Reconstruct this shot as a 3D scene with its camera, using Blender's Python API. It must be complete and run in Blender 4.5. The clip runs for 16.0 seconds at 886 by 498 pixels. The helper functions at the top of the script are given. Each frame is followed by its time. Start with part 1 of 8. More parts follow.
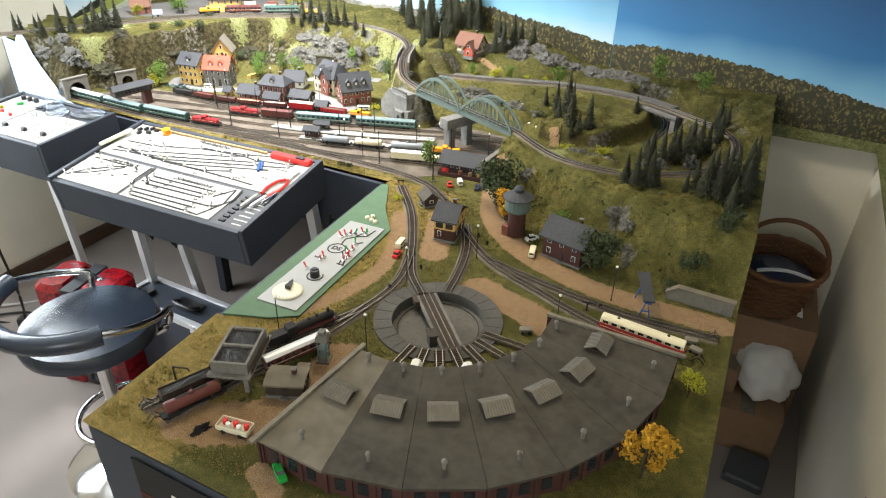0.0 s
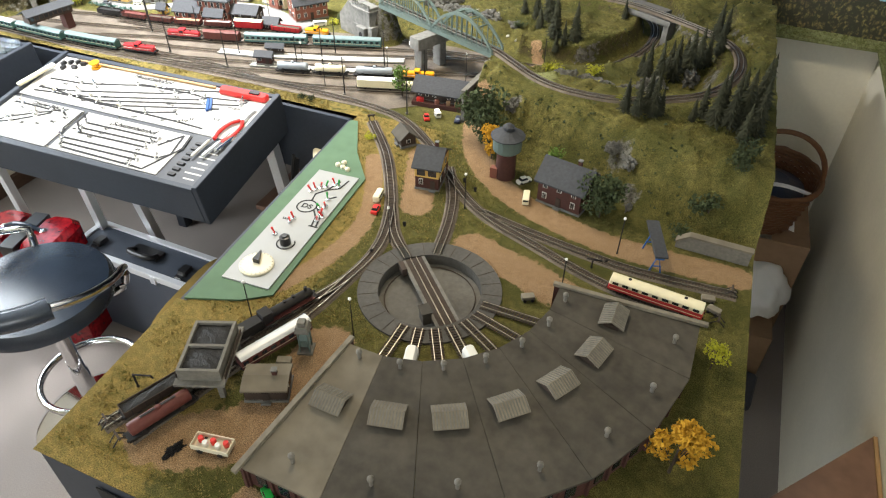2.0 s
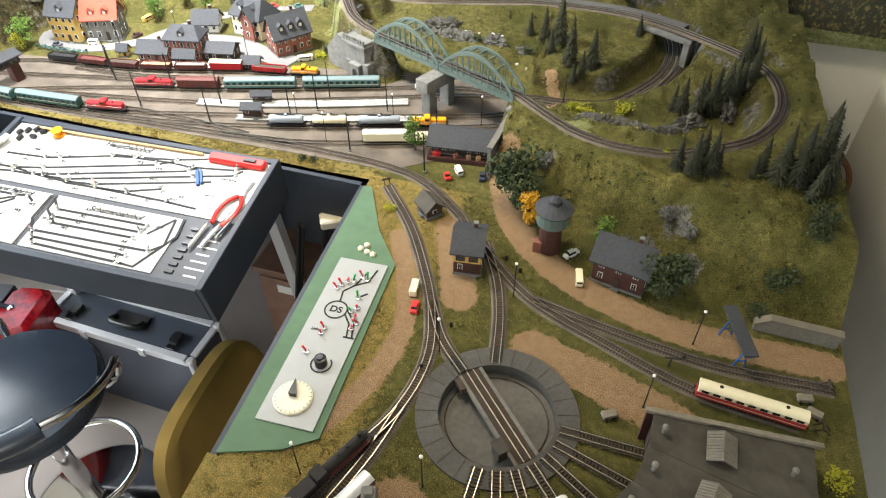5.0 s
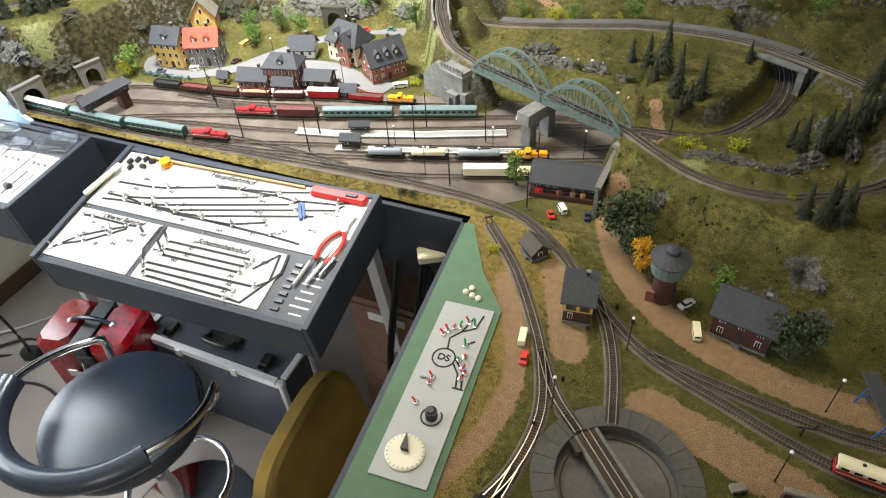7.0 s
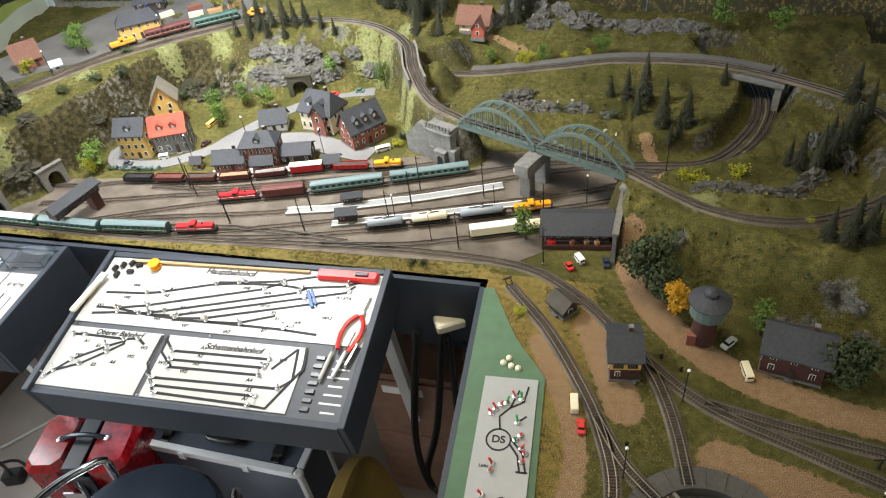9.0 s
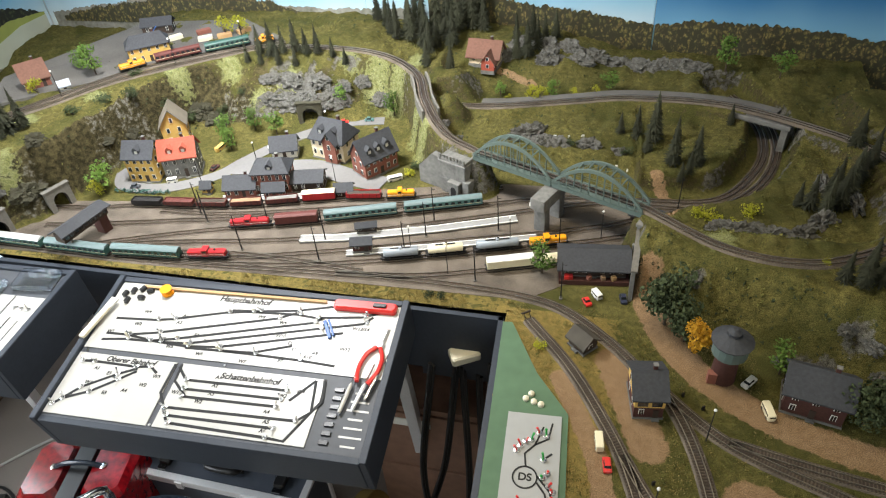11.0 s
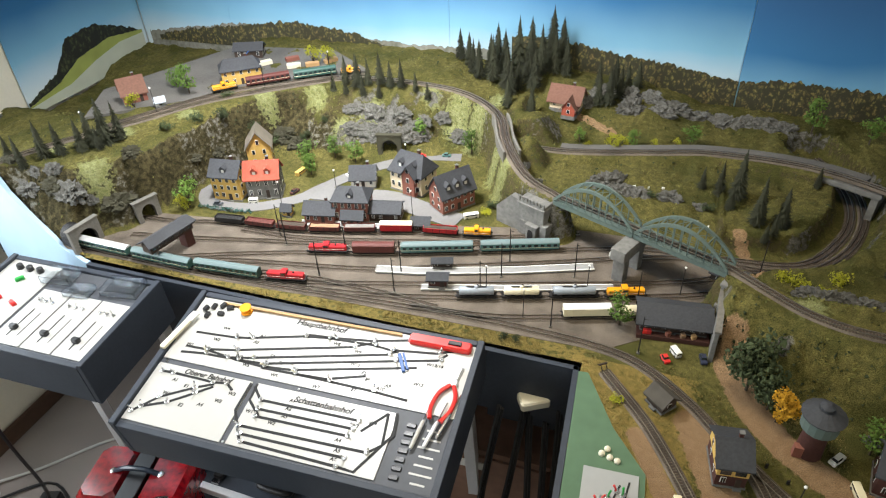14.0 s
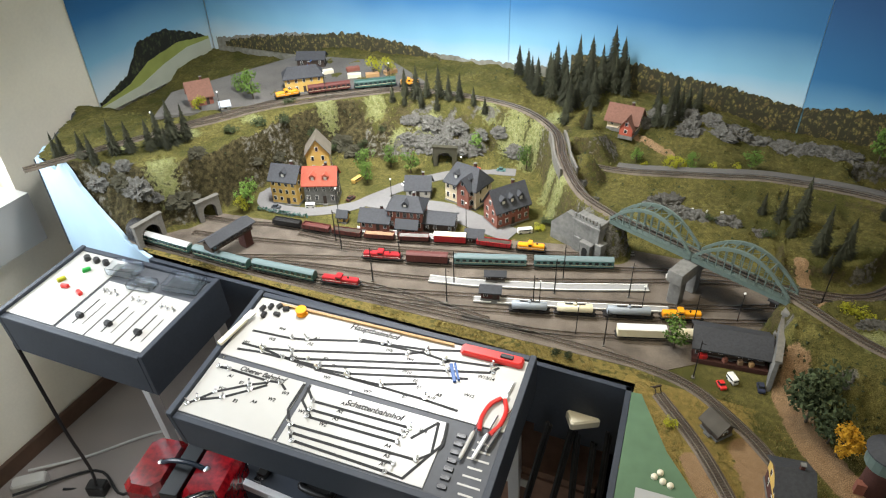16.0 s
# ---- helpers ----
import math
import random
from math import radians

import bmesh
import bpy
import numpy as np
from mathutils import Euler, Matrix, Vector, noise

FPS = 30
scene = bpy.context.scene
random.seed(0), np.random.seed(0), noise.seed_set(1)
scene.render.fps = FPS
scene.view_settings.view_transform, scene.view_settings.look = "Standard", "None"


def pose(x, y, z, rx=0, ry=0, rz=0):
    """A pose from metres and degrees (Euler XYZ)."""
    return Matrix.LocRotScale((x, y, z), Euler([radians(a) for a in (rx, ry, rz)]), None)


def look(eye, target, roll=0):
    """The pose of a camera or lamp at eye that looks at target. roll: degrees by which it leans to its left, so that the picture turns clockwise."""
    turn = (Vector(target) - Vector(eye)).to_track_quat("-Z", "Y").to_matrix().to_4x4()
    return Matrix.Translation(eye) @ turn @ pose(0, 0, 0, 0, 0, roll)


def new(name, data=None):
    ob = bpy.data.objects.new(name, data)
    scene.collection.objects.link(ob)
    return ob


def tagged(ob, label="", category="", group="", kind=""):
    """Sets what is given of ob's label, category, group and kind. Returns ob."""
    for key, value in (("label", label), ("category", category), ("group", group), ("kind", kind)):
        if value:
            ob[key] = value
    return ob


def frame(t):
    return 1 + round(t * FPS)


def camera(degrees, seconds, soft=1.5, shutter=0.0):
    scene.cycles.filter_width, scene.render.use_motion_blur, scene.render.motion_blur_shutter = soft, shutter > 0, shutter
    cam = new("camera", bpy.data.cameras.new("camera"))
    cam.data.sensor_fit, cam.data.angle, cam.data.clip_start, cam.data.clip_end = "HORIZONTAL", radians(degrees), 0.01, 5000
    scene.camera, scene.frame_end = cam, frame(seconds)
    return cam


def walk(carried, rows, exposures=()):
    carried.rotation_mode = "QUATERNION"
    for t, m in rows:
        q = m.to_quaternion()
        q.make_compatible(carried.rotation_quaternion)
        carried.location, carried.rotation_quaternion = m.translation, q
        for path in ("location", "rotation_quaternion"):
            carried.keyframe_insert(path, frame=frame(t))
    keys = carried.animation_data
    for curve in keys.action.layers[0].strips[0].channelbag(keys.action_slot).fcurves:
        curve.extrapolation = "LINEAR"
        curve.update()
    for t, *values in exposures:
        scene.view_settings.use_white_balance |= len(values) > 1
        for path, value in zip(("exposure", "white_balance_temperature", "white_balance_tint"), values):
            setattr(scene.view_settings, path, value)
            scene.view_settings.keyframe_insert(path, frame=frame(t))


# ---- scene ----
cam = camera(67.4, 16.0, 1.15)
PATH = [
    (0, (0.0024, 0.3156, 1.8388), (-0.9156, 2.1540, 0.5980), 1.5),
    (0.5, (-0.0096, 0.3564, 1.8292), (-0.9084, 2.1624, 0.5284), 1.9),
    (1, (-0.0456, 0.4008, 1.8340), (-0.9012, 2.1504, 0.4324), 2.6),
    (1.5, (-0.0852, 0.4440, 1.8436), (-0.8736, 2.1504, 0.3520), 2.3),
    (2, (-0.1332, 0.4860, 1.8568), (-0.8340, 2.1768, 0.3040), 0.8),
    (2.5, (-0.1824, 0.5256, 1.8616), (-0.7968, 2.2116, 0.2680), -0.1),
    (3, (-0.2472, 0.5676, 1.8580), (-0.7836, 2.2428, 0.2248), 0.5),
    (5.5, (-0.4224, 0.7164, 1.9624), (-0.9684, 2.3712, 0.3112), -0.7),
    (6, (-0.4548, 0.7272, 1.9732), (-1.1112, 2.3448, 0.3256), -2.9),
    (6.5, (-0.4776, 0.7404, 1.9768), (-1.1940, 2.3280, 0.3256), -3.7),
    (7, (-0.5100, 0.7464, 1.9876), (-1.2456, 2.3328, 0.3436), -3.8),
    (7.5, (-0.5472, 0.7572, 1.9900), (-1.2984, 2.3508, 0.3604), -6.3),
    (8, (-0.5856, 0.7776, 2.0032), (-1.3608, 2.3808, 0.3940), -10.5),
    (8.5, (-0.6276, 0.7896, 2.0140), (-1.2996, 2.4552, 0.4228), -8.7),
    (9, (-0.6708, 0.7968, 2.0272), (-1.2660, 2.5032, 0.4480), -8),
    (11.5, (-0.7740, 0.7836, 2.0584), (-1.3032, 2.5740, 0.5500), -4.7),
    (12, (-0.7908, 0.7824, 2.0668), (-1.3944, 2.5620, 0.5740), -5.4),
    (12.5, (-0.8052, 0.7836, 2.0704), (-1.4280, 2.5692, 0.5920), -4.9),
    (13, (-0.8196, 0.7812, 2.0728), (-1.4532, 2.5800, 0.6148), -3.9),
    (13.5, (-0.8316, 0.7764, 2.0740), (-1.4832, 2.5824, 0.6352), -3.2),
    (14, (-0.8496, 0.7680, 2.0752), (-1.5288, 2.5764, 0.6508), -2.7),
    (14.5, (-0.8628, 0.7608, 2.0752), (-1.5768, 2.5656, 0.6628), -2.4),
    (15, (-0.8760, 0.7560, 2.0764), (-1.6236, 2.5572, 0.6784), -2.1),
    (15.5, (-0.8820, 0.7524, 2.0752), (-1.6632, 2.5488, 0.6892), -2.2),
    (16, (-0.8880, 0.7404, 2.0764), (-1.7004, 2.5308, 0.6988), -2),
]
walk(cam, [(t, look(eye, target, roll)) for t, eye, target, roll in PATH],
     exposures=[(0, 0.46), (3, 0.6), (5.5, 0.34), (7, 0.04), (9, -0.18), (12.5, -0.2), (14.5, -0.3), (16, -0.38)])

# ---- world and lights ----
world = bpy.data.worlds.new("world")
scene.world = world
world.use_nodes = True
wn = world.node_tree.nodes
sky = wn.new("ShaderNodeTexSky")
sky.sky_type = 'NISHITA'
sky.sun_disc = False
sky.sun_elevation, sky.sun_rotation = radians(38), radians(250)
wn["Background"].inputs["Strength"].default_value = 0.1
world.node_tree.links.new(sky.outputs[0], wn["Background"].inputs[0])


def area_light(name, m, w, h, watts, colour):
    d = bpy.data.lights.new(name, 'AREA')
    d.shape, d.size, d.size_y, d.energy, d.color = 'RECTANGLE', w, h, watts, colour
    ob = new(name, d)
    ob.matrix_basis = m
    return ob


area_light("window_light_west", look((-3.09, 1.16, 1.55), (0.0, 1.25, 1.05)), 1.55, 1.1, 62, (0.88, 0.95, 1.0))
# Unseen fill from the south, added to brighten the floor and east wall.
area_light("window_light_south", look((-0.2, -1.42, 1.75), (-0.1, 1.9, 0.6)), 1.1, 1.0, 15, (0.93, 0.97, 1.0))
# Added lamp without a fixture: brightens the village, cone narrowed to spare the east.
area_light("ceiling_lamp_light", look((-1.82, 2.10, 2.35), (-1.72, 2.45, 1.0)), 0.35, 0.2, 34, (0.98, 0.99, 1.0)).data.spread = radians(118)
area_light("room_lamp_light", look((-0.88, 1.80, 2.42), (-0.86, 1.85, 1.0)), 0.32, 0.2, 11, (1.0, 0.86, 0.62))

# ---- materials ----


def mat(name, col, rough=0.7, metal=0.0, var=0.25, scale=60.0, bump=0.15, col2=None, big=9.0, spec=0.3, dirt=0.0):
    """A surface with variation at two scales and fine relief."""
    m = bpy.data.materials.new(name)
    m.use_nodes = True
    nt = m.node_tree
    n, l = nt.nodes, nt.links
    b = n["Principled BSDF"]
    b.inputs["Roughness"].default_value = rough
    b.inputs["Metallic"].default_value = metal
    b.inputs["Specular IOR Level"].default_value = spec
    tc = n.new("ShaderNodeTexCoord")
    fine, wide = n.new("ShaderNodeTexNoise"), n.new("ShaderNodeTexNoise")
    fine.inputs["Scale"].default_value, wide.inputs["Scale"].default_value = scale, big
    fine.inputs["Detail"].default_value = 6
    l.new(tc.outputs["Object"], fine.inputs["Vector"])
    l.new(tc.outputs["Object"], wide.inputs["Vector"])
    c2 = col2 or tuple(c * (1 - var) for c in col)
    c1 = col if col2 else tuple(min(1, c * (1 + var * 0.6)) for c in col)
    mix = n.new("ShaderNodeMix")
    mix.data_type = 'RGBA'
    mix.inputs[6].default_value, mix.inputs[7].default_value = (*c1, 1), (*c2, 1)
    add = n.new("ShaderNodeMath")
    add.operation = 'MULTIPLY_ADD'
    add.inputs[1].default_value = 0.5
    l.new(wide.outputs["Fac"], add.inputs[0])
    half = n.new("ShaderNodeMath")
    half.operation = 'MULTIPLY'
    half.inputs[1].default_value = 0.5
    l.new(fine.outputs["Fac"], half.inputs[0])
    l.new(half.outputs[0], add.inputs[2])
    ramp = n.new("ShaderNodeMapRange")
    ramp.inputs["From Min"].default_value, ramp.inputs["From Max"].default_value = 0.3, 0.7
    l.new(add.outputs[0], ramp.inputs["Value"])
    l.new(ramp.outputs[0], mix.inputs[0])
    out = mix.outputs[2]
    if dirt:
        info = n.new("ShaderNodeObjectInfo")
        hsv = n.new("ShaderNodeHueSaturation")
        rr = n.new("ShaderNodeMapRange")
        rr.inputs["To Min"].default_value, rr.inputs["To Max"].default_value = 1 - dirt, 1 + dirt
        l.new(info.outputs["Random"], rr.inputs["Value"])
        l.new(rr.outputs[0], hsv.inputs["Value"])
        l.new(out, hsv.inputs["Color"])
        out = hsv.outputs[0]
    l.new(out, b.inputs["Base Color"])
    if bump:
        bp = n.new("ShaderNodeBump")
        bp.inputs["Strength"].default_value, bp.inputs["Distance"].default_value = bump, 0.002
        l.new(fine.outputs["Fac"], bp.inputs["Height"])
        l.new(bp.outputs[0], b.inputs["Normal"])
    return m


def glass(name, rough=0.05):
    m = bpy.data.materials.new(name)
    m.use_nodes = True
    b = m.node_tree.nodes["Principled BSDF"]
    b.inputs["Transmission Weight"].default_value, b.inputs["Roughness"].default_value = 1.0, rough
    b.inputs["Base Color"].default_value = (0.9, 0.95, 1, 1)
    return m


M = dict(
    plaster=mat("wall_plaster", (0.76, 0.72, 0.60), 0.9, var=0.06, scale=90, bump=0.2),
    ceiling=mat("ceiling_paint", (0.75, 0.73, 0.68), 0.9, var=0.04),
    carpet=mat("carpet", (0.27, 0.235, 0.215), 0.95, var=0.3, scale=260, bump=0.6, big=3),
    slate=mat("slate_paint", (0.035, 0.042, 0.055), 0.5, var=0.2, scale=120, bump=0.05),
    panelwhite=mat("panel_white", (0.45, 0.44, 0.41), 0.35, var=0.04, scale=30, bump=0.02, spec=0.5),
    panelgrey=mat("panel_grey", (0.33, 0.335, 0.325), 0.4, var=0.05, bump=0.02),
    darkgrey=mat("dark_grey", (0.07, 0.075, 0.085), 0.5, var=0.15),
    green=mat("green_paint", (0.085, 0.15, 0.085), 0.7, var=0.15, scale=40),
    black=mat("black_plastic", (0.012, 0.012, 0.013), 0.35, var=0.2, bump=0.03, spec=0.5),
    leather=mat("black_leather", (0.024, 0.034, 0.052), 0.24, var=0.3, scale=300, bump=0.12, spec=0.6),
    chrome=mat("chrome", (0.75, 0.75, 0.76), 0.12, 1.0, var=0.03, bump=0.0),
    alu=mat("aluminium", (0.72, 0.73, 0.75), 0.42, 0.45, var=0.08, scale=150, bump=0.05),
    casevinyl=mat("case_vinyl", (0.055, 0.065, 0.085), 0.45, var=0.2, scale=300, bump=0.2),
    pearl=mat("red_pearl", (0.32, 0.007, 0.012), 0.16, var=0.6, scale=85, big=55, bump=0.05, spec=0.7, col2=(0.04, 0.0, 0.002)),
    mustard=mat("mustard_cloth", (0.20, 0.132, 0.03), 0.95, var=0.3, scale=400, bump=0.7, big=12),
    wood=mat("plain_wood", (0.42, 0.26, 0.12), 0.6, var=0.25, scale=30, bump=0.1),
    brownwood=mat("brown_veneer", (0.10, 0.06, 0.04), 0.5, var=0.3, scale=30),
    card=mat("cardboard", (0.27, 0.17, 0.10), 0.85, var=0.15, scale=40),
    wicker=mat("wicker", (0.16, 0.07, 0.03), 0.6, var=0.4, scale=150, bump=0.5),
    redwood=mat("reddish_veneer", (0.22, 0.125, 0.085), 0.5, var=0.3, scale=30),
    cloth=mat("white_cloth", (0.74, 0.73, 0.71), 0.85, var=0.08, scale=20, bump=0.3),
    rail=mat("rail_steel", (0.46, 0.41, 0.34), 0.32, 0.9, var=0.3, scale=80, bump=0.0),
    sleeper=mat("sleeper_brown", (0.055, 0.04, 0.03), 0.8, var=0.4, scale=200, bump=0.1),
    ballast=mat("ballast", (0.140, 0.115, 0.090), 0.95, var=0.6, scale=500, bump=0.8, big=18),
    concrete=mat("weathered_concrete", (0.16, 0.15, 0.13), 0.9, var=0.35, scale=160, bump=0.3, big=14),
    ringstone=mat("turntable_ring", (0.082, 0.077, 0.068), 0.9, var=0.35, scale=160, bump=0.3, big=14),
    pitfloor=mat("pit_floor", (0.12, 0.112, 0.098), 0.9, var=0.3, scale=120, big=20),
    roofgrey=mat("roofing_felt", (0.068, 0.060, 0.048), 0.85, var=0.45, scale=55, bump=0.2, big=13, dirt=0.10),
    rooflight=mat("pale_roofing", (0.15, 0.130, 0.098), 0.85, var=0.3, scale=40, big=16),
    ventroof=mat("vent_board", (0.19, 0.168, 0.130), 0.85, var=0.35, scale=90, big=25, dirt=0.12),
    slateroof=mat("slate_roof", (0.045, 0.047, 0.052), 0.75, var=0.35, scale=200, bump=0.4),
    redroof=mat("red_tile_roof", (0.33, 0.075, 0.045), 0.8, var=0.3, scale=200, bump=0.4),
    brick=mat("dark_red_brick", (0.070, 0.028, 0.022), 0.85, var=0.35, scale=250, bump=0.4),
    brickrose=mat("rose_brick", (0.23, 0.088, 0.062), 0.85, var=0.25, scale=250, bump=0.3),
    yellowwall=mat("ochre_render", (0.55, 0.36, 0.10), 0.85, var=0.15, scale=90),
    creamwall=mat("cream_render", (0.62, 0.52, 0.36), 0.85, var=0.12, scale=90),
    whitewall=mat("white_render", (0.68, 0.66, 0.6), 0.85, var=0.1, scale=90),
    stone=mat("grey_stone", (0.165, 0.162, 0.150), 0.9, var=0.4, scale=110, bump=0.5, big=25),
    rock=mat("cast_rock", (0.18, 0.174, 0.160), 0.95, var=0.55, scale=12, bump=1.0, big=3.4, col2=(0.035, 0.034, 0.024)),
    darkrock=mat("mossy_rock", (0.070, 0.064, 0.045), 0.95, var=0.55, scale=9, bump=1.0, big=2.6, col2=(0.03, 0.030, 0.014)),
    brownroof=mat("brown_tile_roof", (0.17, 0.085, 0.060), 0.85, var=0.3, scale=200, bump=0.4),
    timber=mat("dark_timber", (0.05, 0.035, 0.026), 0.8, var=0.4, scale=160),
    bridge=mat("bridge_green", (0.10, 0.135, 0.12), 0.6, var=0.2, scale=100, bump=0.05),
    window=mat("window_pane", (0.02, 0.025, 0.03), 0.1, var=0.1, bump=0, spec=0.8),
    frame=mat("window_frame", (0.7, 0.69, 0.64), 0.6, var=0.05, bump=0),
    red=mat("red_paint", (0.38, 0.018, 0.022), 0.35, var=0.12, bump=0.03, spec=0.5),
    brightred=mat("bright_red_plastic", (0.62, 0.03, 0.025), 0.3, var=0.05, bump=0.0, spec=0.5),
    orange=mat("orange_paint", (0.75, 0.30, 0.01), 0.4, var=0.12, bump=0.03),
    brownwagon=mat("brown_wagon_paint", (0.105, 0.030, 0.024), 0.6, var=0.3, scale=120),
    coachgreen=mat("coach_green", (0.035, 0.085, 0.07), 0.4, var=0.15, scale=80, bump=0.02),
    teal=mat("coach_teal", (0.07, 0.155, 0.15), 0.4, var=0.12, scale=80, bump=0.02),
    roofpale=mat("coach_roof", (0.13, 0.18, 0.18), 0.5, var=0.15, bump=0.02),
    cream=mat("cream_paint", (0.72, 0.65, 0.45), 0.4, var=0.08, bump=0.02),
    tank=mat("tank_grey", (0.28, 0.31, 0.34), 0.4, 0.1, var=0.15, scale=60, bump=0.02),
    silver=mat("silver_tank", (0.55, 0.55, 0.54), 0.35, 0.2, var=0.1, bump=0.02),
    under=mat("underframe_black", (0.018, 0.016, 0.015), 0.7, var=0.3),
    coal=mat("coal", (0.018, 0.017, 0.017), 0.55, var=0.6, scale=500, bump=1.0),
    gravel=mat("grey_gravel", (0.20, 0.19, 0.175), 0.95, var=0.4, scale=600, bump=0.8),
    asphalt=mat("model_street", (0.26, 0.255, 0.245), 0.9, var=0.12, scale=120, bump=0.1),
    conifer=mat("conifer_green", (0.034, 0.036, 0.020), 0.95, var=0.5, scale=300, bump=0.3, dirt=0.25),
    leaf=mat("leaf_green", (0.10, 0.17, 0.03), 0.9, var=0.4, scale=300, bump=0.3, dirt=0.3),
    darkleaf=mat("dark_leaf_green", (0.045, 0.06, 0.025), 0.9, var=0.4, scale=300, bump=0.3, dirt=0.25),
    yellowleaf=mat("autumn_leaf", (0.50, 0.27, 0.02), 0.9, var=0.4, scale=300, bump=0.3, dirt=0.15),
    street=mat("street_grey", (0.17, 0.165, 0.16), 0.9, var=0.15, scale=120, bump=0.1),
    yardgravel=mat("yard_gravel", (0.13, 0.122, 0.11), 0.95, var=0.4, scale=500, bump=0.8),
    straw=mat("straw_tuft", (0.30, 0.235, 0.085), 0.95, var=0.45, scale=300, bump=0.2),
    mossleaf=mat("moss_tuft", (0.135, 0.135, 0.035), 0.95, var=0.5, scale=200, bump=0.2),
    grassleaf=mat("dry_grass", (0.17, 0.16, 0.045), 0.95, var=0.45, scale=300, bump=0.3),
    limeleaf=mat("lime_leaf", (0.30, 0.30, 0.02), 0.9, var=0.35, scale=300, bump=0.3, dirt=0.25),
    bark=mat("bark", (0.06, 0.045, 0.03), 0.9, var=0.4, scale=200),
    ivory=mat("ivory_plastic", (0.68, 0.63, 0.48), 0.4, var=0.04, bump=0.02),
    skyblue=mat("pale_blue_board", (0.36, 0.50, 0.62), 0.6, var=0.06, scale=20, bump=0.02),
    carwhite=mat("white_car_paint", (0.72, 0.71, 0.66), 0.3, var=0.04, bump=0),
    cargreen=mat("green_car_paint", (0.02, 0.30, 0.05), 0.3, var=0.05, bump=0),
    carblue=mat("dark_blue_paint", (0.03, 0.035, 0.06), 0.3, var=0.1, bump=0),
    steelblue=mat("crane_blue", (0.02, 0.08, 0.26), 0.4, var=0.1, bump=0),
    lampglobe=mat("white_globe", (0.75, 0.74, 0.7), 0.4, var=0.02, bump=0),
    clear=glass("clear_plastic"),
    cable=mat("black_cable", (0.015, 0.015, 0.016), 0.5, var=0.1, bump=0),
    cablegrey=mat("grey_cable", (0.45, 0.44, 0.42), 0.5, var=0.1, bump=0),
    ink=mat("black_ink", (0.012, 0.012, 0.012), 0.6, var=0.05, bump=0),
)


def ground_material():
    """Scattered model turf: grass, straw, sand paths and rock, blended by the masks of the terrain."""
    m = bpy.data.materials.new("model_turf")
    m.use_nodes = True
    n, l = m.node_tree.nodes, m.node_tree.links
    b = n["Principled BSDF"]
    b.inputs["Roughness"].default_value = 0.95
    b.inputs["Specular IOR Level"].default_value = 0.1
    tc = n.new("ShaderNodeTexCoord")
    att = n.new("ShaderNodeAttribute")
    att.attribute_name = "cover"
    sep = n.new("ShaderNodeSeparateColor")
    l.new(att.outputs["Color"], sep.inputs[0])

    def noise_at(scale, detail=5):
        t = n.new("ShaderNodeTexNoise")
        t.inputs["Scale"].default_value, t.inputs["Detail"].default_value = scale, detail
        l.new(tc.outputs["Object"], t.inputs["Vector"])
        return t.outputs["Fac"]

    def span(v, a, c, lo=0.0, hi=1.0):
        r = n.new("ShaderNodeMapRange")
        for k, x in zip(("From Min", "From Max", "To Min", "To Max"), (a, c, lo, hi)):
            r.inputs[k].default_value = x
        l.new(v, r.inputs["Value"])
        return r.outputs[0]

    def blend(f, a, c):
        x = n.new("ShaderNodeMix")
        x.data_type = 'RGBA'
        l.new(f, x.inputs[0])
        for slot, v in ((6, a), (7, c)):
            if isinstance(v, tuple):
                x.inputs[slot].default_value = (*v, 1)
            else:
                l.new(v, x.inputs[slot])
        return x.outputs[2]

    def edge(mask, grain, soft):
        a = n.new("ShaderNodeMath")
        a.operation = 'MULTIPLY_ADD'
        a.inputs[1].default_value = soft
        l.new(grain, a.inputs[0])
        l.new(mask, a.inputs[2])
        return span(a.outputs[0], 0.5 + soft * 0.42, 0.5 + soft * 0.58)

    fine, mid, wide = noise_at(520, 8), noise_at(75), noise_at(9)
    grass = blend(span(mid, 0.35, 0.65), (0.080, 0.074, 0.024), (0.150, 0.131, 0.040))
    grass = blend(span(wide, 0.4, 0.65), grass, (0.064, 0.064, 0.018))
    straw = blend(span(mid, 0.35, 0.65), (0.27, 0.190, 0.060), (0.17, 0.135, 0.040))
    sand = blend(span(mid, 0.3, 0.7), (0.31, 0.205, 0.115), (0.24, 0.15, 0.08))
    stone = blend(span(mid, 0.35, 0.62), (0.030, 0.027, 0.020), (0.150, 0.143, 0.122))
    # Pale static grass, with the brightness of lit crests put into its colour.
    pale = blend(span(mid, 0.35, 0.65), (0.25, 0.26, 0.12), (0.15, 0.155, 0.055))
    # Steep faces: dark brown scrub colour that also carries their shade.
    scree_shade = blend(span(mid, 0.38, 0.62), (0.030, 0.026, 0.013), (0.085, 0.070, 0.032))
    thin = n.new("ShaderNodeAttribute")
    thin.attribute_name = "scree_shade"
    grass = blend(edge(thin.outputs["Fac"], mid, 1.2), grass, scree_shade)
    grass = blend(edge(att.outputs["Alpha"], mid, 1.2), grass, pale)
    col = blend(edge(sep.outputs[1], mid, 0.9), grass, straw)
    col = blend(edge(sep.outputs[2], mid, 1.0), col, stone)
    col = blend(edge(sep.outputs[0], mid, 1.1), col, sand)
    speck = n.new("ShaderNodeMix")
    speck.data_type, speck.blend_type = 'RGBA', 'MULTIPLY'
    speck.inputs[0].default_value = 0.75
    l.new(col, speck.inputs[6])
    g = span(fine, 0.34, 0.66, 0.3, 1.7)
    l.new(g, speck.inputs[7])
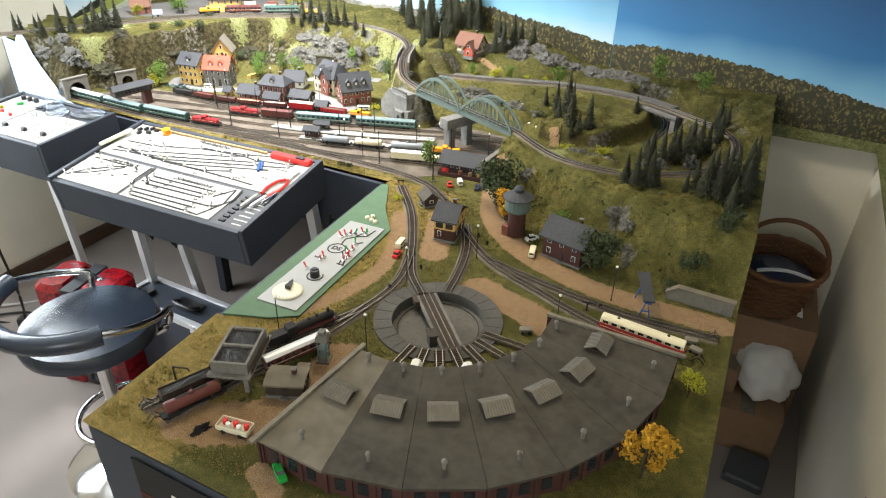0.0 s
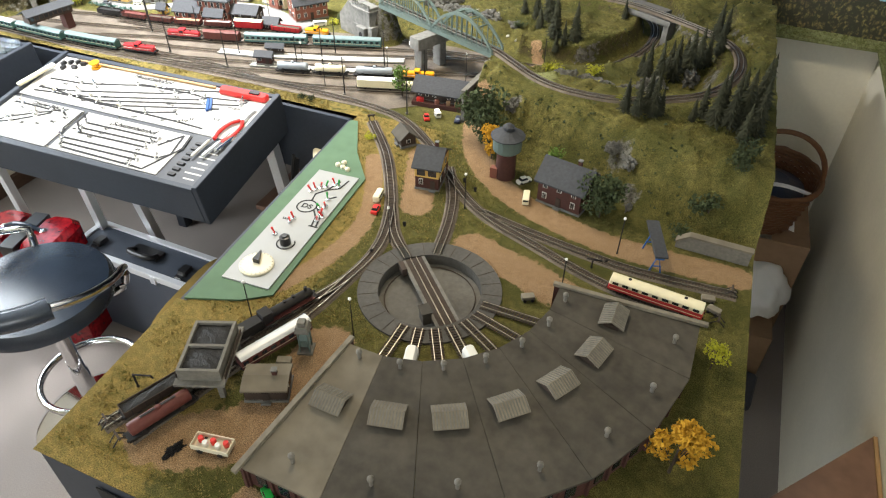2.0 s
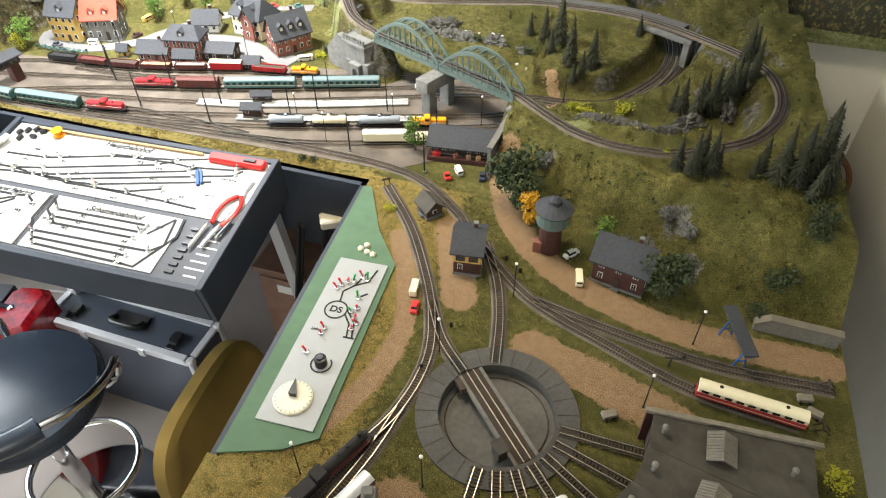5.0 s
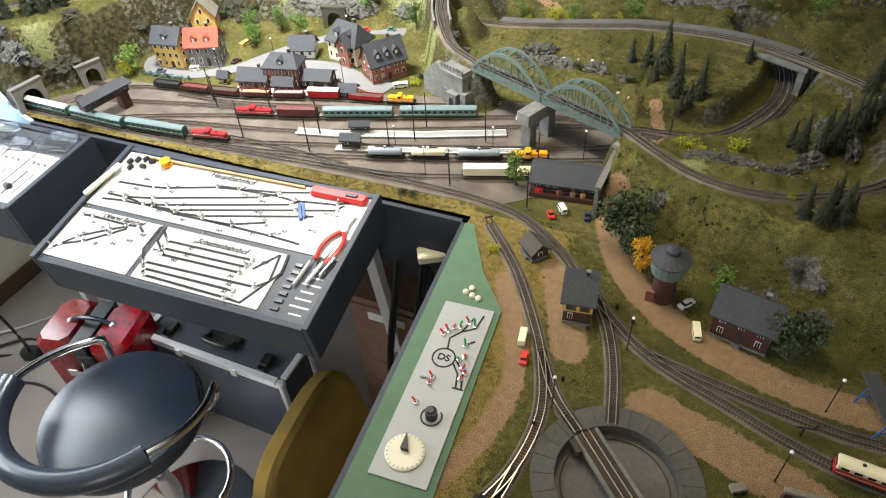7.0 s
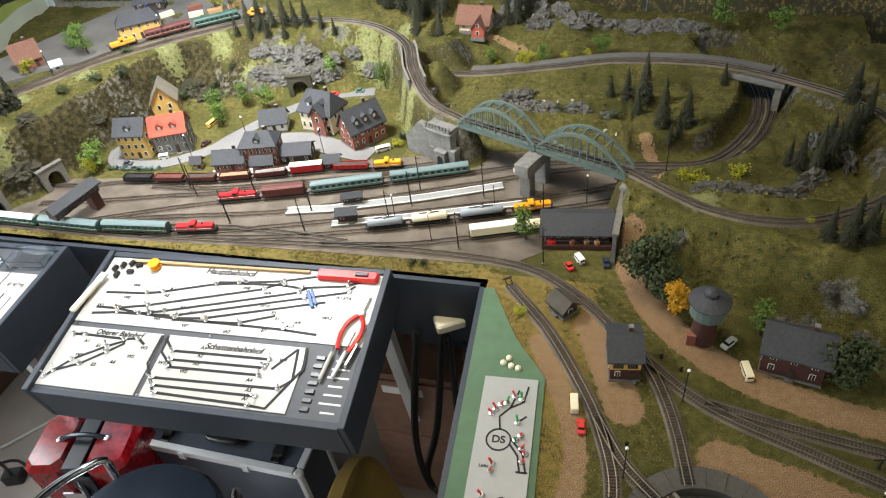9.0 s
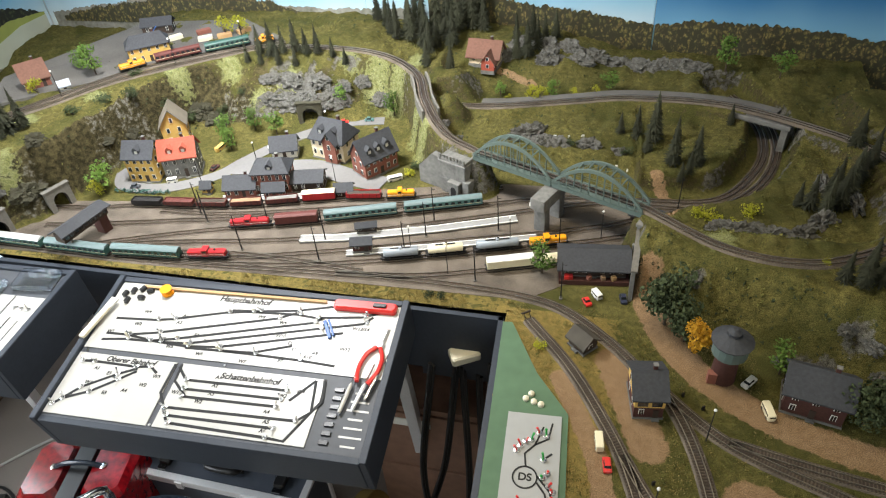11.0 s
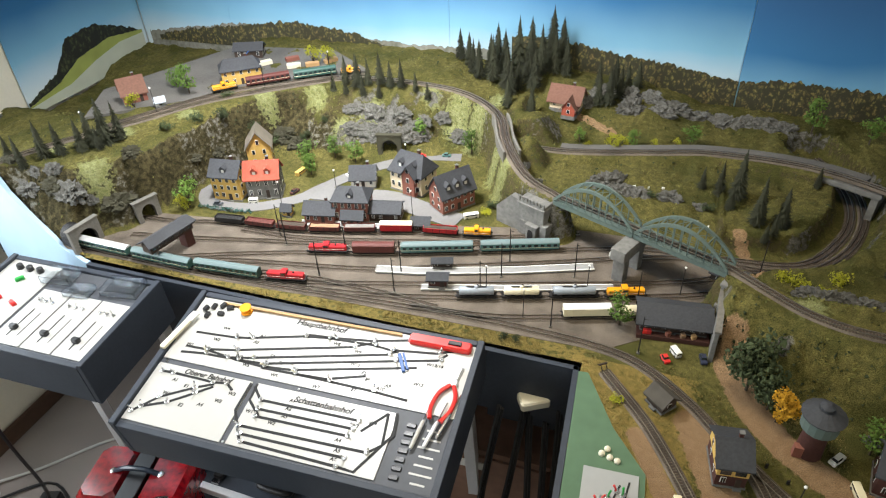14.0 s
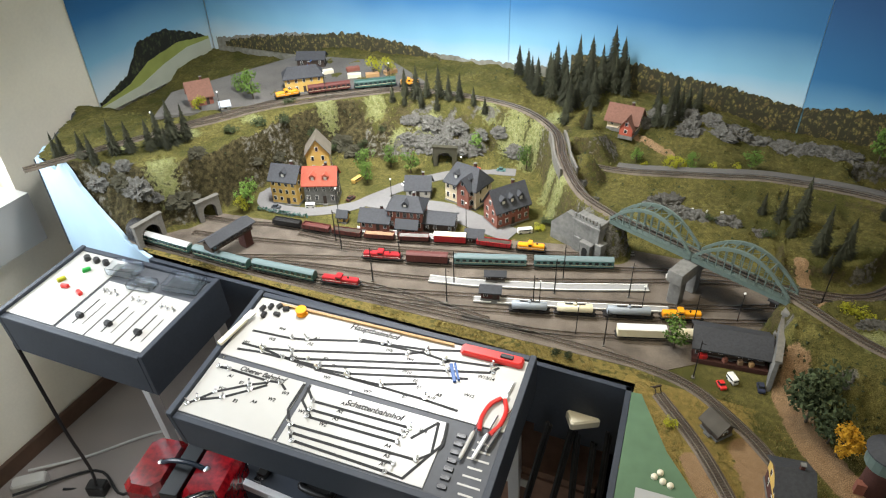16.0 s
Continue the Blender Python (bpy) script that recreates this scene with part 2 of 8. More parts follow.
    l.new(speck.outputs[2], b.inputs["Base Color"])
    bp = n.new("ShaderNodeBump")
    bp.inputs["Strength"].default_value, bp.inputs["Distance"].default_value = 1.0, 0.004
    l.new(fine, bp.inputs["Height"])
    l.new(bp.outputs[0], b.inputs["Normal"])
    return m


M["turf"] = ground_material()

# ---- mesh helpers ----


class Build:
    """Collects faces, then becomes one mesh."""

    def __init__(self):
        self.v, self.f = [], []

    def add(self, verts, faces, m=None):
        k = len(self.v)
        self.v += [tuple((m @ Vector(p)) if m else p) for p in verts]
        self.f += [tuple(i + k for i in f) for f in faces]
        return self

    def box(self, x, y, z, sx, sy, sz, m=None, bevel=0.0, taper=1.0):
        """A box on z with its middle at x, y; bevel cuts the upright and upper edges."""
        if not bevel:
            hx, hy, tx, ty = sx / 2, sy / 2, sx / 2 * taper, sy / 2 * taper
            vs = [(x - hx, y - hy, z), (x + hx, y - hy, z), (x + hx, y + hy, z), (x - hx, y + hy, z),
                  (x - tx, y - ty, z + sz), (x + tx, y - ty, z + sz), (x + tx, y + ty, z + sz), (x - tx, y + ty, z + sz)]
            return self.add(vs, [(3, 2, 1, 0), (4, 5, 6, 7), (0, 1, 5, 4), (1, 2, 6, 5), (2, 3, 7, 6), (3, 0, 4, 7)], m)
        b = bevel

        def ring(k, h):
            hx, hy = sx / 2 - k, sy / 2 - k
            c = b
            return [(x - hx + c, y - hy, h), (x + hx - c, y - hy, h), (x + hx, y - hy + c, h), (x + hx, y + hy - c, h),
                    (x + hx - c, y + hy, h), (x - hx + c, y + hy, h), (x - hx, y + hy - c, h), (x - hx, y - hy + c, h)]
        vs = ring(0, z) + ring(0, z + sz - b) + ring(b * 0.7, z + sz)
        fs = [tuple(range(7, -1, -1)), tuple(range(16, 24))]
        for r in (0, 8):
            fs += [(r + i, r + (i + 1) % 8, r + 8 + (i + 1) % 8, r + 8 + i) for i in range(8)]
        return self.add(vs, fs, m)

    def prism(self, poly, z0, z1, m=None):
        k = len(poly)
        vs = [(x, y, z0) for x, y in poly] + [(x, y, z1) for x, y in poly]
        return self.add(vs, [tuple(range(k - 1, -1, -1)), tuple(range(k, 2 * k))] + [(i, (i + 1) % k, k + (i + 1) % k, k + i) for i in range(k)], m)

    def lathe(self, prof, n=20, m=None, x=0, y=0):
        """A turned form: prof is (radius, z) from bottom to top."""
        vs, fs = [], []
        for r, z in prof:
            vs += [(x + r * math.cos(2 * math.pi * i / n), y + r * math.sin(2 * math.pi * i / n), z) for i in range(n)]
        for j in range(len(prof) - 1):
            fs += [(j * n + i, j * n + (i + 1) % n, (j + 1) * n + (i + 1) % n, (j + 1) * n + i) for i in range(n)]
        fs += [tuple(range(n - 1, -1, -1)), tuple(range((len(prof) - 1) * n, len(prof) * n))]
        return self.add(vs, fs, m)

    def tube(self, pts, r, n=8, closed=False):
        pts = [Vector(p) for p in pts]
        vs, fs, k = [], [], len(pts)
        for i, p in enumerate(pts):
            a, c = pts[max(i - 1, 0)] if not closed else pts[i - 1], pts[min(i + 1, k - 1)] if not closed else pts[(i + 1) % k]
            d = (c - a).normalized()
            u = d.cross(Vector((0, 0, 1)) if abs(d.z) < 0.9 else Vector((1, 0, 0))).normalized()
            w = d.cross(u)
            vs += [tuple(p + r * (math.cos(2 * math.pi * j / n) * u + math.sin(2 * math.pi * j / n) * w)) for j in range(n)]
        for i in range(k if closed else k - 1):
            o = ((i + 1) % k) * n
            fs += [(i * n + j, i * n + (j + 1) % n, o + (j + 1) % n, o + j) for j in range(n)]
        if not closed:
            fs += [tuple(range(n - 1, -1, -1)), tuple(range((k - 1) * n, k * n))]
        return self.add(vs, fs)

    def strip(self, pts, profile):
        """Sweeps a profile of (side, up) along a line, standing upright."""
        pts = [Vector(p) for p in pts]
        vs, fs, k, n = [], [], len(pts), len(profile)
        for i, p in enumerate(pts):
            d = (pts[min(i + 1, k - 1)] - pts[max(i - 1, 0)])
            d.z = 0
            d.normalize()
            s = Vector((-d.y, d.x, 0))
            vs += [tuple(p + a * s + Vector((0, 0, b))) for a, b in profile]
        for i in range(k - 1):
            fs += [(i * n + j, (i + 1) * n + j, (i + 1) * n + (j + 1) % n, i * n + (j + 1) % n) for j in range(n)]
        fs += [tuple(range(n)), tuple(range((k - 1) * n + n - 1, (k - 1) * n - 1, -1))]
        return self.add(vs, fs)

    def mesh(self, name, material, smooth=False):
        d = bpy.data.meshes.new(name)
        d.from_pydata(self.v, [], self.f)
        d.materials.append(material)
        if smooth:
            d.shade_smooth()
            d.set_sharp_from_angle(angle=radians(40))
        d.update()
        return d


def part(name, b, material, parent=None, label="", smooth=False, m=None):
    ob = new(name, b.mesh(name, material, smooth) if isinstance(b, Build) else b)
    ob.parent = parent
    if m:
        ob.matrix_basis = m
    return tagged(ob, label)


def thing(name, label, category, m=None, group="", kind=""):
    ob = new(name)
    ob.empty_display_size = 0.02
    if m:
        ob.matrix_basis = m
    return tagged(ob, label, category, group, kind)


def at(x, y, z=1.0, turn=0.0, scale=1.0):
    return pose(x, y, z, 0, 0, turn) @ Matrix.Scale(scale, 4)


def curve(pts, step=0.012):
    """A smooth line through points (x, y, z)."""
    p = [Vector(q if len(q) == 3 else (*q, 1.0)) for q in pts]
    p = [2 * p[0] - p[1]] + p + [2 * p[-1] - p[-2]]
    out = []
    for i in range(1, len(p) - 2):
        a, b, c, d = p[i - 1:i + 3]
        k = max(2, int((c - b).length / step))
        for j in range(k):
            t = j / k
            out.append(0.5 * (2 * b + (c - a) * t + (2 * a - 5 * b + 4 * c - d) * t * t + (3 * b - a - 3 * c + d) * t ** 3))
    return out + [p[-2]]


def smooth(a, b, x):
    t = np.clip((x - a) / (b - a), 0, 1)
    return t * t * (3 - 2 * t)

# ---- room ----
FLOOR = -0.05


def slab(name, x0, x1, y0, y1, z0, z1, material, category="wall", label=""):
    ob = part(name, Build().box((x0 + x1) / 2, (y0 + y1) / 2, z0, x1 - x0, y1 - y0, z1 - z0), material)
    return tagged(ob, label, category, kind="structure")


slab("floor", -3.3, 0.7, -1.7, 3.3, FLOOR - 0.1, FLOOR, M["carpet"], "floor", "grey-brown short pile carpet floor")
slab("ceiling", -3.3, 0.7, -1.7, 3.3, 2.5, 2.6, M["ceiling"], "ceiling", "plain white painted ceiling")
slab("wall_north", -3.3, 0.7, 3.12, 3.3, FLOOR, 2.5, M["plaster"], "wall", "cream plastered wall behind the layout")
slab("wall_east", 0.42, 0.7, -1.5, 3.12, FLOOR, 2.5, M["plaster"], "wall", "cream plastered wall beside the layout")


def wall_with_opening(name, fixed, a0, a1, o0, o1, z0, z1, along_y, label):
    b = Build()
    for lo, hi, c, d in ((a0, o0, FLOOR, 2.5), (o1, a1, FLOOR, 2.5), (o0, o1, FLOOR, z0), (o0, o1, z1, 2.5)):
        if along_y:
            b.box(fixed, (lo + hi) / 2, c, 0.2, hi - lo, d - c)
        else:
            b.box((lo + hi) / 2, fixed, c, hi - lo, 0.2, d - c)
    return tagged(part(name, b, M["plaster"]), label, "wall", kind="structure")


wall_with_opening("wall_west", -3.2, -1.5, 3.12, 0.32, 2.0, 0.95, 2.15, True, "cream plastered wall with a window-sized opening")
# The south opening is assumed, cut out of view for the fill light.
wall_with_opening("wall_south", -1.6, -3.3, 0.7, -0.75, 0.35, 1.25, 2.25, False, "cream plastered wall with a window-sized opening")
sill = slab("window_sill", -3.1, -3.04, 0.28, 2.0, 0.76, 0.95, M["panelwhite"], "sill", "white painted board below the window")
b = Build()
b.strip([(-3.098, -1.5, FLOOR), (-3.098, 3.12, FLOOR)], [(-0.018, 0), (0.0, 0), (0.0, 0.07), (-0.012, 0.08), (-0.018, 0.07)])
tagged(part("baseboard", b, M["brownwood"]), "dark brown wooden skirting board", "baseboard", kind="structure")

# ---- terrain ----
TRACKS = dict(
    left=[(-0.882, 1.808), (-0.784, 1.690), (-0.712, 1.572), (-0.668, 1.480), (-0.640, 1.372), (-0.652, 1.258), (-0.698, 1.150), (-0.752, 1.020), (-0.805, 0.885), (-0.825, 0.83)],
    siding=[(-0.650, 1.262), (-0.668, 1.165), (-0.700, 1.060), (-0.735, 0.960), (-0.775, 0.830)],
    table_a=[(-0.675, 1.500), (-0.628, 1.420), (-0.571, 1.362)],
    table_b=[(-0.620, 1.690), (-0.571, 1.594), (-0.542, 1.501), (-0.523, 1.395)],
    main=[(-2.42, 1.862), (-2.1, 1.856), (-1.854, 1.856), (-1.46, 1.876), (-1.256, 1.888), (-1.086, 1.889), (-0.924, 1.880), (-0.812, 1.850), (-0.704, 1.766), (-0.625, 1.680), (-0.5, 1.565), (-0.348, 1.498), (-0.19, 1.442), (-0.03, 1.424)],
    yard=[(-0.49, 1.562), (-0.373, 1.537), (-0.251, 1.516), (-0.148, 1.505), (0.03, 1.512)],
    s_zero=[(-1.36, 1.885), (-1.17, 1.905), (-1.004, 1.950), (-0.76, 2.030), (-0.70, 2.05)],
    s_one=[(-1.85, 1.860), (-1.55, 1.885), (-1.265, 1.946), (-0.821, 2.080), (-0.66, 2.14)],
    s_two=[(-1.95, 1.862), (-1.75, 1.880), (-1.5, 1.935), (-0.87, 2.118), (-0.66, 2.20), (-0.50, 2.272)],
    s_mid=[(-2.1, 1.866), (-1.88, 1.925), (-1.55, 1.985), (-1.388, 2.035), (-1.049, 2.158), (-0.85, 2.235), (-0.68, 2.278)],
    s_three=[(-2.1, 1.875), (-1.9, 1.95), (-1.714, 2.010), (-1.468, 2.076), (-1.049, 2.214), (-0.85, 2.275), (-0.64, 2.288), (-0.46, 2.318), (-0.356, 2.455), (-0.312, 2.60), (-0.325, 2.76), (-0.42, 2.90)],
    s_outer=[(-0.64, 2.262), (-0.50, 2.268), (-0.405, 2.325), (-0.325, 2.44), (-0.278, 2.60), (-0.29, 2.765), (-0.37, 2.92)],
    s_four=[(-2.3, 2.03), (-2.15, 2.045), (-2.036, 2.072), (-1.758, 2.102), (-1.468, 2.178), (-1.25, 2.218), (-1.02, 2.30)],
    s_seven=[(-2.25, 1.95), (-2.05, 1.985), (-1.85, 2.028), (-1.758, 2.045), (-1.5, 2.106), (-1.15, 2.216)],
    s_eight=[(-2.0, 1.858), (-1.82, 1.895), (-1.62, 1.915), (-1.45, 1.912), (-1.3, 1.90)],
    s_five=[(-1.95, 2.06), (-1.758, 2.07), (-1.468, 2.135), (-1.2, 2.205)],
    upper=[(-2.72, 1.83, 1.185), (-2.538, 2.111, 1.19), (-2.40, 2.296, 1.19), (-2.291, 2.456, 1.19), (-2.058, 2.671, 1.185), (-1.90, 2.79, 1.175), (-1.663, 2.82, 1.165), (-1.485, 2.785, 1.158), (-1.352, 2.669, 1.152), (-1.282, 2.503, 1.145), (-1.19, 2.355, 1.132), (-1.084, 2.289, 1.1185)],
    upper_two=[(-2.50, 2.20, 1.19), (-2.36, 2.42, 1.19), (-2.25, 2.56, 1.19), (-2.03, 2.735, 1.185), (-1.87, 2.83, 1.175)],
    loop=[(-0.650, 2.091, 1.1185), (-0.485, 1.970, 1.1185), (-0.329, 1.938, 1.124), (-0.194, 2.0, 1.12), (-0.10, 2.094, 1.115), (-0.05, 2.25, 1.11), (-0.077, 2.43, 1.1), (-0.20, 2.56, 1.092), (-0.426, 2.69, 1.085), (-0.695, 2.717, 1.08), (-0.875, 2.685, 1.075), (-1.109, 2.64, 1.07), (-1.27, 2.66, 1.06)],
)
LINES = {k: curve(v) for k, v in TRACKS.items()}
OUTLINE = [(-0.878, 0.775), (0.06, 0.775), (0.04, 1.63), (0.0, 2.84), (0.0, 3.115), (-3.09, 3.115), (-3.09, 2.35), (-2.86, 1.968), (-2.40, 1.848), (-2.287, 1.812), (-1.421, 1.816), (-0.937, 1.813), (-0.90, 1.18)]
HUB = (-0.496, 1.300)
PIT, RING = 0.096, 0.134


def line_distance(X, Y, pts):
    """Distance to a line, and its height at the nearest point."""
    best, z = np.full(X.shape, 9.0), np.zeros(X.shape)
    pts = pts[::3] + [pts[-1]]
    for a, c in zip(pts, pts[1:]):
        dx, dy = c[0] - a[0], c[1] - a[1]
        t = np.clip(((X - a[0]) * dx + (Y - a[1]) * dy) / max(dx * dx + dy * dy, 1e-9), 0, 1)
        d = np.hypot(X - a[0] - t * dx, Y - a[1] - t * dy)
        near = d < best
        best = np.where(near, d, best)
        z = np.where(near, a[2] + t * (c[2] - a[2]) - 1.0, z)
    return best, z


def waves(X, Y, f, seed):
    """Cheap smooth noise from crossing sines."""
    rng = np.random.RandomState(seed)
    out = 0
    for k in range(9):
        a, ph, s = rng.uniform(0, 6.28), rng.uniform(0, 6.28), f * rng.uniform(0.5, 2.2)
        out = out + np.sin((X * np.cos(a) + Y * np.sin(a)) * s + ph + 1.5 * np.sin(X * s * 0.7 + k))
    return out / 9


def height(X, Y):
    jag = waves(X, Y, 60, 3) * 0.016
    west = np.interp(X, [-2.9, -2.4, -2.27, -2.2, -2.1, -1.9, -1.7, -1.45, -1.36, -1.24, -1.18], [1.80, 1.85, 1.97, 2.24, 2.45, 2.50, 2.55, 2.66, 2.61, 2.38, 2.35]) + jag
    hw = (0.185 - 0.05 * smooth(-2.0, -1.2, X)) * smooth(0, 1, (Y - west) / (0.13 + 0.12 * smooth(-2.3, -2.1, X))) * (1 - smooth(-1.24, -1.10, X))
    hw = hw - 0.05 * smooth(-2.45, -2.85, X) * (hw > 0)
    east = np.interp(X, [-0.66, -0.5, -0.4, -0.25, -0.1, 0.06], [1.88, 1.83, 1.775, 1.725, 1.655, 1.63]) + jag * 0.5
    he = 0.125 * smooth(0, 0.13, Y - east) * smooth(-0.672, -0.655, X)
    bowl = 0.055 + 0.012 * waves(X, Y, 12, 5)
    he = he + (bowl - he) * smooth(2.01, 2.12, Y) * (1 - smooth(-0.14, -0.07, X)) * smooth(-0.672, -0.655, X)
    hm = bowl * smooth(2.33, 2.44, Y) * smooth(-1.3, -1.15, X) * (1 - smooth(-0.68, -0.64, X))
    h = np.maximum(np.maximum(hw, he), hm)
    back = 0.085 + 0.055 * smooth(2.78, 3.0, Y) + 0.04 * np.exp(-((X + 1.33) / 0.2) ** 2 - ((Y - 3.0) / 0.15) ** 2)
    back = back * (1 - 0.50 * smooth(-1.0, -0.66, X))
    h = np.where(X > -1.3, h + (back - h) * smooth(2.74, 2.86, Y), np.maximum(h, 0))
    h = h + (0.185 - h) * smooth(2.75, 2.9, Y) * (1 - smooth(-1.75, -1.45, X))
    h = h - 0.085 * smooth(-2.42, -2.66, X) * smooth(2.32, 2.5, Y)
    h = h + (waves(X, Y, 35, 8) * 0.014 + waves(X, Y, 110, 9) * 0.007) * smooth(0.012, 0.05, h)
    for name, wide in (("upper", 0.06), ("upper_two", 0.05), ("loop", 0.055)):
        d, z = line_distance(X, Y, LINES[name])
        keep = 1 - smooth(0.016, wide, d)
        h = h + (z - 0.001 - h) * keep
    d, z = line_distance(X, Y, [p for p in LINES["s_three"] if p.x > -0.95])
    h = h * smooth(0.03, 0.065, d)
    for sub in ("s_two", "s_one", "s_outer"):
        d, z = line_distance(X, Y, [p for p in LINES[sub] if p.x > -0.95])
        h = h * smooth(0.022, 0.05, d)
    # clear the two tunnel mouths on the west side and the one above the street
    for x, y, r in ((-2.345, 1.865, 0.022), (-2.265, 2.035, 0.02)):
        h = h * smooth(r * 0.7, r * 1.6, np.hypot((X - x) * 0.6, Y - y))
    return h


def inside(X, Y, poly):
    hit = np.zeros(X.shape, bool)
    for (x0, y0), (x1, y1) in zip(poly, poly[1:] + poly[:1]):
        cross = ((y0 > Y) != (y1 > Y)) & (X < (x1 - x0) * (Y - y0) / (y1 - y0 + 1e-12) + x0)
        hit ^= cross
    return hit


def path_mask(X, Y, lines):
    m = np.zeros(X.shape)
    for w, pts in lines:
        d, _ = line_distance(X, Y, curve(pts, 0.02))
        m = np.maximum(m, 1 - smooth(w * 0.5, w * 1.5, d))
    return m


SAND_PATHS = [
    (0.032, [(-0.64, 1.93), (-0.60, 1.81), (-0.54, 1.72), (-0.45, 1.645), (-0.35, 1.60), (-0.2, 1.565), (0.03, 1.565)]),
    (0.02, [(-0.80, 1.66), (-0.745, 1.55), (-0.705, 1.44), (-0.715, 1.31), (-0.76, 1.20)]),
    (0.035, [(-0.70, 1.72), (-0.655, 1.60), (-0.63, 1.53)]), (0.04, [(-0.47, 1.45), (-0.36, 1.42), (-0.22, 1.37)]),
    (0.05, [(-0.70, 0.86), (-0.60, 0.94), (-0.60, 1.10)]), (0.02, [(-0.80, 0.86), (-0.74, 0.82)]), (0.02, [(-0.56, 0.82), (-0.52, 0.80)]),
    (0.012, [(-1.20, 2.88), (-1.10, 2.84), (-1.0, 2.80)]), (0.014, [(-0.60, 2.15), (-0.56, 2.25), (-0.62, 2.36)])]


def build_ground():
    step = 0.0085
    xs, ys = np.arange(-3.1, 0.085, step), np.arange(0.775, 3.12, step)
    X, Y = np.meshgrid(xs, ys)
    Z = height(X, Y)
    west_rim = np.interp(Y, [0.775, 1.10], [-0.892, -0.910])
    rim = np.interp(Y, [0.775, 1.63, 2.84, 3.115], [0.072, 0.054, 0.016, 0.016])
    ok = (inside(X, Y, OUTLINE) | ((X > -0.1) & (X - step < rim))) & (X - step < rim) | ((X + step > west_rim) & (X < -0.8) & (Y < 1.10))
    ok = ok & (np.hypot(X - HUB[0], Y - HUB[1]) > PIT + 0.012)
    gy, gx = np.gradient(Z, step)
    slope = np.hypot(gx, gy)
    sand = path_mask(X, Y, SAND_PATHS)
    town = path_mask(X, Y, [(0.12, [(-2.0, 2.0), (-1.7, 2.05), (-1.3, 2.15)])]) * (Z < 0.01)
    straw = np.clip(1.1 - smooth(-0.80, -0.60, X), 0, 1) * (Y < 1.84) * (X > -0.95) * 0.85
    straw = np.maximum(straw, (Y < 1.865) * (X < -0.93) * 0.52)
    rock = smooth(0.5, 1.1, slope) * 0.60 * (Z > 0.006) * smooth(-0.10, 0.2, waves(X, Y, 16, 21))
    rock = rock * np.where((X > -0.7) & (Y < 2.0), 0.3, np.where(X < -1.9, 0.75, 1.0))
    for px, py, r in ((-0.255, 1.795, 0.03), (-0.21, 1.73, 0.025), (-0.34, 1.768, 0.03), (-0.54, 1.915, 0.018), (-0.30, 1.765, 0.025)):
        rock = np.maximum(rock, 0.75 * np.exp(-((X - px) ** 2 + (Y - py) ** 2) / r ** 2))
    Z = Z + rock * (np.abs(waves(X, Y, 240, 12)) * 0.02) * (Z > 0.01)
    idx = -np.ones(X.shape, int)
    idx[ok] = np.arange(ok.sum())
    X = np.minimum(X, rim)
    X = np.where(Y < 1.10, np.maximum(X, west_rim), X)
    Y = np.where(Y < 0.7751, 0.762, Y)
    vs = np.c_[X[ok], Y[ok], Z[ok] + 1.0]
    q = np.stack([idx[:-1, :-1], idx[:-1, 1:], idx[1:, 1:], idx[1:, :-1]], -1).reshape(-1, 4)
    q = q[(q >= 0).all(1)]
    d = bpy.data.meshes.new("ground")
    d.from_pydata(vs.tolist(), [], q.tolist())
    # Patches of paler grass; the lit crests are painted in here too.
    pale = 0 * X
    for px, py, r in ((-1.80, 2.66, 0.07), (-1.88, 2.60, 0.05), (-1.52, 2.74, 0.07), (-1.44, 2.70, 0.06), (-1.31, 2.50, 0.055), (-1.27, 2.42, 0.05), (-2.14, 2.56, 0.05), (-2.0, 2.66, 0.05), (-2.30, 2.36, 0.05), (-2.42, 2.19, 0.05), (-2.55, 2.05, 0.05), (-2.7, 1.93, 0.05), (-1.40, 2.83, 0.05), (-1.62, 2.78, 0.05), (-2.36, 2.0, 0.06), (-0.5, 2.0, 0.05)):
        pale = np.maximum(pale, 0.8 * np.exp(-((X - px) ** 2 + (Y - py) ** 2) / r ** 2))
    # Painted by slope: scrub cover together with the shade of steep faces.
    scree_shade = smooth(0.55, 1.0, slope) * (Z > 0.01) * (X < -1.9) * (Y < 2.62) * 0.8
    scree_shade = np.maximum(scree_shade, smooth(0.6, 1.1, slope) * (Z > 0.01) * (Y > 2.0) * 0.55)
    cols = np.c_[np.maximum(sand, town * 0.6)[ok], straw[ok], rock[ok], pale[ok]]

    a = d.color_attributes.new("cover", 'FLOAT_COLOR', 'POINT')
    a.data.foreach_set("color", cols.ravel().astype(np.float32))
    e = d.attributes.new("scree_shade", 'FLOAT', 'POINT')
    e.data.foreach_set("value", scree_shade[ok].astype(np.float32))
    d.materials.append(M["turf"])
    d.shade_smooth()
    tagged(new("ground", d), "model landscape of turf, sand paths and rock slopes", "ground", kind="structure")


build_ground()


def ground_z(x, y):
    return float(height(np.array([[x]]), np.array([[y]]))[0, 0]) + 1.0


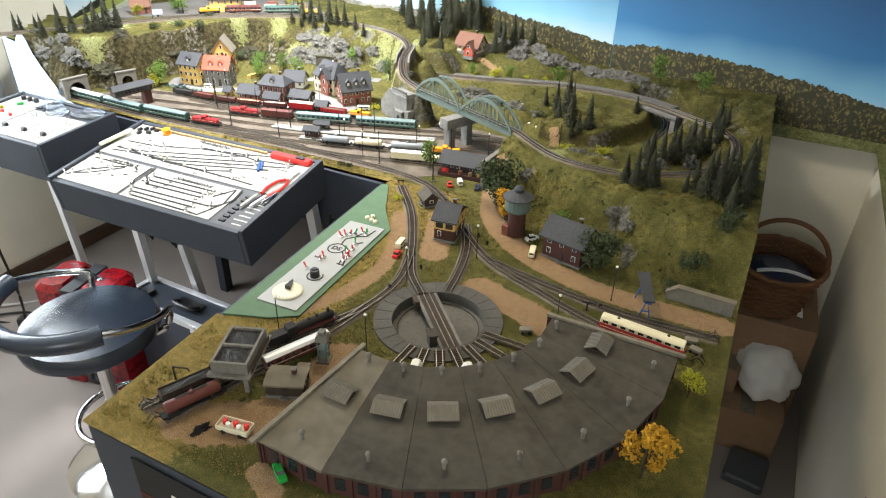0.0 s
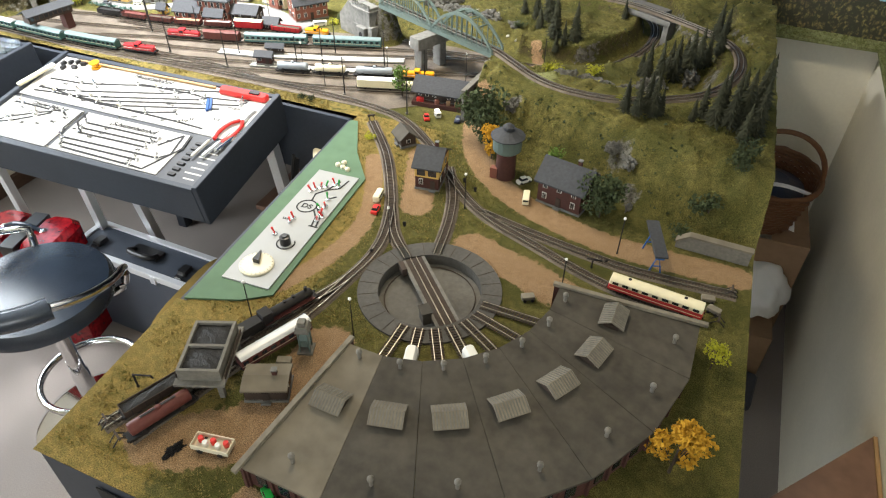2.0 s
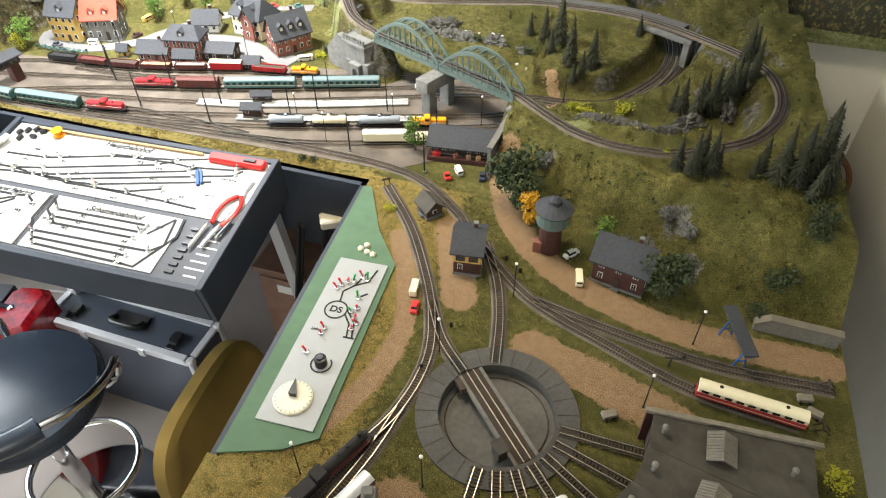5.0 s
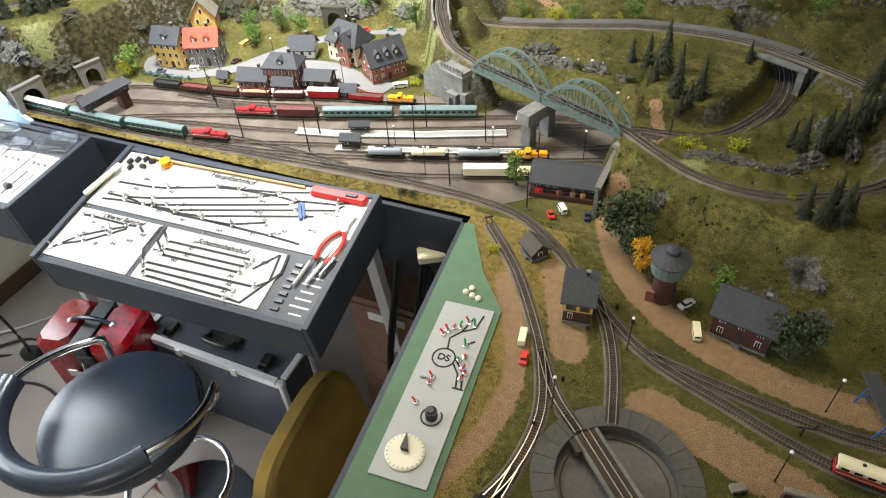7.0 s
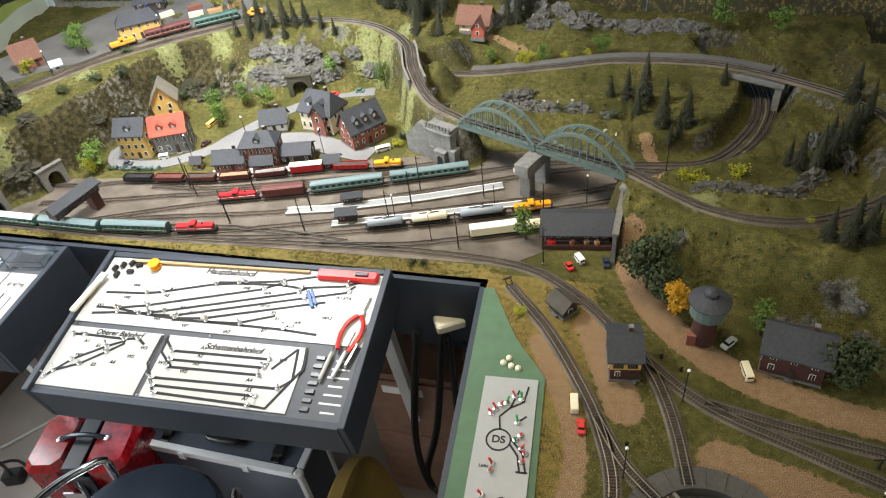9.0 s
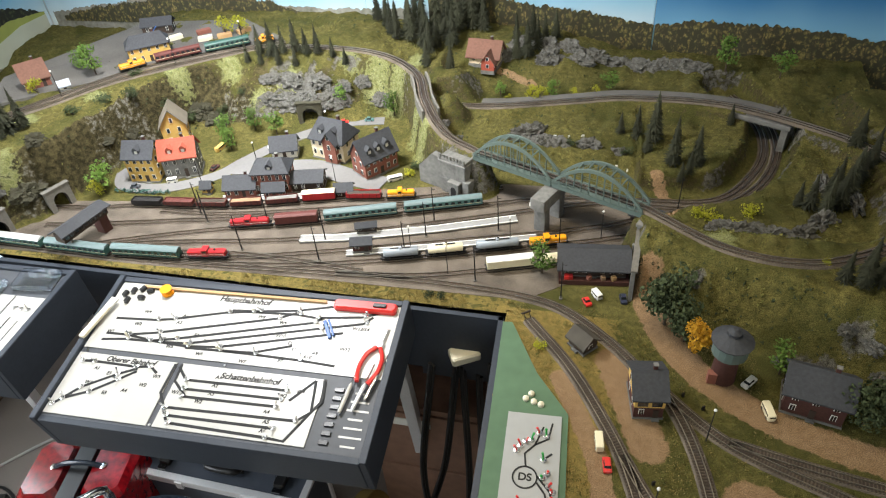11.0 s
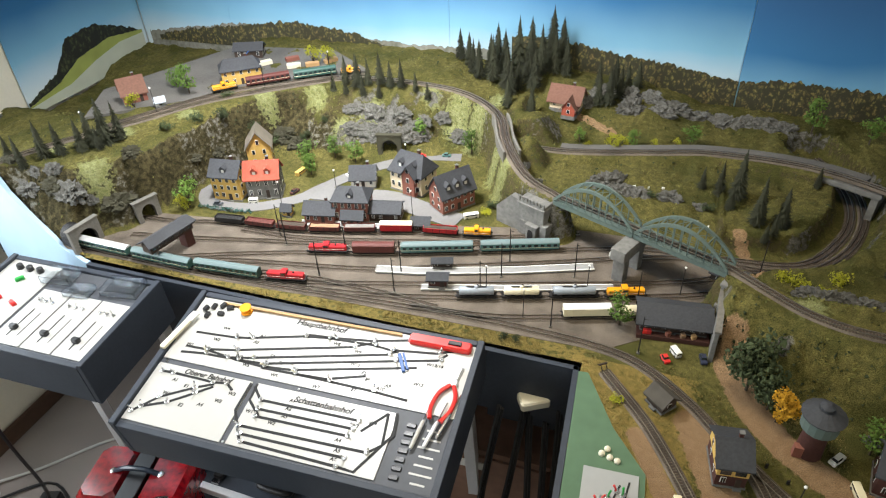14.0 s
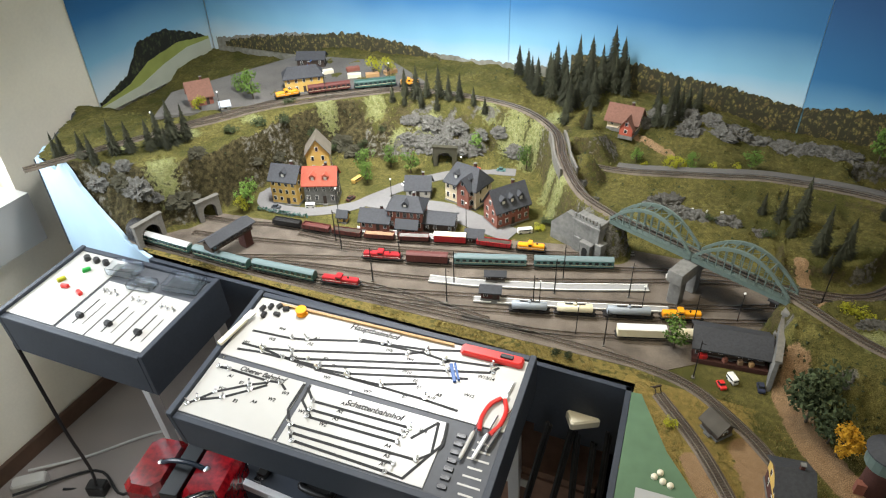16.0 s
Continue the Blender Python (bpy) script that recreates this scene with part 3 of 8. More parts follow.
# ---- the table under the landscape ----
table = thing("layout_table", "dark slate-grey table frame carrying the model landscape", "table")
for (x0, y0), (x1, y1) in zip(OUTLINE, OUTLINE[1:] + OUTLINE[:1]):
    if min(y0, y1) > 3.0 or max(x0, x1) < -2.95:
        continue
    if max(y0, y1) < 2.0 and -2.9 < min(x0, x1) and max(x0, x1) <= -2.28:
        continue
    d = math.hypot(x1 - x0, y1 - y0)
    m = pose((x0 + x1) / 2, (y0 + y1) / 2, 0, 0, 0, math.degrees(math.atan2(y1 - y0, x1 - x0)))
    low = 0.80 if y1 > 1.83 or x1 < -0.5 else 0.62
    steps = max(1, int(d / 0.03))
    fb = Build()
    n = steps + 1
    tops = [max(0.995, ground_z(x0 + (x1 - x0) * i / steps, y0 + (y1 - y0) * i / steps) - 0.014) for i in range(n)]
    for side in (-0.012, 0.0):
        fb.v += [tuple(m @ Vector((-d / 2 + d * i / steps, side, low))) for i in range(n)]
        fb.v += [tuple(m @ Vector((-d / 2 + d * i / steps, side, tops[i]))) for i in range(n)]
    for i in range(steps):
        fb.f += [(i, i + 1, n + i + 1, n + i), (2 * n + i + 1, 2 * n + i, 3 * n + i, 3 * n + i + 1), (n + i, n + i + 1, 3 * n + i + 1, 3 * n + i), (i + 1, i, 2 * n + i, 2 * n + i + 1)]
    fb.f += [(0, n, 3 * n, 2 * n), (n - 1, 3 * n - 1, 4 * n - 1, 2 * n - 1)]
    part("fascia_board", fb, M["slate"], table)
for x, y in ((-0.80, 0.86), (-0.02, 0.86), (-0.82, 1.74), (-0.06, 2.7), (-1.35, 2.25), (-2.15, 2.25), (-2.15, 2.95), (-1.2, 2.95)):
    part("leg", Build().box(x, y, FLOOR, 0.045, 0.045, 0.98 - FLOOR - 0.1, bevel=0.003), M["slate"], table, "square dark painted timber leg")
part("underboard", Build().prism([(x * 0.995, y * 0.998) for x, y in OUTLINE], 0.84, 0.852), M["slate"], table)
# blue profile board at the west end
fb = Build()
n = 24
prof = [(-2.283 - 0.62 * i / n, 0.0) for i in range(n + 1)]
prof = [(x, float(np.interp(x, [-2.95, -2.86, -2.40, -2.287], [2.118, 1.968, 1.848, 1.812])) + 0.003) for x, y in prof]
for k, (dx, dy) in enumerate(((0, 0), (-0.004, -0.011))):
    fb.v += [(x + dx, y + dy, 0.72) for x, y in prof] + [(x + dx, y + dy, max(0.992, ground_z(x, y + 0.012) - 0.004)) for x, y in prof]
w = n + 1
for i in range(n):
    fb.f += [(i, i + 1, w + i + 1, w + i), (2 * w + i + 1, 2 * w + i, 3 * w + i, 3 * w + i + 1), (w + i, w + i + 1, 3 * w + i + 1, 3 * w + i)]
fb.f += [(n, 3 * w - 1, 4 * w - 1, 2 * w - 1)]
part("end_board", fb, M["skyblue"], table, "pale blue painted profile board")

# ---- railway tracks ----


def track(name, pts, label, bed=True, stop=False):
    root = thing("railway_track", label, "track", group="tracks of the layout")
    base = [Vector((p.x, p.y, p.z)) for p in pts]
    if bed:
        part("ballast_bed", Build().strip(base, [(-0.0185, -0.003), (0.0185, -0.003), (0.0125, 0.0028), (-0.0125, 0.0028)]), M["ballast"], root)
    sl = Build()
    run, nxt = 0.0, 0.0
    for a, c in zip(base, base[1:]):
        d = c - a
        L = d.length
        while nxt <= run + L:
            p = a + d * ((nxt - run) / L)
            sl.box(0, 0, 0.0022, 0.0030, 0.0225, 0.0018, Matrix.Translation(p) @ Matrix.Rotation(math.atan2(d.y, d.x), 4, 'Z'))
            nxt += 0.0058
        run += L
    tagged(part("sleeper", sl, M["sleeper"], root, "dark brown sleepers"), kind="stuff")
    for s in (-0.0062, 0.0062):
        part("rail", Build().strip(base, [(s - 0.0008, 0.0038), (s + 0.0008, 0.0038), (s + 0.0006, 0.0066), (s - 0.0006, 0.0066)]), M["rail"], root, "bare metal rail")
    return root


for key, pts in LINES.items():
    track(key, pts, "model railway track on brown ballast" if key not in ("upper", "upper_two", "loop") else "model railway track climbing over the hills")

# ---- turntable ----
tt = thing("turntable", "grey weathered railway turntable in a round pit", "turntable", pose(HUB[0], HUB[1], 1.0))
part("ring", Build().add(*(lambda n: ([(r * math.cos(2 * math.pi * i / n), r * math.sin(2 * math.pi * i / n), z) for r, z in ((PIT, -0.022), (PIT, 0.004), (RING, 0.004), (RING, -0.004)) for i in range(n)], [(j * n + i, j * n + (i + 1) % n, (j + 1) * n + (i + 1) % n, (j + 1) * n + i) for j in range(3) for i in range(n)]))(72)), M["ringstone"], tt, "", False)
part("pit_floor", Build().lathe([(PIT + 0.002, -0.026), (PIT + 0.002, -0.02)], 64), M["pitfloor"], tt)
part("pit_rail", Build().tube([(0.085 * math.cos(a / 30 * math.pi), 0.085 * math.sin(a / 30 * math.pi), -0.018) for a in range(60)], 0.001, 5, True), M["sleeper"], tt)
tb = thing("deck", "", "")
tb.parent, tb.matrix_basis = tt, pose(0, 0, 0, 0, 0, -46)
part("bridge_deck", Build().box(0, 0, -0.012, 0.188, 0.034, 0.014), M["timber"], tb)
for s in (-1, 1):
    part("bridge_rail", Build().box(0, s * 0.0062, 0.002, 0.188, 0.0013, 0.003), M["rail"], tb)
    part("walkway", Build().box(0, s * 0.0195, -0.004, 0.186, 0.006, 0.007), M["concrete"], tb)
part("control_hut", Build().box(0.062, -0.031, -0.008, 0.022, 0.016, 0.026, bevel=0.001).box(0.062, -0.031, 0.018, 0.026, 0.020, 0.003), M["roofgrey"], tb)
part("end_bracket", Build().box(-0.075, -0.028, -0.008, 0.026, 0.01, 0.016), M["timber"], tb)
joint = Build().box((PIT + RING) / 2, 0, 0.0036, RING - PIT - 0.002, 0.0010, 0.0009).mesh("joint", M["timber"])
for i in range(24):
    part("joint", joint, None, tt, m=pose(0, 0, 0, 0, 0, i * 15))

# ---- roundhouse ----
house_m = pose(HUB[0], HUB[1], 1.0)
rh = thing("roundhouse", "seven-stall brick engine shed with a flat grey felt roof", "engine shed", house_m)
A0, STALL, RI, RO, ZI, ZO = -99.0, 15.1, 0.234, 0.470, 0.076, 0.052


def polar(r, a, z=0.0):
    return (r * math.cos(radians(a)), r * math.sin(radians(a)), z)


for i in range(7):
    a, c = A0 + i * STALL, A0 + (i + 1) * STALL
    g = 0.05
    top = [polar(RI, a + g, ZI), polar(RO, a + g, ZO), polar(RO, c - g, ZO), polar(RI, c - g, ZI)]
    part("roof_panel", Build().add(top + [(x, y, z - 0.005) for x, y, z in top], [(0, 1, 2, 3), (7, 6, 5, 4)] + [(j, j + 4, (j + 1) % 4 + 4, (j + 1) % 4) for j in range(4)]), M["rooflight"] if i == 0 else M["roofgrey"], rh, "pale weathered roof panel" if i == 0 else "")
    for r, h in ((RO - 0.010, ZO - 0.005), (RI + 0.004, ZI - 0.005)):
        p, q = polar(r, a), polar(r, c)
        d = math.hypot(q[0] - p[0], q[1] - p[1])
        m = pose((p[0] + q[0]) / 2, (p[1] + q[1]) / 2, 0, 0, 0, math.degrees(math.atan2(q[1] - p[1], q[0] - p[0])))
        if r > 0.3:
            part("rear_wall", Build().box(0, 0, 0, d, 0.006, h, m), M["brick"], rh)
            for s in (-0.3, 0, 0.3):
                part("window", Build().box(d * s, -0.0035, 0.012, 0.016, 0.002, 0.024, m), M["window"], rh)
            for s in (-0.48, -0.15, 0.15):
                part("pilaster", Build().box(d * s, -0.004, 0, 0.005, 0.006, h - 0.001, m), M["brick"], rh)
        else:
            for s in (-0.25, 0.25):
                part("gate", Build().box(d * s, 0, 0.004, d * 0.42, 0.003, h - 0.014, m), M["timber"], rh)
    mid = (a + c) / 2
    # monitor vent with a small saddle roof
    vm = pose(*polar(0.332, mid, 0.063), 0, 0, mid + 90) @ Matrix.Diagonal((1.2, 0.86, 1.15, 1))
    v = part("roof_vent", Build().box(0, 0, -0.006, 0.036, 0.030, 0.015, vm), M["timber"], rh)
    for s in (-1, 1):
        p = [(-0.021, 0, 0.0175), (0.021, 0, 0.0175), (0.021, s * 0.0245, 0.008), (-0.021, s * 0.0245, 0.008)]
        part("vent_roof", Build().add(p + [(x, y, z - 0.0016) for x, y, z in p], [(0, 1, 2, 3), (7, 6, 5, 4)] + [(j, j + 4, (j + 1) % 4 + 4, (j + 1) % 4) for j in range(4)], vm), M["ventroof"], v)
        for k in range(11):
            x = -0.0195 + 0.0039 * k
            p = [(x - 0.0008, s * 0.001, 0.0181), (x + 0.0008, s * 0.001, 0.0181), (x + 0.0008, s * 0.0243, 0.0090), (x - 0.0008, s * 0.0243, 0.0090)]
            part("batten", Build().add(p + [(a, c, z - 0.0012) for a, c, z in p], [(0, 1, 2, 3), (7, 6, 5, 4)] + [(j, j + 4, (j + 1) % 4 + 4, (j + 1) % 4) for j in range(4)], vm), M["concrete"], v)
    for r, z in ((0.432, 0.054), (0.249, 0.073)):
        part("smoke_pipe", Build().lathe([(0.0030, 0), (0.0030, 0.013), (0.0048, 0.0135), (0.0048, 0.0175), (0.0018, 0.021)], 10, pose(*polar(r, mid, z))), M["concrete"], rh)
for a, s in ((A0, 1), (A0 + 7 * STALL, -1)):
    m = pose(*polar((RI + RO) / 2, a), 0, 0, a)
    part("gable_wall", Build().add([(-0.128, -0.003, 0), (0.118, -0.003, 0), (0.118, -0.003, ZO - 0.003), (-0.128, -0.003, ZI + 0.002), (-0.128, 0.003, 0), (0.118, 0.003, 0), (0.118, 0.003, ZO - 0.003), (-0.128, 0.003, ZI + 0.002)], [(3, 2, 1, 0), (4, 5, 6, 7), (0, 1, 5, 4), (1, 2, 6, 5), (2, 3, 7, 6), (3, 0, 4, 7)], m), M["brick"], rh)
    part("parapet", Build().add([(-0.13, -0.004, ZI), (0.13, -0.004, ZO), (0.13, -0.004, ZO + 0.006), (-0.13, -0.004, ZI + 0.006), (-0.13, 0.004, ZI), (0.13, 0.004, ZO), (0.13, 0.004, ZO + 0.006), (-0.13, 0.004, ZI + 0.006)], [(3, 2, 1, 0), (4, 5, 6, 7), (0, 1, 5, 4), (1, 2, 6, 5), (2, 3, 7, 6), (3, 0, 4, 7)], m), M["ventroof"], rh)
for i in range(7):
    a = A0 + (i + 0.5) * STALL
    track("stall", [Vector((HUB[0], HUB[1], 1.002)) + Vector(polar(RING - 0.03 + (RI - RING + 0.035) * k / 6, a)) for k in range(7)], "short track from the turntable into a shed stall", bed=False)

for x, y in ((-0.455, 1.136), (-0.37, 1.173)):
    a = math.degrees(math.atan2(y - HUB[1], x - HUB[0]))
    nz = thing("shed_locomotive", "white rounded locomotive front in a shed gateway", "locomotive", pose(x, y, 1.0066, 0, 0, a))
    part("body", Build().box(0.03, 0, 0.006, 0.075, 0.021, 0.018, bevel=0.005), M["carwhite"], nz)
    part("roof", Build().box(0.03, 0, 0.0242, 0.068, 0.017, 0.004, bevel=0.003), M["carwhite"], nz)
    part("underframe", Build().box(0.03, 0, 0.0, 0.07, 0.016, 0.006), M["under"], nz)

# ---- backdrop ----


def sky_print(name, low, high):
    """A printed sky: deep blue above, pale towards the skyline, with faint cloud."""
    m = bpy.data.materials.new(name)
    m.use_nodes = True
    n, l = m.node_tree.nodes, m.node_tree.links
    b = n["Principled BSDF"]
    b.inputs["Roughness"].default_value = 0.55
    tc, sep = n.new("ShaderNodeTexCoord"), n.new("ShaderNodeSeparateXYZ")
    l.new(tc.outputs["Object"], sep.inputs[0])
    no = n.new("ShaderNodeTexNoise")
    no.inputs["Scale"].default_value, no.inputs["Detail"].default_value = 1.6, 3
    l.new(tc.outputs["Object"], no.inputs["Vector"])
    ad = n.new("ShaderNodeMath")
    ad.operation, ad.inputs[1].default_value = 'MULTIPLY_ADD', 0.16
    l.new(no.outputs["Fac"], ad.inputs[0])
    l.new(sep.outputs["Z"], ad.inputs[2])
    r = n.new("ShaderNodeValToRGB")
    mr = n.new("ShaderNodeMapRange")
    mr.inputs["From Min"].default_value, mr.inputs["From Max"].default_value = low, high
    l.new(ad.outputs[0], mr.inputs["Value"])
    l.new(mr.outputs[0], r.inputs[0])
    e = r.color_ramp.elements
    e[0].position, e[0].color = 0.05, (0.62, 0.72, 0.76, 1)
    e[1].position, e[1].color = 1.0, (0.008, 0.045, 0.16, 1)
    for p, c in ((0.24, (0.20, 0.42, 0.58, 1)), (0.46, (0.03, 0.15, 0.33, 1))):
        k = e.new(p)
        k.color = c
    l.new(r.outputs[0], b.inputs["Base Color"])
    return m


# Right-hand sheets get a darker copy: their dimmer light is in the print colour.
M["sky"], M["skyshaded"] = sky_print("sky_print", 1.17, 1.85), sky_print("shaded_sky_print", 1.05, 1.68)


def forest_print(name, light, mid, dark, scale):
    """Printed autumn wood: overlapping crowns, lit above and dark between."""
    m = bpy.data.materials.new(name)
    m.use_nodes = True
    n, l = m.node_tree.nodes, m.node_tree.links
    b = n["Principled BSDF"]
    b.inputs["Roughness"].default_value = 0.7
    tc, mp = n.new("ShaderNodeTexCoord"), n.new("ShaderNodeMapping")
    mp.inputs["Scale"].default_value = (1.0, 1.0, 0.75)
    l.new(tc.outputs["Object"], mp.inputs[0])
    warp, cell, fine = n.new("ShaderNodeTexNoise"), n.new("ShaderNodeTexVoronoi"), n.new("ShaderNodeTexNoise")
    warp.inputs["Scale"].default_value, fine.inputs["Scale"].default_value = scale * 0.6, scale * 4
    fine.inputs["Detail"].default_value = 4
    cell.inputs["Scale"].default_value = scale
    l.new(mp.outputs[0], warp.inputs["Vector"])
    l.new(mp.outputs[0], fine.inputs["Vector"])
    ad = n.new("ShaderNodeVectorMath")
    ad.operation = 'MULTIPLY_ADD'
    ad.inputs[1].default_value = (0.03, 0.03, 0.03)
    l.new(warp.outputs["Color"], ad.inputs[0])
    l.new(mp.outputs[0], ad.inputs[2])
    l.new(ad.outputs[0], cell.inputs["Vector"])
    sub = n.new("ShaderNodeMath")
    sub.operation = 'MULTIPLY_ADD'
    sub.inputs[1].default_value = 0.9
    l.new(fine.outputs["Fac"], sub.inputs[0])
    l.new(cell.outputs["Distance"], sub.inputs[2])
    r = n.new("ShaderNodeValToRGB")
    l.new(sub.outputs[0], r.inputs[0])
    e = r.color_ramp.elements
    e[0].position, e[0].color = 0.52, (*light, 1)
    e[1].position, e[1].color = 1.0, (*dark, 1)
    e.new(0.74).color = (*mid, 1)
    hs, hr = n.new("ShaderNodeHueSaturation"), n.new("ShaderNodeMapRange")
    hr.inputs["To Min"].default_value, hr.inputs["To Max"].default_value = 0.488, 0.530
    l.new(cell.outputs["Color"], hr.inputs["Value"])
    l.new(hr.outputs[0], hs.inputs["Hue"])
    l.new(r.outputs[0], hs.inputs["Color"])
    l.new(hs.outputs[0], b.inputs["Base Color"])
    return m


M["forestprint"] = forest_print("forest_print", (0.215, 0.160, 0.060), (0.105, 0.080, 0.028), (0.030, 0.028, 0.012), 78)
M["farhill"] = forest_print("far_hill_print", (0.075, 0.080, 0.035), (0.035, 0.038, 0.018), (0.012, 0.013, 0.008), 60)
M["meadow"] = mat("meadow_print", (0.30, 0.34, 0.09), 0.7, var=0.2, scale=15, bump=0.0)
M["rockprint"] = mat("cliff_print", (0.30, 0.29, 0.26), 0.8, var=0.5, scale=60, bump=0.0, col2=(0.10, 0.10, 0.07))
M["fieldprint"] = mat("pale_field_print", (0.47, 0.50, 0.40), 0.7, var=0.1, scale=10, bump=0.0)

back = thing("backdrop", "printed landscape backdrop of blue sky and wooded hills", "backdrop", kind="structure")
for x0, x1, dy in ((-3.08, -2.62, 0.0), (-2.62, -1.66, 0.001), (-1.66, -0.635, 0.0)):
    part("sky_sheet", Build().box((x0 + x1) / 2, 3.107 - dy, 0.93, x1 - x0 - 0.001, 0.004, 1.25), M["sky"], back)
part("sky_sheet", Build().box(0, 0, 0.93, 1.07, 0.004, 1.25, pose(-0.10, 3.075, 0, 0, 0, -3.2)), M["skyshaded"], back)
part("sky_sheet", Build().box(-3.09, 2.77, 1.06, 0.004, 0.68, 0.9), M["sky"], back)
part("sky_sheet", Build().box(0.412, 2.4, 0.93, 0.004, 1.35, 1.25), M["skyshaded"], back)


def printed_hill(name, material, knots, y, low, rough, seed, turn=None, label=""):
    """A printed skyline strip on the sheet, its crest broken by treetops."""
    rng = random.Random(seed)
    xs = np.arange(knots[0][0], knots[-1][0], 0.006)
    zs = np.interp(xs, [k[0] for k in knots], [k[1] for k in knots])
    top, n = [], len(xs)
    v = 0.0
    for z in zs:
        v = 0.5 * v + rng.uniform(-rough, rough)
        top.append(z + v + rng.uniform(0, rough))
    b = Build()
    b.v = [(x, y, low) for x in xs] + [(x, y, t) for x, t in zip(xs, top)]
    b.v += [(x, y + 0.0015, low) for x in xs] + [(x, y + 0.0015, t) for x, t in zip(xs, top)]
    b.f = [(i, i + 1, n + i + 1, n + i) for i in range(n - 1)] + [(n + i, n + i + 1, 3 * n + i + 1, 3 * n + i) for i in range(n - 1)]
    return part(name, b, material, back, label, m=turn)


printed_hill("cliff_strip", M["rockprint"], [(-3.05, 1.16), (-2.6, 1.225), (-2.29, 1.232), (-2.0, 1.205), (-1.8, 1.195), (-1.5, 1.2)], 3.0985, 0.95, 0.004, 2)
printed_hill("wooded_ridge", M["forestprint"], [(-3.0, 1.15), (-2.75, 1.195), (-2.3, 1.25), (-2.05, 1.222), (-1.9, 1.17)], 3.0955, 1.13, 0.006, 3)
printed_hill("wooded_ridge", M["forestprint"], [(-1.42, 1.26), (-1.154, 1.245), (-0.95, 1.205), (-0.842, 1.195), (-0.631, 1.158)], 3.0985, 0.95, 0.006, 4)
printed_hill("wooded_ridge", M["forestprint"], [(-0.53, 1.155), (-0.40, 1.180), (-0.17, 1.172), (0.1, 1.145), (0.3, 1.115), (0.42, 1.09), (0.53, 1.075)], -0.006, 0.93, 0.006, 5, pose(-0.10, 3.075, 0, 0, 0, -3.2))
west_m = pose(-3.085, 3.09, 0, 0, 0, 90)
printed_hill("wooded_ridge", M["farhill"], [(-0.66, 1.10), (-0.5, 1.155), (-0.40, 1.262), (-0.25, 1.27), (-0.1, 1.21), (0.0, 1.17)], -0.001, 1.07, 0.004, 6, west_m)
printed_hill("meadow_strip", M["meadow"], [(-0.66, 1.09), (-0.5, 1.12), (-0.38, 1.175), (-0.2, 1.20), (0.0, 1.17)], -0.0035, 1.07, 0.001, 7, west_m)
printed_hill("field_strip", M["fieldprint"], [(-0.66, 1.085), (-0.45, 1.10), (-0.3, 1.14), (-0.15, 1.165), (0.0, 1.16)], -0.0055, 1.06, 0.0, 8, west_m)
# shelf that carries the landscape on round the corner
shelf = thing("landscape_shelf", "narrow turfed shelf along the wall", "shelf", kind="structure")
part("shelf_board", Build().box(0.21, 3.060, 0.925, 0.40, 0.05, 0.012).box(0.400, 2.42, 0.925, 0.02, 1.30, 0.012), M["turf"], shelf)
east_m = pose(0.409, 3.05, 0, 0, 0, -90)
printed_hill("wooded_ridge", M["forestprint"], [(0.0, 1.09), (0.3, 1.06), (0.6, 1.10), (1.0, 1.07), (1.32, 1.09)], -0.001, 0.94, 0.006, 9, east_m)
printed_hill("meadow_strip", M["turf"], [(0.0, 0.965), (0.4, 0.975), (0.8, 0.965), (1.32, 0.975)], -0.0035, 0.937, 0.001, 10, east_m)
printed_hill("meadow_strip", M["turf"], [(-0.53, 0.962), (0.0, 0.965), (0.53, 0.962)], -0.009, 0.93, 0.001, 11, pose(-0.10, 3.075, 0, 0, 0, -3.2))

# ---- control panels ----
PANEL_FACE = {}


def panel_case(name, label, m, w, d, deep):
    root = thing(name, label, "control panel", m)
    part("top_plate", Build().box(0, 0, -0.008, w - 0.03, d - 0.03, 0.008), M["darkgrey"], root)
    for sx in (-1, 1):
        part("side_board", Build().box(sx * (w / 2 - 0.0075), 0, -deep, 0.015, d, deep + 0.012, bevel=0.002), M["slate"], root)
    for sy in (-1, 1):
        part("end_board", Build().box(0, sy * (d / 2 - 0.0075), -deep, w - 0.0305, 0.015, deep + (0.003 if sy < 0 else 0.008), bevel=0.002), M["slate"], root)
    part("bottom_board", Build().box(0, 0, -deep - 0.005, w - 0.01, d - 0.01, 0.006), M["slate"], root)
    return root


def plate(root, x0, y0, x1, y1, material, label=""):
    return part("faceplate", Build().box((x0 + x1) / 2, (y0 + y1) / 2, 0.0004, x1 - x0, y1 - y0, 0.0026), material, root, label)


def line_on(root, pts, wide=0.0060, z=0.0031, material=None, name="track_line"):
    h = wide / 2
    b = Build().strip([(x, y, z) for x, y in pts], [(-h, 0), (h, 0), (h, 0.0007), (-h, 0.0007)])
    return part(name, b, material or M["ink"], root)


def words(root, s, x, y, size, turn=0, z=0.0034, material=None, slant=0.0):
    c = bpy.data.curves.new("lettering", 'FONT')
    c.body, c.size, c.extrude, c.align_x, c.align_y, c.shear = s, size, 0.0002, 'CENTER', 'CENTER', slant
    c.offset = size * 0.026
    tmp = bpy.data.objects.new("lettering", c)
    d = bpy.data.meshes.new_from_object(tmp)
    bpy.data.objects.remove(tmp)
    d.materials.clear()
    d.materials.append(material or M["ink"])
    return part("lettering", d, None, root, "printed lettering", m=pose(x, y, z, 0, 0, turn))


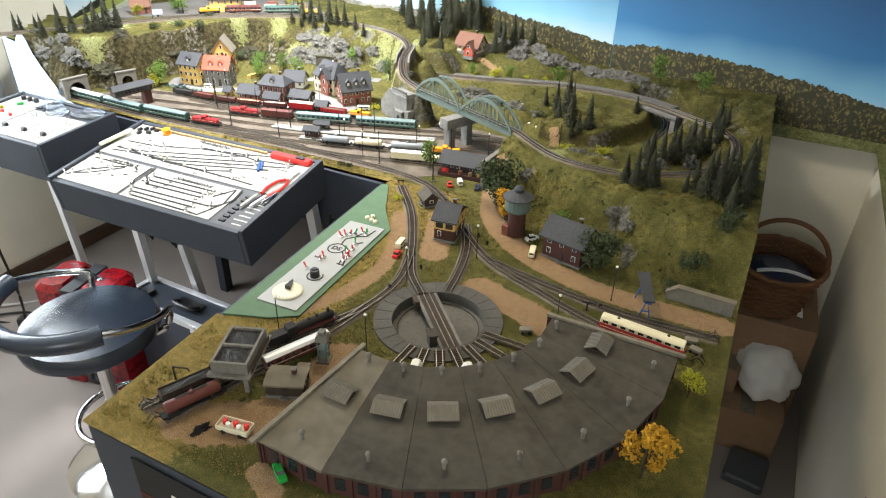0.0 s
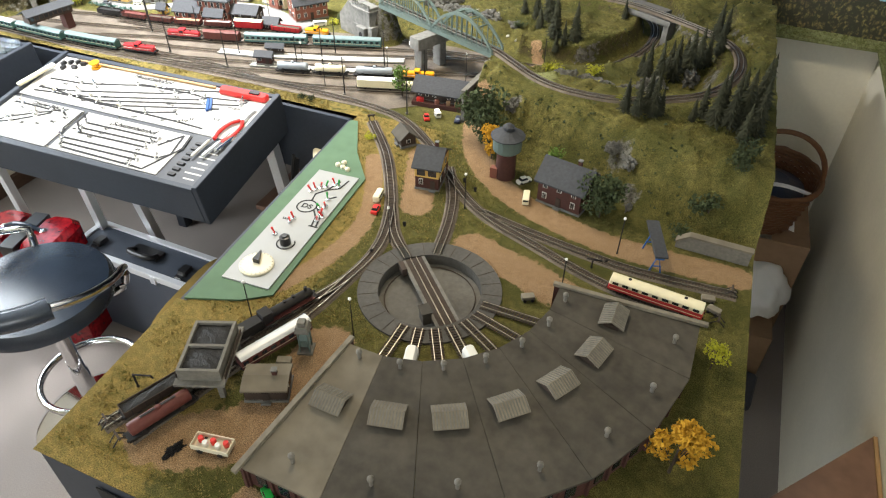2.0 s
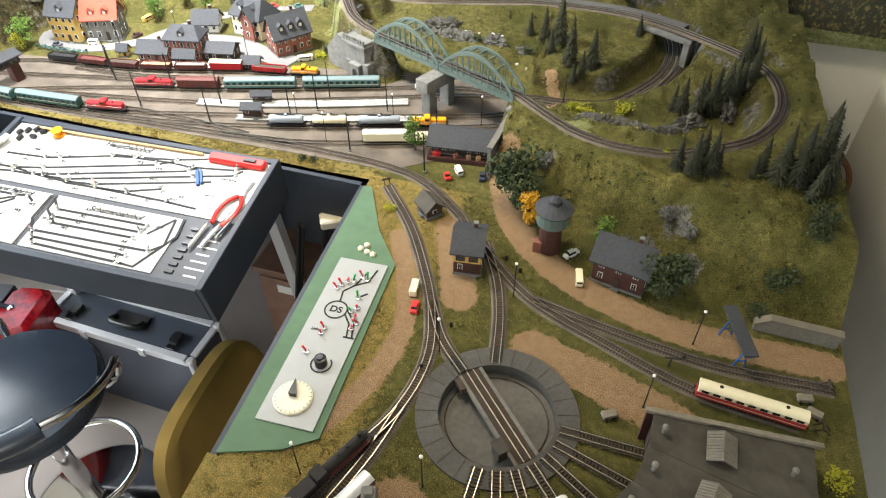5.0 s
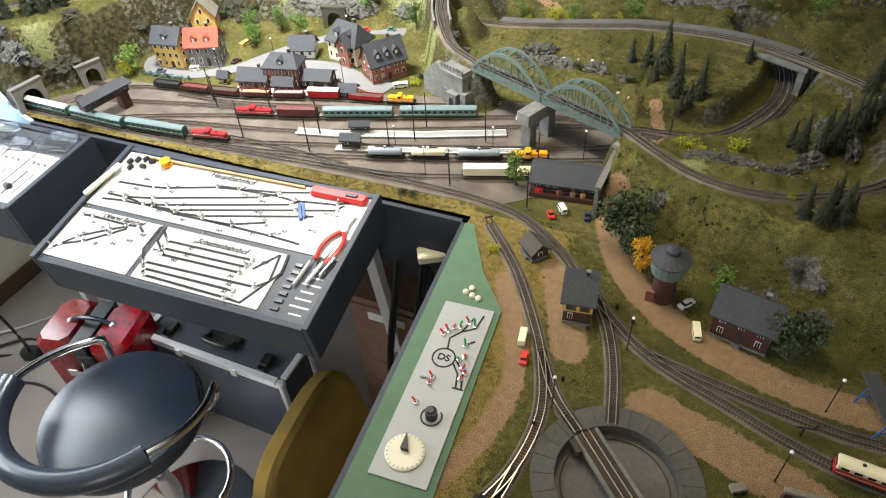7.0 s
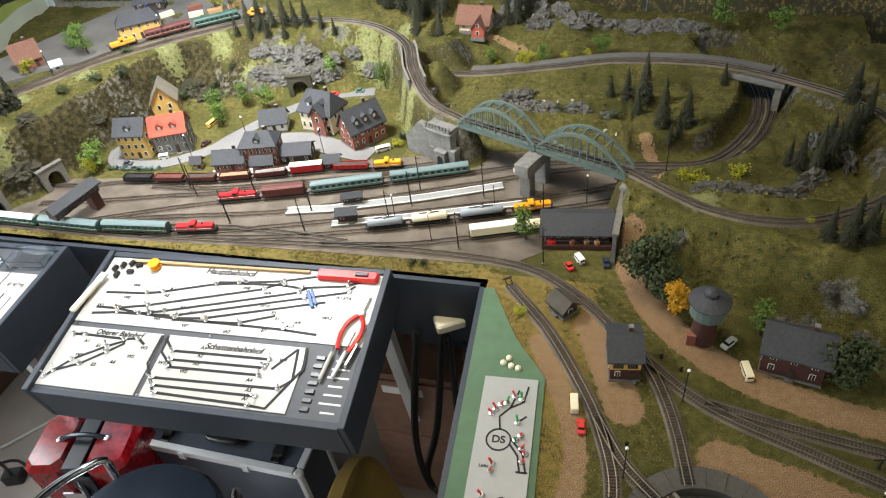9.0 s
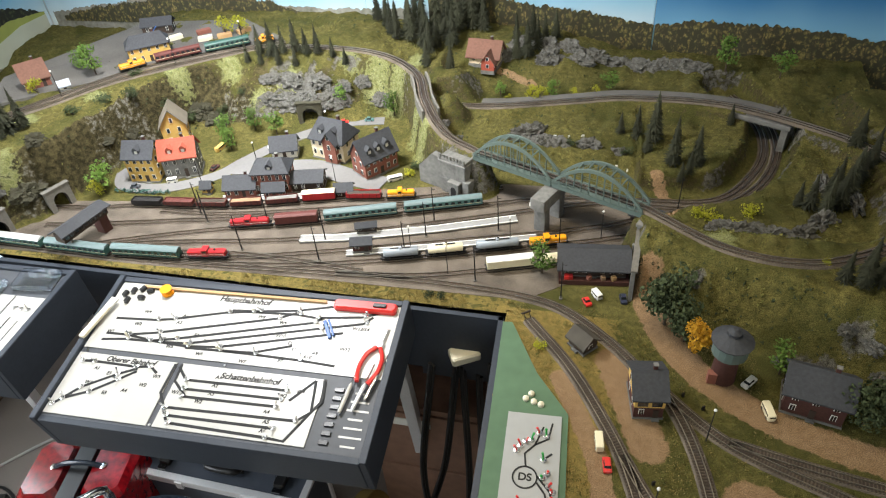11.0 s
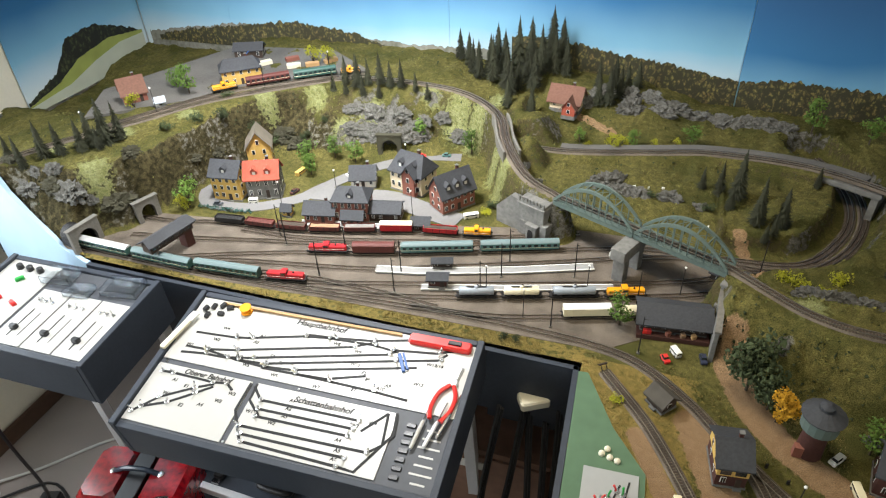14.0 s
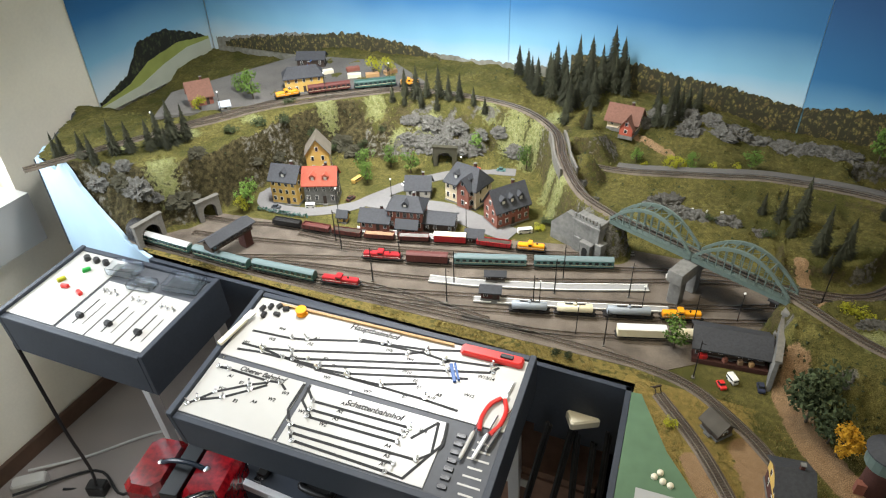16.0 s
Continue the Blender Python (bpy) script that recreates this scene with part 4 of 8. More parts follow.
def toggle(root, x, y, colour="chrome", turn=30):
    """A small toggle switch with its nut and lever."""
    t = part("switch", Build().lathe([(0.0055, 0.003), (0.0055, 0.0056), (0.0040, 0.006), (0.0040, 0.0082)], 8, pose(x, y, 0)), M["chrome"], root)
    part("lever", Build().lathe([(0.0014, 0), (0.0025, 0.0125), (0.0018, 0.014)], 6, pose(x, y, 0.0068, 24, 0, turn)), M[colour], t)


# main panel, with its three track diagrams
P1 = panel_case("control_panel", "slate-grey control desk with white track diagram plates", pose(-1.502, 1.592, 0.991, 8.4, 0, 2.2), 0.728, 0.385, 0.105)
W, D = 0.695, 0.355


def uv(u, v):
    """A place on the desk: u across, v from the back edge to the front."""
    return (-W / 2 + u * W, D / 2 - v * D)


def rect(root, u0, v0, u1, v1, material):
    a, c = uv(u0, v1), uv(u1, v0)
    plate(root, a[0], a[1], c[0], c[1], material)


rect(P1, 0.0, 0.0, 1.0, 0.525, M["panelwhite"])
rect(P1, 0.0, 0.565, 0.345, 0.985, M["panelwhite"])
rect(P1, 0.365, 0.565, 0.835, 0.985, M["panelwhite"])
rng = random.Random(4)
HB = [[(0.053, 0.292), (0.194, 0.277), (0.249, 0.259), (0.426, 0.167), (0.506, 0.145), (0.667, 0.131), (0.731, 0.143), (0.882, 0.105), (0.947, 0.054)],
      [(0.442, 0.146), (0.53, 0.134), (0.659, 0.102), (0.782, 0.043)],
      [(0.049, 0.41), (0.123, 0.408), (0.223, 0.371), (0.603, 0.177), (0.664, 0.119)],
      [(0.046, 0.46), (0.126, 0.441), (0.206, 0.438), (0.292, 0.403), (0.726, 0.183), (0.761, 0.138)],
      [(0.123, 0.408), (0.243, 0.436), (0.343, 0.426), (0.752, 0.222), (0.894, 0.153), (0.919, 0.098)],
      [(0.243, 0.436), (0.342, 0.447), (0.448, 0.428), (0.838, 0.235)],
      [(0.345, 0.456), (0.454, 0.451), (0.57, 0.441), (0.69, 0.364)],
      [(0.454, 0.451), (0.573, 0.452), (0.722, 0.457), (0.846, 0.471)]]
for run in HB:
    line_on(P1, [uv(*p) for p in run])
    for p in run[1:-1]:
        toggle(P1, *uv(p[0] + 0.012, p[1] - 0.008), turn=rng.uniform(0, 360), colour=rng.choice(["chrome", "chrome", "ivory"]))
for run in [[(0.029, 0.624), (0.072, 0.62), (0.219, 0.626), (0.266, 0.613), (0.295, 0.652)], [(0.017, 0.926), (0.077, 0.799), (0.172, 0.687), (0.226, 0.636)], [(0.039, 0.884), (0.112, 0.822), (0.183, 0.722), (0.228, 0.655)]]:
    line_on(P1, [uv(*p) for p in run])
    for p in run[:-1]:
        toggle(P1, *uv(*p), turn=rng.uniform(0, 360))
for run in [[(0.342, 0.575), (0.34, 0.771), (0.404, 0.951)],
            [(0.364, 0.573), (0.367, 0.688), (0.42, 0.775)],
            [(0.359, 0.592), (0.403, 0.678)],
            [(0.402, 0.672), (0.729, 0.664)],
            [(0.408, 0.732), (0.722, 0.722)],
            [(0.41, 0.781), (0.713, 0.772)],
            [(0.377, 0.86), (0.787, 0.843)],
            [(0.392, 0.908), (0.73, 0.903)],
            [(0.409, 0.952), (0.716, 0.962)],
            [(0.806, 0.579), (0.745, 0.726)],
            [(0.806, 0.579), (0.822, 0.779), (0.787, 0.843)],
            [(0.822, 0.779), (0.771, 0.969), (0.716, 0.962)],
            [(0.831, 0.566), (0.843, 0.705), (0.822, 0.779)]]:
    line_on(P1, [uv(*p) for p in run])
    if len(run) == 2 and abs(run[0][0] - run[1][0]) > 0.2:
        for p in run:
            toggle(P1, *uv(*p), turn=rng.uniform(0, 360))
words(P1, "Hauptbahnhof", *uv(0.47, 0.062), 0.022, slant=0.2)
words(P1, "Oberer Bahnhof", *uv(0.19, 0.593), 0.018, slant=0.2)
words(P1, "Schattenbahnhof", *uv(0.60, 0.618), 0.020, slant=0.2)
for s, u, v in (("W4", 0.15, 0.22), ("A1", 0.29, 0.225), ("A2", 0.28, 0.28), ("W8", 0.55, 0.175), ("W9", 0.63, 0.205), ("A7", 0.77, 0.19), ("W13/14", 0.89, 0.195), ("W11", 0.80, 0.25), ("W10", 0.64, 0.30),
                ("W12", 0.86, 0.35), ("W2", 0.14, 0.32), ("W1", 0.06, 0.395), ("W3", 0.25, 0.41), ("E3", 0.36, 0.36), ("E4", 0.40, 0.395), ("W5", 0.29, 0.46), ("W6", 0.40, 0.49), ("W7", 0.55, 0.52 - 0.012), ("E7", 0.67, 0.475), ("A10", 0.75, 0.43), ("E5", 0.68, 0.345), ("E6", 0.70, 0.385), ("A9", 0.77, 0.40),
                ("A1", 0.09, 0.665), ("E1", 0.14, 0.69), ("W3", 0.30, 0.675), ("W2", 0.27, 0.74), ("W1", 0.09, 0.765), ("A2", 0.05, 0.865), ("E3", 0.16, 0.82), ("A4", 0.22, 0.79),
                ("A1", 0.50, 0.632), ("A2", 0.50, 0.688), ("A3", 0.50, 0.742), ("W1", 0.385, 0.76), ("W2", 0.47, 0.80), ("W3", 0.72, 0.70), ("W4", 0.77, 0.66), ("A4", 0.69, 0.81), ("A5", 0.70, 0.87), ("A6", 0.70, 0.925)):
    words(P1, s, *uv(u, v), 0.0115, slant=0.15)
for i in range(7):
    v = 0.62 + 0.054 * i
    x, y = uv(0.885, v)
    part("rocker_switch", Build().box(x, y, 0.0002, 0.020, 0.010, 0.004, bevel=0.0012), M["black"], P1)
    x, y = uv(0.955, v + 0.006)
    part("label_bar", Build().box(x, y, 0.0002, 0.030 + 0.008 * (i % 3), 0.004, 0.0006), M["panelwhite"], P1)
for k, (u, v) in enumerate(((0.92, 0.03), (0.5, 0.545), (0.02, 0.545), (0.355, 0.975))):
    part("screw", Build().lathe([(0.0035, 0.0), (0.003, 0.0018)], 8, pose(*uv(u, v), 0.0003)), M["chrome"], P1)
for x, y in ((-0.33, 0.15), (0.32, 0.15)):
    part("leg", Build().box(x, y, -1.055, 0.03, 0.03, 0.945), M["alu"], P1, "square aluminium leg")

# second desk with the speed controllers
P2 = panel_case("control_panel", "slate-grey control desk with three slide controllers", pose(-2.229, 1.61, 1.014, 3.0, 0, 1.6), 0.475, 0.295, 0.12)
W, D = 0.445, 0.265
rect(P2, 0.0, 0.0, 0.36, 0.98, M["panelwhite"])
for i in range(3):
    u0 = 0.385 + 0.208 * i
    rect(P2, u0, 0.30, u0 + 0.196, 0.985, M["panelwhite"])
    line_on(P2, [uv(u0 + 0.07, 0.90), uv(u0 + 0.07, 0.55)], 0.003)
    line_on(P2, [uv(u0 + 0.13, 0.88), uv(u0 + 0.13, 0.58)], 0.0015)
    x, y = uv(u0 + 0.07, 0.80)
    part("slider_knob", Build().box(x, y, 0.003, 0.020, 0.014, 0.012, bevel=0.003), M["black"], P2)
    for k in range(3):
        toggle(P2, *uv(u0 + 0.05 + 0.045 * k, 0.45), turn=rng.uniform(0, 360))
for k in range(3):
    x, y = uv(0.10 + 0.075 * k, 0.10)
    part("rotary_knob", Build().lathe([(0.009, 0.003), (0.0085, 0.016), (0.006, 0.018)], 14, pose(x, y, 0)), M["black"], P2)
for name, u, v, w, d, h in (("parts_tray", 0.42, 0.13, 0.085, 0.05, 0.02), ("parts_tray", 0.62, 0.26, 0.07, 0.04, 0.014), ("parts_tray", 0.86, 0.12, 0.10, 0.06, 0.016)):
    x, y = uv(u, v)
    t = thing(name, "small clear plastic parts tray on the desk", "tray", P2.matrix_basis @ pose(x, y, 0.0045, 0, 0, 6))
    bb = Build().box(0, 0, 0, w, d, 0.0015)
    for sx in (-1, 1):
        bb.box(sx * (w / 2 - 0.0007), 0, 0.0016, 0.0014, d, h)
    for sy in (-1, 1):
        bb.box(0, sy * (d / 2 - 0.0007), 0.0016, w - 0.003, 0.0014, h)
    part("tray_body", bb, M["clear"], t)
for x, y in ((-0.21, 0.12), (0.205, 0.12)):
    part("leg", Build().box(x, y, -1.06, 0.028, 0.028, 0.935), M["alu"], P2, "square aluminium leg")
for col, u, v, t in (("brightred", 0.17, 0.52, 10), ("brightred", 0.30, 0.55, -20), ("limeleaf", 0.10, 0.45, 60), ("cargreen", 0.18, 0.25, 50)):
    x, y = uv(u, v)
    tagged(part("small_clip", Build().box(0, 0, 0, 0.022, 0.011, 0.009, bevel=0.002), M[col], m=P2.matrix_basis @ pose(x, y, 0.0035, 0, 0, t)), "small coloured plastic clip lying on the desk", "clip")

# tools on the main desk
W, D = 0.695, 0.355


def on_desk(u, v, turn=0, z=0.0038):
    return P1.matrix_basis @ pose(*uv(u, v), z, 0, 0, turn)


pl = thing("pliers", "small pliers with red rubber grips", "pliers", on_desk(0.965, 0.33, 82))
part("jaw", Build().box(0.035, 0, 0, 0.045, 0.012, 0.008, taper=0.6).box(0.01, 0, 0, 0.016, 0.018, 0.009, bevel=0.003), M["alu"], pl)
for s in (-1, 1):
    part("grip", Build().tube(curve([(0.004, s * 0.004, 0.005), (-0.02, s * 0.018, 0.006), (-0.055, s * 0.021, 0.006), (-0.085, s * 0.012, 0.006)], 0.006), 0.0048, 8), M["brightred"], pl, "red rubber grip")
kn = thing("craft_knife", "red plastic craft knife lying on the desk", "knife", on_desk(0.885, 0.035, 0))
part("body", Build().box(0, 0, 0, 0.145, 0.026, 0.014, bevel=0.005), M["brightred"], kn)
part("slider", Build().box(0.035, 0, 0.0142, 0.03, 0.01, 0.004, bevel=0.001), M["black"], kn)
for u, v, t, L, col in ((0.915, 0.60, 84, 0.12, "panelwhite"), (0.955, 0.59, 80, 0.11, "alu"), (0.985, 0.52, 78, 0.11, "chrome")):
    sd = thing("screwdriver", "thin precision screwdriver lying on the desk", "screwdriver", on_desk(u, v, t), group="precision screwdrivers")
    part("handle", Build().lathe([(0.003, -L * 0.5), (0.0042, -L * 0.45), (0.0042, 0.0), (0.0025, 0.008)], 10, pose(0, 0, 0.0045, 0, 90, 0)), M[col], sd)
    part("shaft", Build().lathe([(0.0015, 0.008), (0.0015, L * 0.5)], 6, pose(0, 0, 0.0045, 0, 90, 0)), M["chrome"], sd)
st = thing("wooden_strip", "pale wooden strip along the desk's rear edge", "strip", on_desk(0.42, 0.025, 0.5))
part("strip_body", Build().box(0, 0, 0, 0.46, 0.006, 0.006), M["wood"], st)
br = thing("paint_brush", "flat brush with a pale handle on the desk edge", "brush", on_desk(0.0, 0.36, 78, 0.013))
part("handle", Build().box(0, 0, 0, 0.09, 0.015, 0.007, bevel=0.002), M["ivory"], br)
part("bristles", Build().box(0.058, 0, 0.0005, 0.026, 0.018, 0.005), M["frame"], br)
for u, v in ((0.035, 0.10), (0.06, 0.07), (0.09, 0.05), (0.055, 0.15), (0.10, 0.12), (0.12, 0.06)):
    tagged(part("terminal_block", Build().box(0, 0, 0, 0.016, 0.010, 0.008, bevel=0.001), M["black"], m=on_desk(u, v, rng.uniform(0, 90))), "small black terminal block lying on the desk", "terminal block", "loose electrical parts")
sp = thing("wire_spool", "small orange spool of wire on the desk", "spool", on_desk(0.185, 0.06, 0))
part("spool", Build().lathe([(0.014, 0), (0.014, 0.003), (0.008, 0.0035), (0.008, 0.014), (0.014, 0.0145), (0.014, 0.017)], 16), M["orange"], sp)
cl = thing("blue_clip", "small blue and white plastic clip on the desk", "clip", on_desk(0.785, 0.225, -60))
part("arm", Build().box(0, 0, 0, 0.05, 0.008, 0.006, bevel=0.001).box(0, 0.009, 0.001, 0.045, 0.005, 0.006), M["steelblue"], cl)

# turntable desk let into the green board
gb = thing("green_board", "green painted board beside the turntable", "board")
part("board", Build().prism([(-0.935, 1.79), (-0.915, 1.792), (-0.845, 1.66), (-0.775, 1.57), (-0.752, 1.17), (-0.80, 1.135), (-0.895, 1.10), (-0.898, 1.18)], 1.0005, 1.0045), M["green"], gb)
P3 = thing("control_panel", "light grey turntable control plate with knobs and switches", "control panel", pose(-0.826, 1.366, 1.0047, 0, 0, -87))
part("faceplate", Build().box(0, 0, 0, 0.385, 0.100, 0.003), M["panelgrey"], P3)
kb = part("dial", Build().lathe([(0.033, 0.003), (0.033, 0.007), (0.030, 0.0085)], 40, pose(0.143, -0.005, 0)), M["ivory"], P3, "ivory dial with a black pointer")
part("pointer", Build().add([(0.143, -0.012, 0.0088), (0.143, 0.002, 0.0088), (0.112, -0.012, 0.0088), (0.143, -0.012, 0.0185), (0.143, 0.002, 0.0185), (0.112, -0.012, 0.0165)], [(2, 1, 0), (3, 4, 5), (0, 1, 4, 3), (1, 2, 5, 4), (2, 0, 3, 5)]), M["black"], kb)
for i in range(24):
    part("tick", Build().box(0.0295, 0, 0.0076, 0.004, 0.0007, 0.0010, pose(0.143, -0.005, 0, 0, 0, i * 15)), M["ink"], kb)
part("rotary_knob", Build().lathe([(0.011, 0.003), (0.0105, 0.02), (0.007, 0.021), (0.006, 0.024)], 18, pose(0.066, 0.013, 0)), M["black"], P3)
line_on(P3, [(0.066 + 0.018 * math.cos(a / 6), 0.013 + 0.018 * math.sin(a / 6)) for a in range(-14, 15, 2)], 0.003, 0.0031)
line_on(P3, [(-0.058 + 0.021 * math.cos(a * math.pi / 14), -0.008 + 0.021 * math.sin(a * math.pi / 14)) for a in range(29)], 0.003, 0.0031)
words(P3, "DS", -0.058, -0.008, 0.020, 90)
for run in ([(-0.079, -0.008), (-0.105, -0.012), (-0.125, 0.005), (-0.165, 0.018)], [(-0.125, 0.005), (-0.14, 0.028), (-0.175, 0.034)], [(-0.05, 0.013), (-0.03, 0.028), (0.0, 0.034)], [(-0.062, 0.013), (-0.035, 0.036), (0.0, 0.044)], [(-0.095, 0.02), (-0.11, 0.036)], [(0.0, 0.028), (0.0, 0.048)]):
    line_on(P3, run, 0.0035, 0.0031)
for x, y, col in ((-0.15, 0.012, "brightred"), (-0.145, 0.024, "cargreen"), (-0.13, -0.012, "brightred"), (-0.12, -0.02, "brightred"), (-0.135, -0.002, "cargreen"), (-0.095, 0.022, "cargreen"), (-0.07, 0.030, "brightred"), (-0.06, 0.022, "cargreen"),
                  (-0.045, 0.033, "brightred"), (-0.035, 0.041, "brightred"), (-0.02, 0.036, "brightred"), (-0.01, -0.012, "brightred"), (0.002, -0.014, "brightred"), (0.048, -0.022, "brightred"), (-0.11, -0.026, "brightred")):
    toggle(P3, x, y, col, rng.uniform(0, 360))
words(P3, "Licht", -0.005, -0.027, 0.008, 90)
for x, y in ((-0.862, 1.592), (-0.846, 1.587), (-0.853, 1.605), (-0.832, 1.583)):
    tagged(part("rotary_switch", Build().lathe([(0.0062, 0), (0.0062, 0.004), (0.005, 0.006), (0.002, 0.008)], 14), M["ivory"], m=pose(x + 0.004, y, 1.0047)), "small ivory push button on the green board", "button", "buttons on the board")

# ---- girder bridge ----
A, Bp = Vector((-1.086, 2.290, 1.122)), Vector((-0.648, 2.090, 1.122))
gird = thing("railway_bridge", "grey-green steel bridge with two pairs of arches", "bridge", Matrix.Translation((A + Bp) / 2) @ Matrix.Rotation(math.atan2(Bp.y - A.y, Bp.x - A.x), 4, 'Z'))
LEN = (Bp - A).length
HALF = 0.021
part("deck", Build().box(0, 0, -0.011, LEN, 2 * HALF, 0.007), M["bridge"], gird)
for k in range(2):
    cx, span, rise = (-0.25 + 0.5 * k) * LEN, LEN * 0.5 - 0.004, 0.066
    for s in (-1, 1):
        y = s * HALF
        n = 24
        arch = [(cx - span / 2 + span * i / n, y, -0.012 + rise * (1 - (2 * i / n - 1) ** 2) + 0.012) for i in range(n + 1)]
        part("arch_rib", Build().strip(arch, [(-0.0024, -0.0045), (0.0024, -0.0045), (0.0024, 0.0045), (-0.0024, 0.0045)]), M["bridge"], gird)
        part("bottom_chord", Build().box(cx, y, -0.015, span, 0.005, 0.012), M["bridge"], gird)
        for i in range(2, n - 1, 2):
            x, z = arch[i][0], arch[i][2]
            part("hanger", Build().box(x, y, -0.004, 0.0022, 0.0022, max(z + 0.004, 0.003)), M["bridge"], gird)
        part("handrail", Build().box(cx, y * 1.28, 0.010, span, 0.0009, 0.0009).box(cx, y * 1.28, 0.004, span, 0.0009, 0.0009), M["bridge"], gird)
    for i in range(6, 19, 3):
        x, z = cx - span / 2 + span * i / 24, rise * (1 - (2 * i / 24 - 1) ** 2)
        part("cross_brace", Build().box(x, 0, z - 0.002, 0.003, 2 * HALF, 0.003), M["bridge"], gird)
        if i < 18:
            x2, z2 = cx - span / 2 + span * (i + 3) / 24, rise * (1 - (2 * (i + 3) / 24 - 1) ** 2)
            part("diagonal", Build().tube([(x, -HALF, z), (x2, HALF, z2)], 0.0011, 4), M["bridge"], gird)
ti = track("bridge", [Vector((A.x + (Bp.x - A.x) * i / 20, A.y + (Bp.y - A.y) * i / 20, 1.1185)) for i in range(21)], "model railway track crossing the steel bridge", bed=False)


def block(name, label, cat, m, boxes, material="stone"):
    t = thing(name, label, cat, m)
    for b in boxes:
        part(b[0], Build().box(*b[1:7], bevel=b[7] if len(b) > 7 else 0.0015), M[material], t)
    return t


TURN = math.degrees(math.atan2(Bp.y - A.y, Bp.x - A.x))
mid = (A + Bp) / 2
block("bridge_pier", "grey stone bridge pier with a pale cap", "pier", pose(mid.x, mid.y, 1.0, 0, 0, TURN), [("cap", 0, -0.02, 0.072, 0.04, 0.135, 0.032), ("shaft", 0, -0.062, -0.004, 0.032, 0.024, 0.076), ("shaft", 0, 0.01, -0.004, 0.032, 0.024, 0.076)])
for i in range(7):
    gp = part("cap_block", Build().box(0, 0, 0, 0.0035, 0.014, 0.010), M["whitewall"], bpy.data.objects["bridge_pier"], m=pose(-0.021, -0.08 + 0.02 * i, 0.078))
block("bridge_abutment", "grey stone abutment column under the bridge end", "pier", pose(Bp.x + 0.008, Bp.y - 0.012, 1.0, 0, 0, TURN), [("plinth", 0, -0.012, -0.004, 0.034, 0.060, 0.05), ("column", 0, -0.012, 0.046, 0.026, 0.050, 0.052), ("cap", 0, -0.012, 0.098, 0.032, 0.056, 0.008)])
pg = block("bridge_portal", "grey stone bridge gatehouse with an arched doorway", "gatehouse", pose(A.x - 0.030, A.y + 0.008, 1.0, 0, 0, TURN), [("wall", -0.012, -0.018, -0.002, 0.086, 0.075, 0.112), ("buttress", 0.034, -0.045, -0.002, 0.022, 0.03, 0.058), ("buttress", -0.036, -0.045, -0.002, 0.022, 0.026, 0.05), ("string_course", -0.012, -0.018, 0.096, 0.092, 0.081, 0.006), ("porch", 0.0, -0.062, -0.002, 0.034, 0.016, 0.048), ("porch_roof", 0.0, -0.062, 0.046, 0.040, 0.020, 0.004)])
part("wing_wall", Build().add([(x, y, z) for y in (-0.05, -0.03) for x, z in ((-0.055, -0.002), (-0.055, 0.100), (-0.085, 0.105), (-0.135, 0.052), (-0.135, -0.002))], [(0, 1, 2, 3, 4), (9, 8, 7, 6, 5), (0, 5, 6, 1), (1, 6, 7, 2), (2, 7, 8, 3), (3, 8, 9, 4), (4, 9, 5, 0)]), M["stone"], pg)
for i in range(8):
    part("battlement", Build().box(-0.051 + 0.0112 * i, -0.054, 0.110, 0.006, 0.005, 0.010), M["stone"], pg)
# Flat black sheet on the porch, painting the shade inside the doorway.
part("doorway", Build().add([(-0.009 + 0.018 * (0.5 + 0.5 * math.cos(a * math.pi / 10)), -0.0706, 0.026 + 0.010 * math.sin(a * math.pi / 10)) for a in range(11)] + [(-0.009, -0.0706, 0.0), (0.009, -0.0706, 0.0)], [tuple(range(13))[::-1]]), M["ink"], pg)
wall = thing("retaining_wall", "grey stone retaining wall along the cutting", "wall")
part("wall_body", Build().strip([(-0.662, 2.05, 1.0), (-0.668, 1.96, 1.0), (-0.672, 1.90, 1.0)], [(-0.004, -0.004), (0.006, -0.004), (0.005, 0.085), (-0.003, 0.085)]), M["stone"], wall)
part("wall_cap", Build().strip([(-0.661, 2.05, 1.085), (-0.667, 1.96, 1.085), (-0.671, 1.90, 1.085)], [(-0.006, 0), (0.008, 0), (0.008, 0.005), (-0.006, 0.005)]), M["concrete"], wall)
w2 = thing("retaining_wall", "pale concrete parapets beside the climbing track", "wall")
for s in (-0.024, 0.024):
    pts = [p for p in LINES["upper"] if 2.44 < p.y < 2.66 and p.x > -1.4]
    part("parapet", Build().strip(pts, [(s - 0.003, -0.05), (s + 0.003, -0.05), (s + 0.003, 0.012), (s - 0.003, 0.012)]), M["concrete"], w2)
rw = thing("retaining_wall", "low grey concrete wall at the foot of the slope", "wall", pose(-0.028, 1.616, 0.998, 0, 0, -2))
part("wall_body", Build().add([(x, y, z) for y in (-0.005, 0.006) for x, z in ((-0.068, 0), (0.072, 0), (0.072, 0.034), (-0.044, 0.034), (-0.068, 0.016))], [(0, 1, 2, 3, 4), (9, 8, 7, 6, 5), (0, 5, 6, 1), (1, 6, 7, 2), (2, 7, 8, 3), (3, 8, 9, 4), (4, 9, 5, 0)]), M["concrete"], rw)
